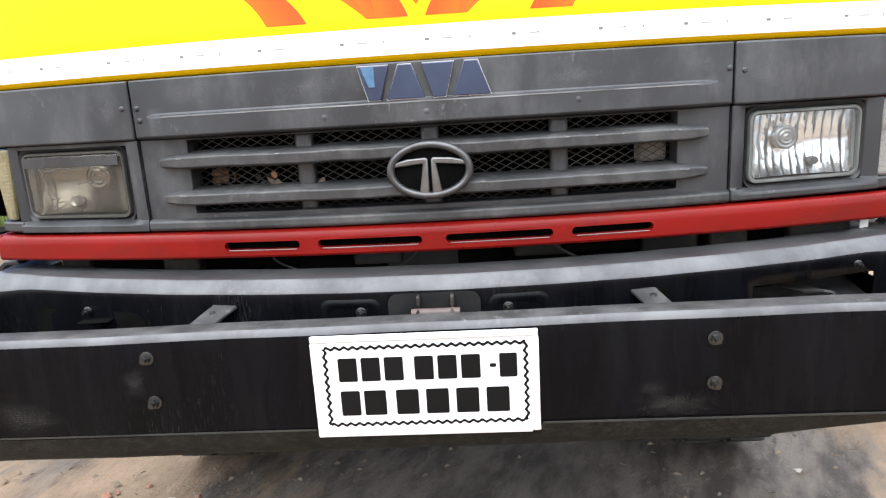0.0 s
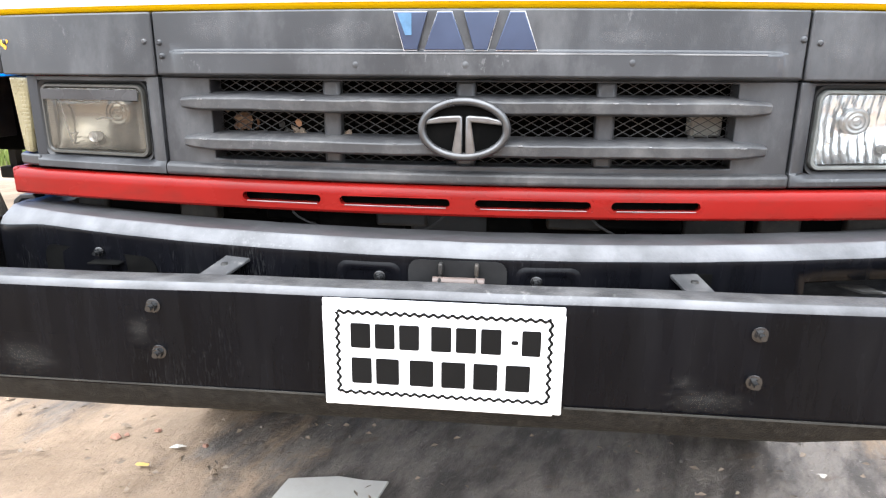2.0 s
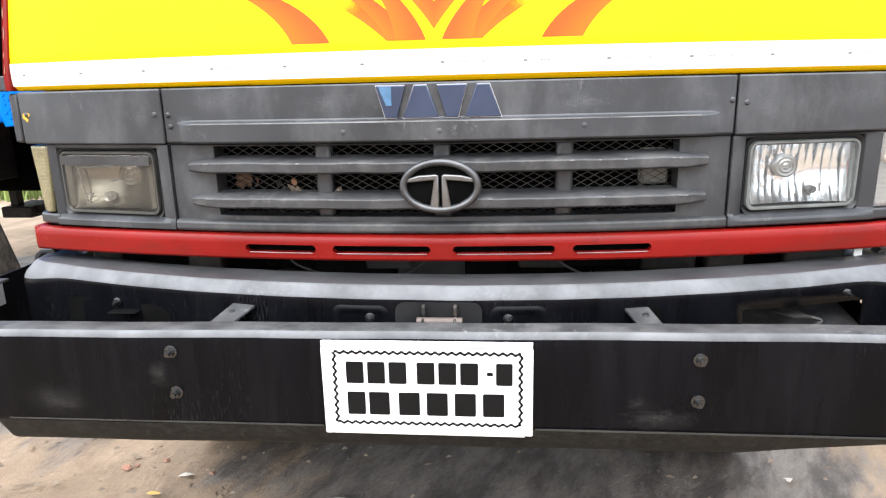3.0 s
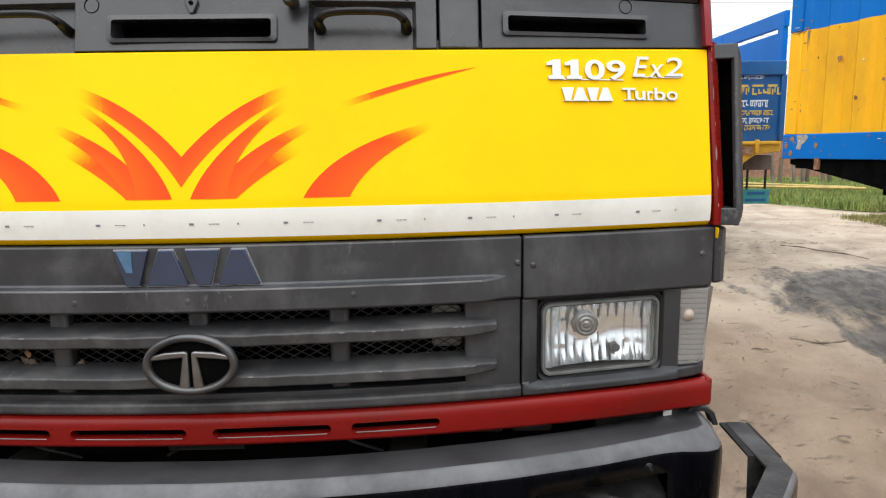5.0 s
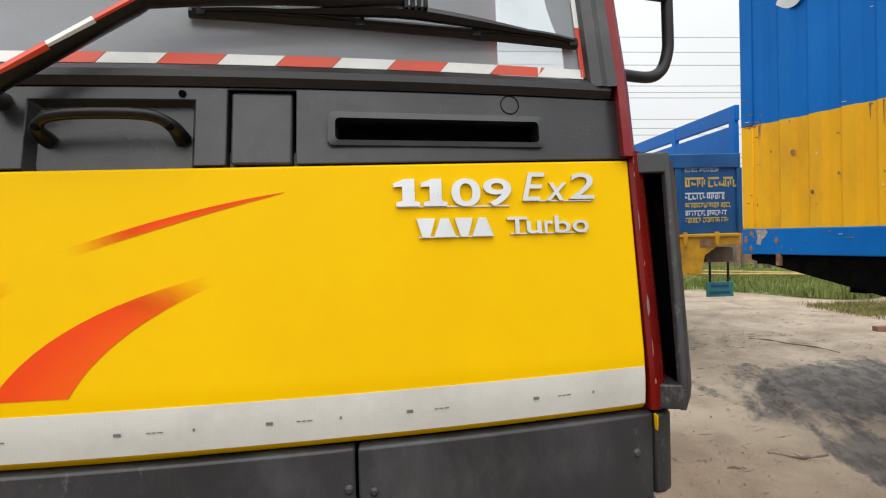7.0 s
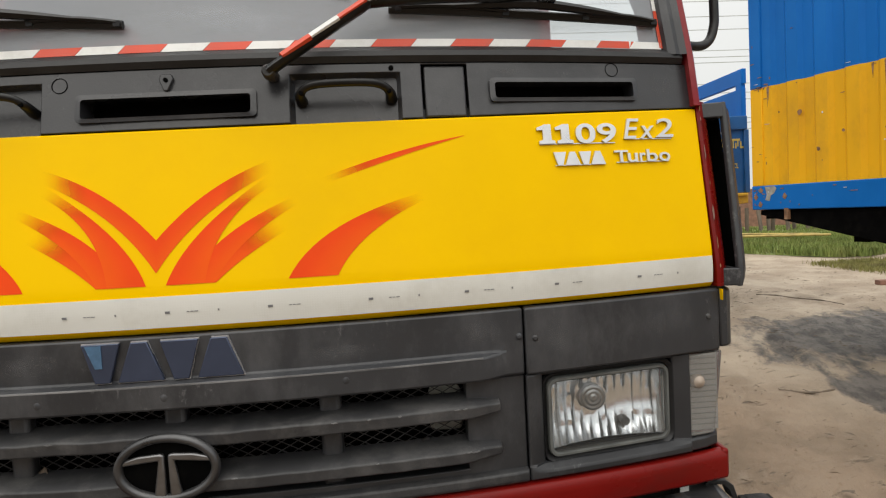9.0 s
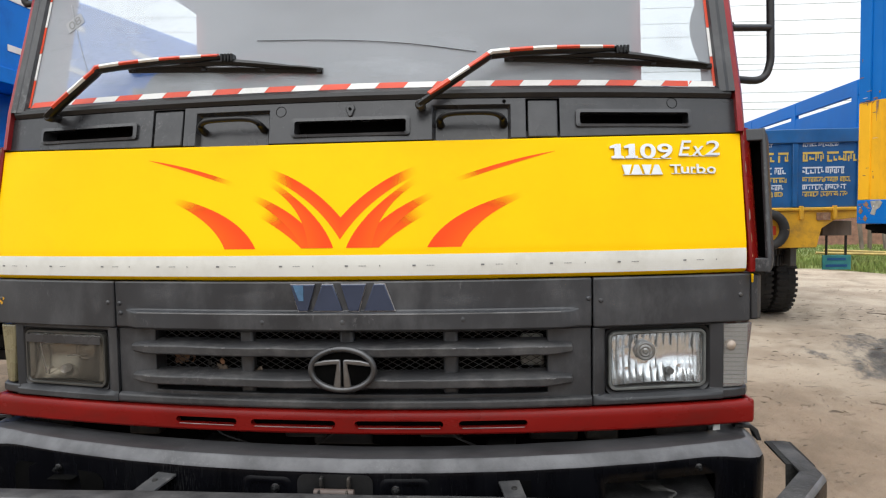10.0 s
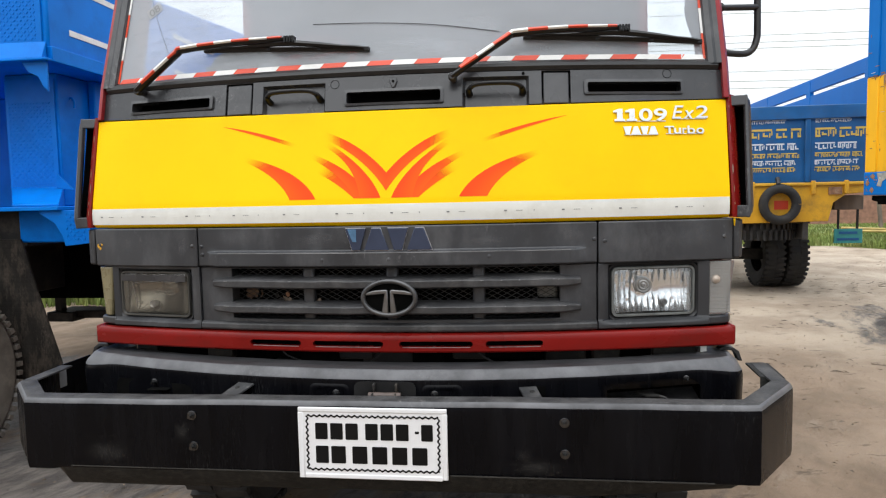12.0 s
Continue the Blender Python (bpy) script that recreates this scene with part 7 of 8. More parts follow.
def tipper():
    t = thing("tipper_truck", (-3.4, 3.2, 0), "bright blue steel tipper lorry with chequer-plate end, parked alongside", "truck")
    X, Y0, Y1, XL = -2.27, 1.5, 6.5, -4.6
    bm = prism(bmesh.new(), [(Y0, 2.33), (Y1, 2.33), (Y1, 3.30), (Y0, 2.86)], lambda u, v, d: (XL + d, u, v), X - XL)
    part("upper_body", bm, M_BLUE, t, bevel=0.015)
    part("upper_plate", boxes(((XL + 0.05, Y0 - 0.012, 2.36), (X - 0.03, Y0, 2.83))), M_BLUE_PLATE, t, "blue chequer plate", bevel=0.004)
    part("upper_ledge", boxes(((XL - 0.02, Y0, 2.275), (X + 0.02, Y1, 2.36)), ((XL - 0.02, Y0 - 0.06, 2.272), (X + 0.02, Y0, 2.286))), M_BLUE, t, bevel=0.004)
    part("lower_body", boxes(((-2.83, Y0 + 0.31, 1.442), (-2.47, Y1, 2.275)), ((XL, Y0 + 1.1, 1.442), (-2.83, Y1, 2.275))), M_BLUE, t, bevel=0.01)
    part("lower_plate", boxes(((-2.82, Y0 + 0.298, 1.50), (-2.485, Y0 + 0.31, 2.24))), M_BLUE_PLATE, t, "blue chequer plate")
    chequer(t, XL + 1.2, X - 0.05, 2.39, 2.81, Y0 - 0.0125)
    chequer(t, -2.805, -2.50, 1.575, 2.10, Y0 + 0.2975)
    # gusset brackets under both ledges
    for za, zb, yy in ((2.275, 2.10, Y0 - 0.02), (1.43, 1.25, Y0 - 0.04)):
        for x in (X - 0.165, X - 0.9, XL + 0.1)[1 if za < 2 else 0:]:
            bm = bmesh.new()
            prism(bm, [(x, za), (x + 0.16, za), (x + 0.16, zb), (x + 0.13, zb + 0.03), (x + 0.10, (za + zb) / 2), (x + 0.04, za - 0.06)], lambda u, v, d: (u, yy + d, v), 0.012)
            part("gusset", bm, M_BLUE_PLATE, t, bevel=0.003)
    part("lower_ledge", boxes(((XL - 0.02, Y0 - 0.08, 1.418), (X + 0.05, Y1, 1.442))), M_BLUE, t, bevel=0.004)
    part("ledge_gusset", prism(bmesh.new(), [(-2.47, 1.555), (-2.36, 1.545), (-2.465, 1.645)], lambda u, v, d: (u, 1.75 + d, v), 0.015), M_BLUE, t)
    bm = bmesh.new()
    prism(bm, [(-2.36, 1.400), (-2.27, 1.345), (-2.225, 1.270), (-2.209, 1.211), (-2.05, 1.226), (-2.05, 1.418), (-2.36, 1.418)], lambda u, v, d: (u, 1.45 + d, v), 0.025)
    part("skirt", bm, M_BLUE_PLATE, t, "blue chequer-plate gusset", bevel=0.003)
    chequer(t, -2.20, -2.055, 1.24, 1.41, 1.4495)
    part("skirt_panel", boxes(((-2.62, 1.60, 1.225), (-2.09, 1.64, 1.418))), M_BLUE, t, bevel=0.01)
    part("side_skirt", boxes(((-2.085, 1.475, 1.24), (-2.05, 5.6, 1.45))), M_BLUE, t, bevel=0.008)
    # block added to fill the dark space under the body
    part("fuel_tank", boxes(((-3.5, 2.4, 0.755), (-2.3, 4.2, 1.22))), M_DARK, t, "near-black block added for the dark under the body", bevel=0.05)
    bm = bmesh.new()
    prism(bm, [(Y0 - 0.055, 2.286), (Y0 - 0.014, 2.286), (Y0 - 0.014, 2.385)], lambda u, v, d: (XL + d, u, v), X - 0.005 - XL)
    part("upper_slope", bm, M_BLUE, t, bevel=0.003)
    # splayed gusset plate that closes the corner above the lower ledge
    bm = bmesh.new()
    top = [(-2.51, 1.43, 1.456), (-2.22, 1.43, 1.456), (-2.46, 1.80, 1.565), (-2.82, 1.80, 1.565)]
    v = [bm.verts.new((x, y, 1.443)) for x, y, z in top] + [bm.verts.new(p) for p in top]
    for f in ((3, 2, 1, 0), (4, 5, 6, 7), (0, 1, 5, 4), (1, 2, 6, 5), (2, 3, 7, 6), (3, 0, 4, 7)):
        bm.faces.new([v[i] for i in f])
    part("lower_slope", bm, M_BLUE, t, bevel=0.003)
    bm = tube(bmesh.new(), curve_points([(-2.482, 1.92, 2.07), (-2.479, 1.92, 2.12), (-2.457, 1.92, 2.137), (-2.440, 1.92, 2.11), (-2.440, 1.92, 2.07)], 5), 0.008, 8)
    part("rope_hook", bm, M_BLUE, t, "small blue welded rope hook", smooth=60)
    for k in range(6):
        y = Y0 + 0.60 + 0.9 * k
        part("side_rib", boxes(((-2.47, y, 1.442), (-2.42, y + 0.12, 2.275))), M_BLUE, t, bevel=0.01)
    for z in (2.46, 2.74):
        for k in range(3):
            part("reflective_strip", boxes(((X + 0.001, Y0 + 0.18 + 1.2 * k, z), (X + 0.004, Y0 + 0.85 + 1.2 * k, z + 0.035))), M_TAPEW, t)
    part("chassis", boxes(((-3.9, 0.55, 0.85), (-2.95, Y1 + 1.0, 1.30))), M_STEEL, t, bevel=0.01)
    part("underframe", boxes(((XL + 0.2, Y0 + 0.16, 1.20), (-2.62, Y1, 1.418))), M_STEEL, t)
    # caked mud flap
    bm = bmesh.new()
    prism(bm, [(-2.92, 1.25), (-2.59, 1.25), (-2.565, 1.193), (-2.535, 1.062), (-2.50, 0.93), (-2.375, 0.508), (-2.36, 0.43), (-2.55, 0.38), (-2.92, 0.41)], lambda u, v, d: (u, Y0 + 0.06 + d, v), 0.02)
    part("mud_flap", bm, M_FLAP, t, "black rubber mud flap caked in dry mud", bevel=0.004)
    for x in (-2.74, -4.13):
        for y in (1.02, 5.6):
            wheel(t, (x, y, 0.50), 0.50, 0.28, 1 if x > -3 else -1, lugs=58, tyre_mat=M_DUSTTYRE)
    part("axle", boxes(((-4.1, 0.95, 0.44), (-2.8, 1.09, 0.56))), M_STEEL, t)
    part("axle", boxes(((-4.1, 5.53, 0.44), (-2.8, 5.67, 0.56))), M_STEEL, t)
    part("side_step", boxes(((-3.24, 2.55, 0.555), (-3.02, 2.85, 0.63)), ((-3.04, 2.60, 0.575), (-2.80, 2.80, 0.635))), M_STEEL, t, bevel=0.01)
    part("step_stay", boxes(((-3.2, 2.6, 0.625), (-3.15, 2.66, 0.82))), M_STEEL, t)


tipper()


# ---- the open lorry seen from behind ----
def open_lorry():
    t = thing("open_truck", (3.85, 9.5, 0), "open-bodied blue and yellow lorry seen from behind", "truck")
    Y, xl, xr, z0, z1 = 7.3, 2.62, 5.06, 1.565, 2.50
    gate = part("tailgate", boxes(((xl, Y, z0), (xr, Y + 0.05, z1))), M_TGATE, t, "faded blue tailgate with painted writing", bevel=0.006)
    part("top_rail", boxes(((xl - 0.02, Y - 0.04, z1 - 0.09), (xr + 0.02, Y + 0.08, z1 + 0.09))), M_TGATE, gate, bevel=0.01)
    w = (xr - xl) / 3
    for k in range(4):
        x = xl + w * k
        part("tailgate_post", boxes(((x - 0.025, Y - 0.03, z0), (x + 0.045, Y, z1 - 0.09))), M_TGATE, gate, bevel=0.01)
    rows = ((2.385, 0.055, M_SIGNW, 0.72), (2.225, 0.14, M_SIGNY, 0.97), (2.05, 0.095, M_SIGNW, 0.86), (1.93, 0.070, M_SIGNY, 0.90), (1.83, 0.075, M_SIGNW, 0.84), (1.74, 0.070, M_SIGNY, 0.84))
    rnd = random.Random(2)
    for k in range(3):
        for z, h, m, fill in rows:
            x = xl + w * k + 0.11
            end = x + (w - 0.16) * fill
            while x < end - 0.04:
                # one word: uneven blocks hung from a head line
                stop = min(end, x + rnd.uniform(0.12, 0.26))
                bm = boxes(((x, Y - 0.006, z + h * 0.28), (stop, Y - 0.001, z + h * 0.48)))
                while x < stop:
                    ln = rnd.uniform(0.28, 0.5) * h
                    lo = z - h * rnd.uniform(0.25, 0.5)
                    hi = z + h * rnd.uniform(0.05, 0.3)
                    box(bm, (x, Y - 0.0055, lo), (x + ln * 0.35, Y - 0.001, hi))
                    if rnd.random() < 0.5:
                        box(bm, (x + ln * 0.6, Y - 0.0052, lo + h * 0.2), (x + ln * 0.9, Y - 0.001, z + h * 0.3))
                    if rnd.random() < 0.6:
                        box(bm, (x, Y - 0.005, lo), (x + ln, Y - 0.001, lo + h * 0.18))
                    x += ln + h * 0.12
                part("writing_bar", bm, m, gate, smooth=0)
                x = stop + h * 0.4
    # rear cross-beam that steps up at its end
    bm = bmesh.new()
    prism(bm, [(xl, z0), (xr + 0.02, z0), (xr + 0.02, z0 - 0.14), (xr - 0.30, z0 - 0.17), (xr - 0.46, z0 - 0.28), (xr - 0.52, z0 - 0.53), (xl + 0.4, z0 - 0.55), (xl, z0 - 0.4)], lambda u, v, d: (u, Y - 0.02 + d, v), 0.16)
    beam = part("cross_beam", bm, M_BEAM, t, "worn yellow rear cross-beam", bevel=0.01)
    part("beam_lip", boxes(((xl, Y - 0.05, z0 - 0.045), (xr, Y - 0.015, z0 - 0.005))), M_BEAM, beam, bevel=0.01)
    for x in (xl + 0.5, 3.55, 4.33, 4.75):
        part("hinge", boxes(((x - 0.025, Y - 0.06, z0 - 0.16), (x + 0.025, Y - 0.018, z0 + 0.02))), M_BEAM, beam, bevel=0.008)
    part("reflector", boxes(((4.53, Y - 0.035, z0 - 0.17), (4.70, Y - 0.02, z0 - 0.07))), M_RUST, beam)
    part("painted_mark", boxes(((3.84, Y - 0.026, z0 - 0.36), (4.02, Y - 0.02, z0 - 0.24))), M_TAPER, beam)
    # old tyre hung as a fender
    bm = bmesh.new()
    c = Vector((3.885, Y - 0.10, 1.275))
    ring = [c + 0.212 * Vector((math.cos(a), 0, math.sin(a))) for a in (2 * math.pi * k / 32 for k in range(33))]
    tube(bm, ring, 0.062, 12, caps=False, flat=1.0)
    part("fender_tyre", bm, M_TYRE, t, "old black tyre hung on the beam as a fender", smooth=60)
    bm = bmesh.new()
    tube(bm, [c + Vector((-0.02, 0, 0.27)), c + Vector((-0.02, 0.05, 0.36))], 0.03, 8)
    part("fender_strap", bm, M_RUBBER, t)
    # spare wheel slung flat under the tail
    bm = bmesh.new()
    lathe(bm, [(-0.13, 0.25), (-0.15, 0.4), (-0.14, 0.52), (0, 0.56), (0.14, 0.52), (0.15, 0.4), (0.13, 0.25)], (3.75, Y + 0.62, 0.92), "z", 40)
    part("spare_tyre", bm, M_TYRE, t, "spare tyre slung flat beneath the tail")
    bm = bmesh.new()
    for k in range(44):
        m = Matrix.Translation((3.75, Y + 0.62, 0.92)) @ Matrix.Rotation(2 * math.pi * k / 44, 4, "Z")
        box(bm, (0.53, -0.025, -0.14), (0.585, 0.012, -0.01), m)
        box(bm, (0.53, 0.012, 0.01), (0.585, 0.05, 0.14), m)
    part("spare_tread", bm, M_TYRE, t, smooth=0)
    part("tail_bracket", boxes(((4.28, Y + 0.15, 0.78), (4.36, Y + 0.5, 1.12))), M_GREYSTEEL, t, bevel=0.01)
    for x in (4.17, 4.50, 2.78, 3.12):
        wheel(t, (x, 8.55, 0.50), 0.50, 0.28, 1)
        if x in (4.50, 2.78):
            wheel(t, (x, 13.6, 0.50), 0.50, 0.28, 1)
    part("axle", boxes(((2.9, 8.45, 0.42), (4.4, 8.65, 0.58))), M_STEEL, t)
    part("chassis", boxes(((3.3, Y + 0.2, 1.0), (4.4, 14.2, 1.35))), M_STEEL, t)
    part("bed_floor", boxes(((xl, Y, z0 - 0.14), (xr, 13.0, z0))), M_STEEL, t)
    # high side boards with a gap below the top rail
    for x in (xl - 0.04, xr - 0.02):
        side = part("side_board", boxes(((x, Y, z0), (x + 0.05, 13.0, 2.96))), M_CBLUE, t, "blue steel side board", bevel=0.006)
        part("side_top_rail", boxes(((x, Y, 3.02), (x + 0.06, 13.0, 3.22))), M_CBLUE, side, bevel=0.006)
        for k in range(4):
            y = Y + 0.02 + 1.8 * k
            part("side_post", boxes(((x - 0.006, y, z0), (x + 0.056, y + 0.14, 3.2))), M_CBLUE, side, bevel=0.004)
    part("headboard", boxes(((xl, 13.0, z0), (xr, 13.06, 2.2))), M_BLUE, t)
    part("cab", boxes(((2.75, 13.2, 0.9), (4.95, 14.9, 2.3))), M_BLUE, t, bevel=0.1)
    # hanging number plate with plain bars
    pl = part("number_plate", boxes(((4.74, Y + 0.25, 0.715), (5.11, Y + 0.27, 0.915))), M_TEAL, t, "teal number plate hanging from two stays", bevel=0.004)
    for z, a, b2 in ((0.86, 4.80, 5.04), (0.77, 4.78, 5.06)):
        part("plate_bar", boxes(((a, Y + 0.243, z - 0.017), (b2, Y + 0.249, z + 0.017))), M_TGATE, pl)
    for x in (4.78, 5.03):
        part("plate_stay", boxes(((x, Y + 0.25, 0.915), (x + 0.025, Y + 0.27, 1.18))), M_STEEL, pl)
    # brown wooden box above the hanging plate
    part("lamp_bar", boxes(((4.72, Y + 0.22, 1.18), (5.10, Y + 0.40, 1.38))), M_WOOD, t, bevel=0.01)


open_lorry()


# ---- container on its trailer ----
def container():
    ang = radians(17)
    corner = Vector((3.75, 4.79, 0))
    u = Vector((math.sin(ang), -math.cos(ang), 0))
    inw = Vector((math.cos(ang), math.sin(ang), 0))
    P = lambda a, d, z: corner + u * a + inw * d + Vector((0, 0, z))
    L, W, z0, z1, DEEP = 6.1, 2.44, 1.39, 4.02, 0.030
    t = thing("shipping_container", P(L / 2, W / 2, z0), "blue and yellow corrugated steel shipping container, chipped and rusty", "container")

    def blk(a0, a1, d0, d1, za, zb):
        bm = bmesh.new()
        v = [bm.verts.new(P(a, d, z)) for a in (a0, a1) for d in (d0, d1) for z in (za, zb)]
        for f in ((0, 1, 3, 2), (4, 6, 7, 5), (0, 4, 5, 1), (2, 3, 7, 6), (0, 2, 6, 4), (1, 5, 7, 3)):
            bm.faces.new([v[i] for i in f])
        return bm

    def wall(d, sgn):
        bm = bmesh.new()
        prof = []
        a = 0.12
        while a < L - 0.1:
            prof += [(a, 0.0), (a + 0.11, 0.0), (a + 0.15, DEEP), (a + 0.24, DEEP)]
            a += 0.28
        zs = [1.60, 2.515, 3.85]
        rows = [[bm.verts.new(P(p, d + sgn * q, z + (0.012 * noise.noise(Vector((p * 2, 0, z))) if z == 2.515 else 0))) for p, q in prof] for z in zs]
        for j in range(2):
            for i in range(len(prof) - 1):
                f = bm.faces.new((rows[j][i], rows[j][i + 1], rows[j + 1][i + 1], rows[j + 1][i]))
                f.material_index = j
        return part("corrugated_wall", bm, [M_CYELLOW, M_CBLUE], t, "corrugated steel wall, yellow below and blue above", smooth=5)

    wall(0.012, 1)
    wall(W - 0.012, -1)
    for a0, a1 in ((0.0, 0.13), (L - 0.13, L)):
        for d0, d1 in ((0.0, 0.13), (W - 0.13, W)):
            bm = blk(a0, a1, d0, d1, 1.61, 2.515)
            part("corner_post", bm, M_CYELLOW, t, bevel=0.008)
            part("corner_post", blk(a0 - 0.001, a1 + 0.001, d0 - 0.001, d1 + 0.001, 2.515, z1), M_CBLUE, t, bevel=0.008)
    for d0, d1 in ((-0.004, 0.10), (W - 0.10, W + 0.004)):
        part("bottom_rail", blk(-0.004, L, d0, d1, z0, 1.612), M_CBLUE, t, "blue bottom rail with scraped paint", bevel=0.008)
        part("top_rail", blk(-0.002, L, d0, d1, 3.85, z1), M_CBLUE, t, bevel=0.008)
    part("end_wall", blk(0.02, 0.05, 0.1, W - 0.1, z0, 3.9), M_CBLUE, t)
    part("end_wall", blk(L - 0.05, L - 0.02, 0.1, W - 0.1, z0, 3.9), M_CBLUE, t)
    part("container_floor", blk(0.02, L - 0.02, 0.05, W - 0.05, z0 + 0.01, z0 + 0.15), M_STEEL, t)
    part("container_roof", blk(0.0, L, 0.0, W, z1 - 0.06, z1 - 0.02), M_CBLUE, t)
    # broad painted lettering, reduced to plain strokes
    def ribbon(points, width, material):
        line = [Vector((p.x, p.y)) for p in curve_points([(a, z, 0) for a, z in points], 5)]
        left, right = [], []
        for i, p in enumerate(line):
            d = (line[min(i + 1, len(line) - 1)] - line[max(i - 1, 0)]).normalized()
            w = width / 2 * (0.82 + 0.18 * math.sin(3.1 * i / len(line)))
            left.append(p + Vector((-d.y, d.x)) * w)
            right.append(p - Vector((-d.y, d.x)) * w)
        bm = bmesh.new()
        rows = [[bm.verts.new(P(q.x, 0.0095, q.y)), bm.verts.new(P(r.x, 0.0095, r.y)), bm.verts.new(P(r.x, 0.0115, r.y)), bm.verts.new(P(q.x, 0.0115, q.y))] for q, r in zip(left, right)]
        for e, f in zip(rows, rows[1:]):
            for i in range(4):
                bm.faces.new((e[i], e[(i + 1) % 4], f[(i + 1) % 4], f[i]))
        bm.faces.new(rows[0])
        bm.faces.new(rows[-1][::-1])
        part("painted_stroke", bm, material, t, "broad brush stroke of sign paint", smooth=0)

    for points, width, material in (([(0.40, 3.51), (0.50, 3.455), (0.585, 3.47), (0.61, 3.58)], 0.085, M_SIGNW), ([(0.61, 3.58), (0.61, 3.68), (0.55, 3.76), (0.40, 3.79)], 0.10, M_SIGNY), ([(0.705, 3.43), (0.70, 3.58), (0.695, 3.68)], 0.085, M_SIGNW),
                                    ([(0.695, 3.68), (0.69, 3.80), (0.69, 3.95)], 0.085, M_SIGNY), ([(0.79, 3.72), (0.80, 3.63), (0.88, 3.575), (0.97, 3.62), (1.00, 3.75), (1.00, 3.92)], 0.09, M_SIGNW), ([(1.085, 3.45), (1.075, 3.65), (1.07, 3.92)], 0.08, M_SIGNW),
                                    ([(1.15, 3.64), (1.17, 3.53), (1.25, 3.45), (1.33, 3.50), (1.38, 3.60), (1.46, 3.58), (1.52, 3.44)], 0.09, M_SIGNW), ([(1.53, 3.44), (1.52, 3.65), (1.52, 3.90)], 0.08, M_SIGNW), ([(1.68, 3.62), (1.72, 3.46), (1.86, 3.44), (1.94, 3.60), (1.95, 3.86)], 0.09, M_SIGNW)):
        ribbon(points, width, material)
    # rust patches and scrapes where paint came away
    rnd = random.Random(8)
    for k in range(80):
        a, z = rnd.choice([rnd.uniform(0.02, 2.2), rnd.uniform(0.01, 0.2)]), rnd.choice([rnd.uniform(1.63, 3.2), rnd.uniform(2.47, 2.56), rnd.uniform(1.4, 1.6)])
        w, h = rnd.choice([(rnd.uniform(0.02, 0.09), rnd.uniform(0.004, 0.012)), (rnd.uniform(0.008, 0.02), rnd.uniform(0.01, 0.04))])
        ph = (a - 0.12) % 0.28
        d = 0.012 + (DEEP if 0.15 <= ph <= 0.24 else 0.0) if 1.61 < z and a > 0.13 else -0.004
        if 1.61 < z and a > 0.13 and (0.10 < ph < 0.155 or ph > 0.235):
            continue
        if 1.61 < z and a <= 0.13:
            d = -0.001
        n = 9
        bm = bmesh.new()
        out2 = [(a + w / 2 * math.cos(2 * math.pi * i / n) * rnd.uniform(0.5, 1), z + h / 2 * math.sin(2 * math.pi * i / n) * rnd.uniform(0.5, 1)) for i in range(n)]
        prism(bm, out2, lambda p, q, dd: P(p, d - 0.001 - dd, q), 0.002)
        part("rust_chip", bm, M_RUST if rnd.random() < 0.9 else M_SIGNW, t, smooth=0)
    # rust runs below the colour seam
    for k in range(16):
        a = rnd.uniform(0.14, 2.2)
        ph = (a - 0.12) % 0.28
        if 0.10 < ph < 0.155 or ph > 0.235:
            continue
        d = 0.012 + (DEEP if 0.15 <= ph else 0.0)
        w, ln, z = rnd.uniform(0.006, 0.014), rnd.uniform(0.05, 0.22), 2.505
        bm = prism(bmesh.new(), [(a - w, z), (a + w, z + 0.01), (a + w * 0.4, z - ln * 0.5), (a + w * 0.1, z - ln), (a - w * 0.3, z - ln * 0.6)], lambda p, q, dd: P(p, d - 0.001 - dd, q), 0.002)
        part("rust_run", bm, M_RUST, t, smooth=0)
    for a, z, s in ((0.52, 2.23, 0.026), (0.93, 2.02, 0.016), (1.32, 2.10, 0.018), (0.70, 1.90, 0.02)):
        ph = (a - 0.12) % 0.28
        d = 0.012 + (DEEP if 0.15 <= ph <= 0.24 else 0.0)
        bm = prism(bmesh.new(), [(a + s * rnd.uniform(0.6, 1.1) * math.cos(q), z + s * rnd.uniform(0.5, 1.2) * math.sin(q)) for q in (2 * math.pi * i / 10 for i in range(10))], lambda p, q, dd: P(p, d - 0.001 - dd, q), 0.002)
        part("rust_spot", bm, M_RUST, t, smooth=0)
    bm = bmesh.new()
    prism(bm, [(0.15, 1.60), (0.17, 1.53), (0.15, 1.48), (0.20, 1.47), (0.215, 1.52), (0.25, 1.54), (0.28, 1.585), (0.25, 1.605)], lambda p, q, dd: P(p, -0.005 - dd, q), 0.0015)
    part("rust_chip", bm, M_PALE, t, "bare pale patch where the paint came away", smooth=0)
    for a0, za in ((0.02, 1.50), (0.08, 1.56), (0.34, 1.50), (0.07, 1.43)):
        bm = prism(bmesh.new(), [(a0, za), (a0 + 0.03, za - 0.02), (a0 + 0.05, za + 0.01), (a0 + 0.025, za + 0.04), (a0 + 0.01, za + 0.025)], lambda p, q, dd: P(p, -0.005 - dd, q), 0.0015)
        part("rust_chip", bm, M_RUST, t, smooth=0)
    part("hanging_tab", blk(0.36, 0.40, -0.01, 0.02, 1.30, 1.40), M_RUST, t)
    # trailer under it
    tr = thing("trailer", P(L / 2, W / 2, 0), "black steel semi-trailer frame carrying the container", "trailer")
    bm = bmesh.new()
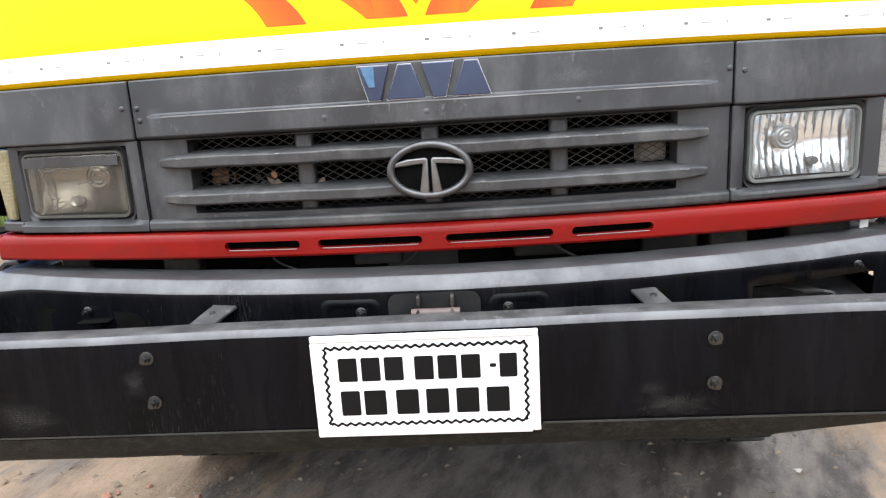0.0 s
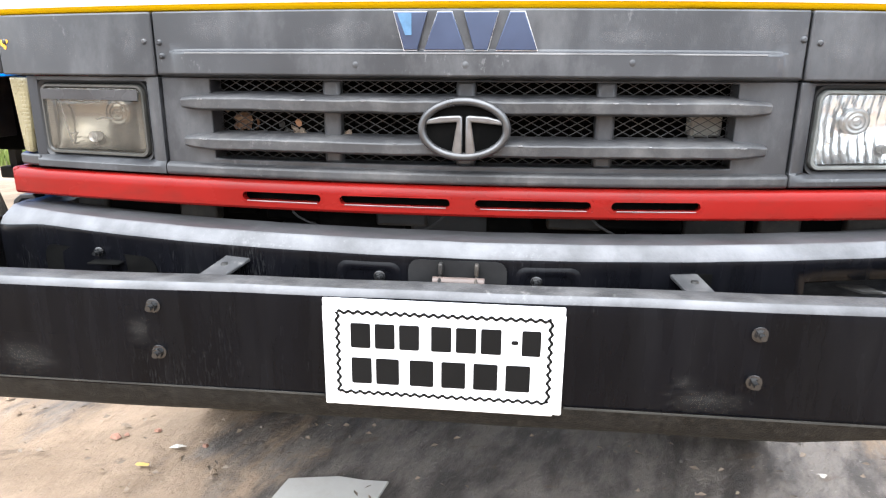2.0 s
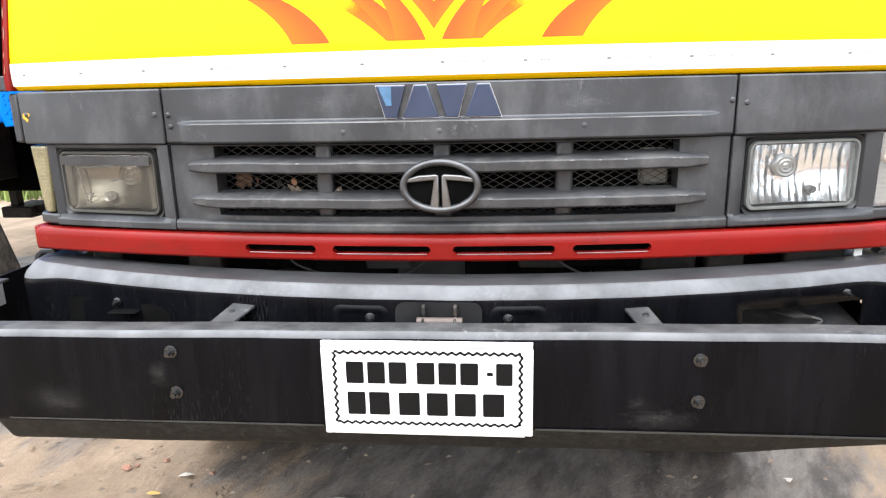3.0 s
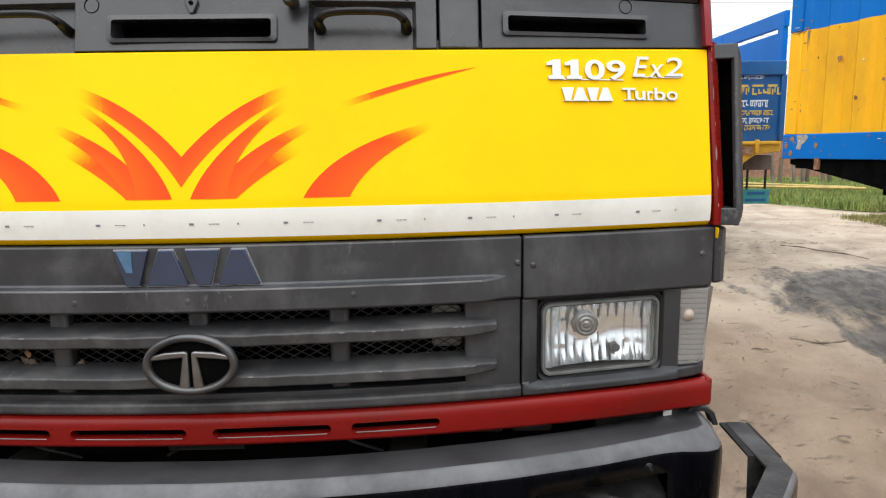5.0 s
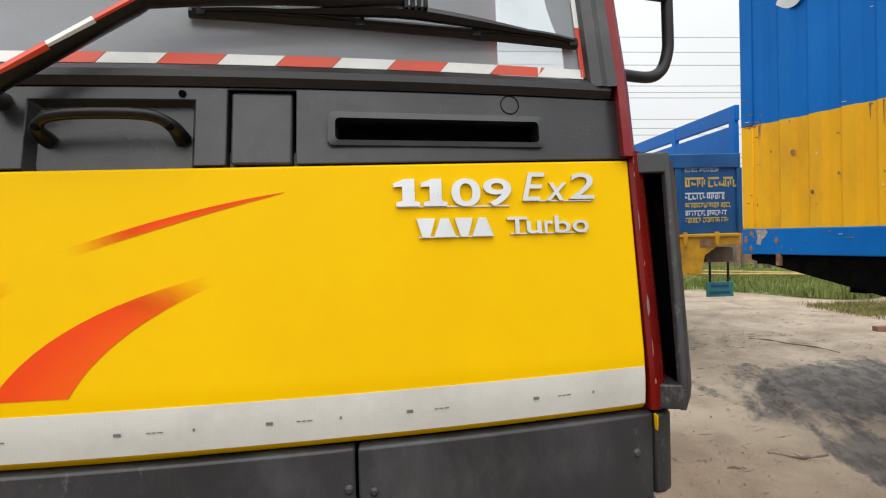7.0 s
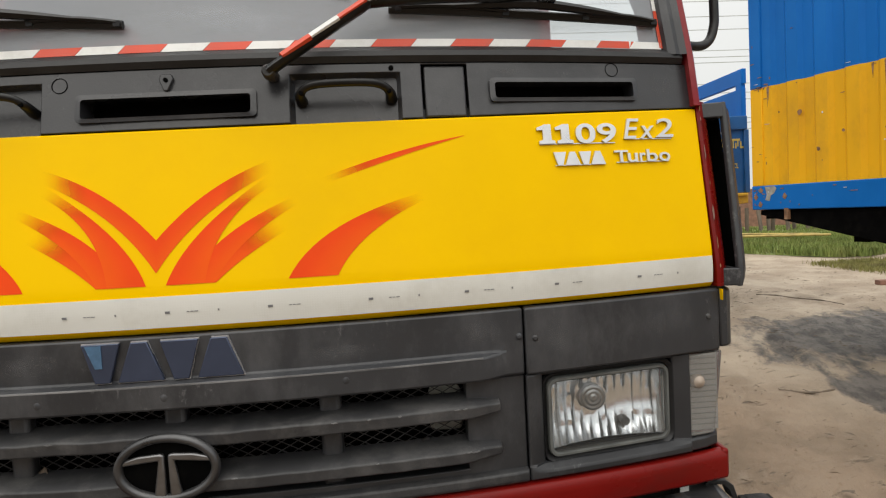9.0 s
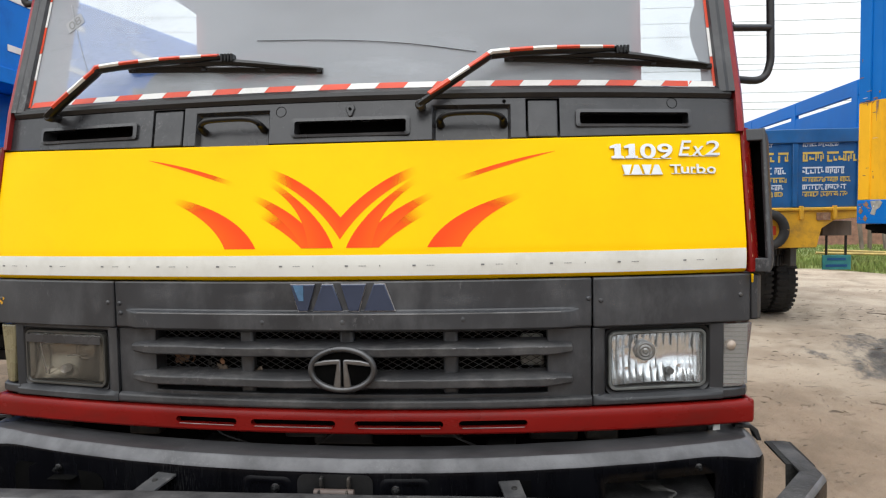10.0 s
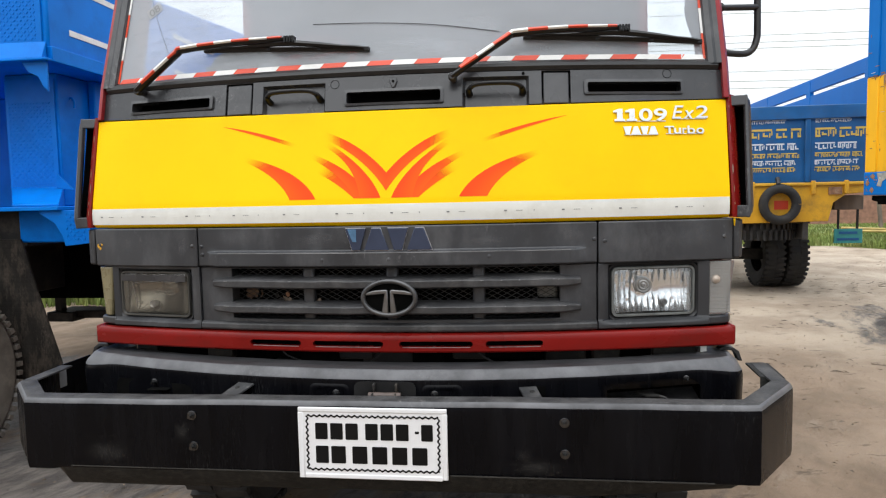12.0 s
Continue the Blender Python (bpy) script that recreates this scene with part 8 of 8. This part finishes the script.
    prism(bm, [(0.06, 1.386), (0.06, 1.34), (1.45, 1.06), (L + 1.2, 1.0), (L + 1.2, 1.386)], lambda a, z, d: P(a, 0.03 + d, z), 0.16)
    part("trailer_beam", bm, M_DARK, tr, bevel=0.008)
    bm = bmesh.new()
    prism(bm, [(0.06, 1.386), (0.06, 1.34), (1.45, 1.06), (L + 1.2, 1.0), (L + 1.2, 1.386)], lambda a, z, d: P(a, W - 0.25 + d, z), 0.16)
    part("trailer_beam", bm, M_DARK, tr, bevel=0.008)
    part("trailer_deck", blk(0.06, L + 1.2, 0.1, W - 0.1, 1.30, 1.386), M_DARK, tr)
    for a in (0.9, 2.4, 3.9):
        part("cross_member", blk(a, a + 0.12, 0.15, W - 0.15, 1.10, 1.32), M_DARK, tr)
    for a in (4.6, 5.9):
        for d in (0.18, W - 0.18):
            c = P(a, d, 0.5)
            bm = bmesh.new()
            lathe(bm, [(-0.13, 0.28), (-0.15, 0.4), (-0.12, 0.49), (0, 0.5), (0.12, 0.49), (0.15, 0.4), (0.13, 0.28), (0.1, 0.0)], (0, 0, 0), "x", 32)
            bmesh.ops.transform(bm, matrix=Matrix.Translation(c) @ Matrix.Rotation(ang, 4, "Z"), verts=bm.verts)
            part("trailer_tyre", bm, M_TYRE, tr)
        part("axle", blk(a - 0.06, a + 0.06, 0.2, W - 0.2, 0.44, 0.56), M_DARK, tr)
        part("hanger", blk(a - 0.2, a + 0.2, 0.3, 0.4, 0.5, 1.1), M_DARK, tr)


container()


# ---- verge, wall, wires and litter ----
def grass_blades(name, label, region, count, h0, h1, seed, base=0.0, material=None):
    rnd = random.Random(seed)
    verts, faces = [], []
    made = 0
    while made < count:
        x, y, ok = region(rnd)
        if not ok:
            continue
        made += 1
        a, h = rnd.uniform(0, math.pi), rnd.uniform(h0, h1)
        w = h * rnd.uniform(0.03, 0.07) + 0.004
        dx, dy = math.cos(a) * w, math.sin(a) * w
        lx, ly = rnd.uniform(-0.4, 0.4) * h, rnd.uniform(-0.4, 0.4) * h
        k = len(verts)
        verts += [(x - dx, y - dy, base), (x + dx, y + dy, base), (x + dx * 0.7 + lx * 0.4, y + dy * 0.7 + ly * 0.4, base + h * 0.6), (x - dx * 0.7 + lx * 0.4, y - dy * 0.7 + ly * 0.4, base + h * 0.6), (x + lx, y + ly, base + h)]
        faces += [(k, k + 1, k + 2, k + 3), (k + 3, k + 2, k + 4)]
    me = bpy.data.meshes.new(name)
    me.from_pydata(verts, [], faces)
    return tagged(linked(name, me, material or M_GRASS, smooth=0), label, "grass", kind="stuff")


def verge_edge(x):
    """Where the sand gives way to grass."""
    y = 16.2 - 0.1 * (x - 8) if x < 8.6 else max(13.0, 16.15 - 2.1 * (x - 8.6))
    return y + 0.45 * noise.noise(Vector((x * 0.9, 3, 1)))


def verge():
    verge_x = [-20 + 2 * k for k in range(13)] + [5.5 + 0.35 * k for k in range(20)] + [13 + 2 * k for k in range(17)]
    bm = bmesh.new()
    edge, rows = [], []
    for k in range(len(verge_x)):
        x = verge_x[k]
        y = verge_edge(x)
        rows.append([bm.verts.new((x, y, 0.0)), bm.verts.new((x, y + 0.5, 0.05)), bm.verts.new((x, y + 8, 0.15)), bm.verts.new((x, 60, 0.3))])
    for a, c in zip(rows, rows[1:]):
        for i in range(3):
            bm.faces.new((a[i], a[i + 1], c[i + 1], c[i]))
    tagged(part("grass_verge", bm, M_GRASS), "green grass verge at the edge of the yard", "grass", kind="structure")

    def far_region(r):
        x, y = r.uniform(6.5, 18), 12.5 + 12 * r.random() ** 1.6
        return x, y, y > verge_edge(x) - 0.35 * r.random() and r.random() < 0.35 + 0.65 * (noise.noise(Vector((x * 0.9, y * 0.9, 0))) > -0.1)

    grass_blades("grass", "tufts of green grass on the verge", far_region, 70000, 0.05, 0.26, 5, 0.02)

    def left_region(r):
        x, y = r.uniform(-8, -2.5), r.uniform(9, 14)
        return x, y, True

    grass_blades("grass_strip", "yellow-green grass beyond the lorries", left_region, 5000, 0.1, 0.5, 6)

    def beyond_region(r):
        x, y = r.uniform(-11.0, -5.0), r.uniform(6.2, 11.0)
        return x, y, y > 6.6 + 0.5 * noise.noise(Vector((x * 1.3, 5, 2)))

    grass_blades("grass_bank", "yellow-green grass beyond the tipper lorry", beyond_region, 16000, 0.08, 0.3, 8)

    def near_region(r):
        x, y = r.uniform(8.6, 13.0), r.uniform(9.0, 12.2)
        inside = min(1.0, max(0.0, (x - 8.7) * 1.5)) * min(1.0, max(0.0, (12.2 - y) * 1.4)) * min(1.0, max(0.0, (y - 9.0) * 1.6))
        return x, y, r.random() < inside * (0.35 + 0.65 * (noise.noise(Vector((x * 1.1, y * 1.1, 9))) > -0.05))

    grass_blades("grass_patch", "dry olive grass patch beside the container", near_region, 22000, 0.02, 0.10, 7, material=M_DRYGRASS)


verge()


def brick_wall():
    tagged(part("boundary_wall", boxes(((-30, 25.0, 0), (45, 25.25, 1.75))), M_BRICK), "low weathered brick boundary wall", "wall", kind="structure")
    # unseen wall added behind the camera to hold back low sky light
    tagged(part("boundary_wall", boxes(((-40, -18.3, 0), (40, -18.0, 3.0))), M_BRICK), "plain unseen brick wall added behind the camera", "wall", kind="structure")
    t = thing("timber_stack", (14.5, 21.5, 0), "stack of weathered timber posts on the verge", "timber")
    rnd = random.Random(3)
    for k in range(12):
        x = 12.5 + 0.35 * k
        bm = bmesh.new()
        tube(bm, [(x, 21.5 + rnd.uniform(-0.3, 0.3), 0.1), (x + rnd.uniform(-0.1, 0.1), 21.6, rnd.uniform(1.0, 1.7))], 0.07, 8)
        part("post", bm, M_WOOD, t)
    t = thing("bamboo_poles", (11.5, 17.4, 0.1), "yellow bamboo poles lying on the grass", "poles")
    for k in range(2):
        bm = bmesh.new()
        tube(bm, [(9.0 + 0.4 * k, 17.0 + 0.4 * k, 0.36 + 0.05 * k), (12.6, 16.6 + 0.5 * k, 0.26)], 0.035, 8)
        part("pole", bm, M_BAMBOO, t)


brick_wall()


def wires():
    t = thing("power_lines", (20, 40, 9), "thin power cables across the sky", "cable", kind="structure")
    for k, z in enumerate((6.3, 6.9, 7.4, 8.3, 9.0, 9.9, 10.8, 11.5, 12.3, 13.0, 14.3, 15.8)):
        bm = bmesh.new()
        pts = []
        for i in range(17):
            x = -60 + 10 * i
            s = (i - 8) / 8
            pts.append((x, 42 + 1.5 * (k % 3), z + 1.6 * s * s - 0.012 * x))
        tube(bm, pts, 0.030, 5)
        part("cable", bm, M_WIRE, t, smooth=60)
    for x in (-55, 98):
        bm = bmesh.new()
        tube(bm, [(x, 43, 0), (x, 43, 19)], 0.2, 8)
        part("pole", bm, M_WOOD, t)


wires()


def tree(at, h, seed):
    t = thing("tree", at, "distant green tree beyond the yard", "tree")
    rnd = random.Random(seed)
    x, y, _ = at
    bm = bmesh.new()
    tube(bm, [(x, y, 0), (x + 0.1, y, h * 0.4), (x, y, h * 0.8)], [0.22, 0.15, 0.05], 8)
    for k in range(6):
        a = k * 1.1
        tube(bm, [(x, y, h * (0.4 + 0.05 * k)), (x + 0.14 * h * math.cos(a), y + 0.14 * h * math.sin(a), h * (0.6 + 0.05 * k))], [0.08, 0.02], 6)
    part("trunk", bm, M_BARK, t)
    verts, faces = [], []
    for k in range(4200):
        c = rnd.randrange(16)
        r2 = random.Random(seed * 100 + c)
        cc = Vector((x + r2.uniform(-0.14, 0.14) * h, y + r2.uniform(-0.14, 0.14) * h, h * r2.uniform(0.5, 0.98)))
        p = cc + Vector((rnd.gauss(0, 0.045), rnd.gauss(0, 0.045), rnd.gauss(0, 0.04))) * h
        s = 0.17
        d1 = Vector((rnd.uniform(-1, 1), rnd.uniform(-1, 1), rnd.uniform(-1, 1))).normalized() * s
        d2 = Vector((rnd.uniform(-1, 1), rnd.uniform(-1, 1), rnd.uniform(-1, 1))).normalized() * s
        i = len(verts)
        verts += [p, p + d1, p + d1 + d2, p + d2]
        faces.append((i, i + 1, i + 2, i + 3))
    me = bpy.data.meshes.new("crown")
    me.from_pydata([tuple(v) for v in verts], [], faces)
    linked("crown", me, M_TREE, t, smooth=0)


tree((10.3, 36, 0), 7.9, 3)


def litter():
    rnd = random.Random(12)
    verts, faces = [], []
    for k in range(2600):
        x, y = rnd.uniform(-3, 9), rnd.uniform(-0.8, 12)
        a, s = rnd.uniform(0, 6.3), rnd.uniform(0.004, 0.02) * rnd.uniform(0.4, 1)
        i = len(verts)
        for q in range(5):
            b2 = a + q * 1.256
            verts.append((x + s * math.cos(b2) * rnd.uniform(0.6, 1.2), y + s * math.sin(b2) * rnd.uniform(0.6, 1.2), 0.004))
        verts.append((x, y, 0.004 + s * 0.8))
        faces += [(i + q, i + (q + 1) % 5, i + 5) for q in range(5)]
    me = bpy.data.meshes.new("grit")
    me.from_pydata(verts, [], faces)
    tagged(linked("grit", me, M_EARTH, smooth=0), "loose grit and crumbs of earth", "grit", kind="stuff")
    # dark chips, twig ends and leaf crumbs
    verts, faces = [], []
    spots = [(rnd.uniform(1.2, 8), rnd.uniform(0, 9)) for k in range(45)]
    for k in range(1350):
        if k < 600:
            x, y = rnd.uniform(-2.5, 9), rnd.uniform(-0.9, 12)
        elif k < 850:
            x, y = rnd.uniform(-1.8, 1.8), rnd.uniform(-0.2, 1.0)
        else:
            cx, cy = spots[k % 45]
            x, y = cx + rnd.gauss(0, 0.30), cy + rnd.gauss(0, 0.12)
        a, ln, w = rnd.uniform(0, 6.3), (rnd.uniform(0.01, 0.06) * (0.6 + 0.08 * y) if y > 2 else rnd.uniform(0.004, 0.018)), rnd.uniform(0.003, 0.008)
        dx, dy = math.cos(a) * ln, math.sin(a) * ln
        i = len(verts)
        verts += [(x - dx, y - dy, 0.012), (x - dy * w / ln, y + dx * w / ln, 0.02), (x + dx, y + dy, 0.014), (x + dy * w / ln, y - dx * w / ln, 0.012)]
        faces.append((i, i + 1, i + 2, i + 3))
    me = bpy.data.meshes.new("debris")
    me.from_pydata(verts, [], faces)
    tagged(linked("debris", me, M_TWIG, smooth=0), "scattered dry leaf and twig crumbs", "debris", kind="stuff")
    # scraps and leaves by the bumper
    for x, y, s, m, nm, lb, ct in ((-1.0, 0.515, 0.040, M_PAPER, "paper_scrap", "crumpled pale paper scrap on the earth", "litter"), (-1.06, 0.40, 0.034, M_LEAF, "dry_leaf", "dry yellow leaf lying on the earth", "leaf"),
                                   (1.12, 0.60, 0.020, M_PAPER, "paper_scrap", "crumpled pale paper scrap on the earth", "litter"), (1.9, 0.9, 0.03, M_PAPER, "paper_scrap", "crumpled pale paper scrap on the earth", "litter"),
                                   (-1.25, 0.62, 0.022, M_TWIG, "dry_leaf", "dry brown leaf lying on the earth", "leaf"), (2.6, 1.9, 0.04, M_TWIG, "dry_leaf", "dry brown leaf lying on the earth", "leaf")):
        bm = bmesh.new()
        ring = []
        c = bm.verts.new((x, y, 0.016))
        for k in range(9):
            a = 2 * math.pi * k / 9
            rr = s * rnd.uniform(0.5, 1.1)
            ring.append(bm.verts.new((x + rr * math.cos(a), y + rr * 0.35 * math.sin(a), 0.001 + rnd.uniform(0, 0.012))))
        for k in range(9):
            bm.faces.new((c, ring[k], ring[(k + 1) % 9]))
        ob = part(nm, bm, m, smooth=0)
        md = ob.modifiers.new("sheet", "SOLIDIFY")
        md.thickness = 0.001
        tagged(ob, lb, ct, "paper scraps on the earth" if ct == "litter" else "dry leaves on the earth")
    for pts in ([(5.7, 8.3), (5.86, 7.95), (5.99, 7.69), (6.13, 7.35), (6.23, 6.99)], [(3.3, 3.6), (3.42, 3.5), (3.6, 3.47)]):
        bm = bmesh.new()
        line = [Vector((x + rnd.uniform(-0.03, 0.03), y + rnd.uniform(-0.03, 0.03), rnd.uniform(0.008, 0.035))) for x, y in pts]
        tube(bm, curve_points(line, 3), [0.011 * rnd.uniform(0.3, 1.0) for k in range(3 * len(line) - 2)], 6)
        for p in line[1:-1]:
            tube(bm, [p, p + Vector((rnd.uniform(-0.12, 0.12), rnd.uniform(-0.08, 0.08), 0.01))], [0.005, 0.002], 5)
        tagged(part("twig", bm, M_TWIG), "dry crooked twig lying on the earth", "twig", "twigs on the sand")
    ob = part("brick", boxes(((7.85, 8.5, 0.0), (8.1, 8.62, 0.075))), M_BRICK, bevel=0.006)
    tagged(ob, "single red brick lying on the sand", "brick")
    # pale sheet of board under the front of the lorry
    bm = bmesh.new()
    prism(bm, [(-0.60, 0.20), (-0.566, 0.385), (-0.41, 0.412), (-0.33, 0.400), (-0.250, 0.405), (-0.29, 0.20)], lambda u, v, d: (u, v, 0.003 + d + 0.01 * noise.noise(Vector((u * 9, v * 9, 0)))), 0.008)
    tagged(part("cardboard_sheet", bm, M_BOARD, bevel=0.002), "pale grey sheet of torn cardboard lying on the earth", "cardboard")
    # broken red crumbs of brick
    for x, y, s in ((-1.253, 0.553, 0.022), (-1.22, 0.57, 0.012), (-0.913, 0.536, 0.014), (-1.125, 0.609, 0.015)):
        bm = bmesh.new()
        ring = [bm.verts.new((x + s * rnd.uniform(0.6, 1.2) * math.cos(a), y + s * rnd.uniform(0.5, 1) * math.sin(a), 0.001)) for a in (2 * math.pi * k / 7 for k in range(7))]
        top = [bm.verts.new((v.co.x * 0.6 + x * 0.4, v.co.y * 0.6 + y * 0.4, s * rnd.uniform(0.4, 0.7))) for v in ring]
        for k in range(7):
            bm.faces.new((ring[k], ring[(k + 1) % 7], top[(k + 1) % 7], top[k]))
        bm.faces.new(top)
        bm.faces.new(ring[::-1])
        tagged(part("brick_crumb", bm, M_BRICK, smooth=0), "small crumb of broken red brick", "rubble", "brick crumbs on the earth")


litter()
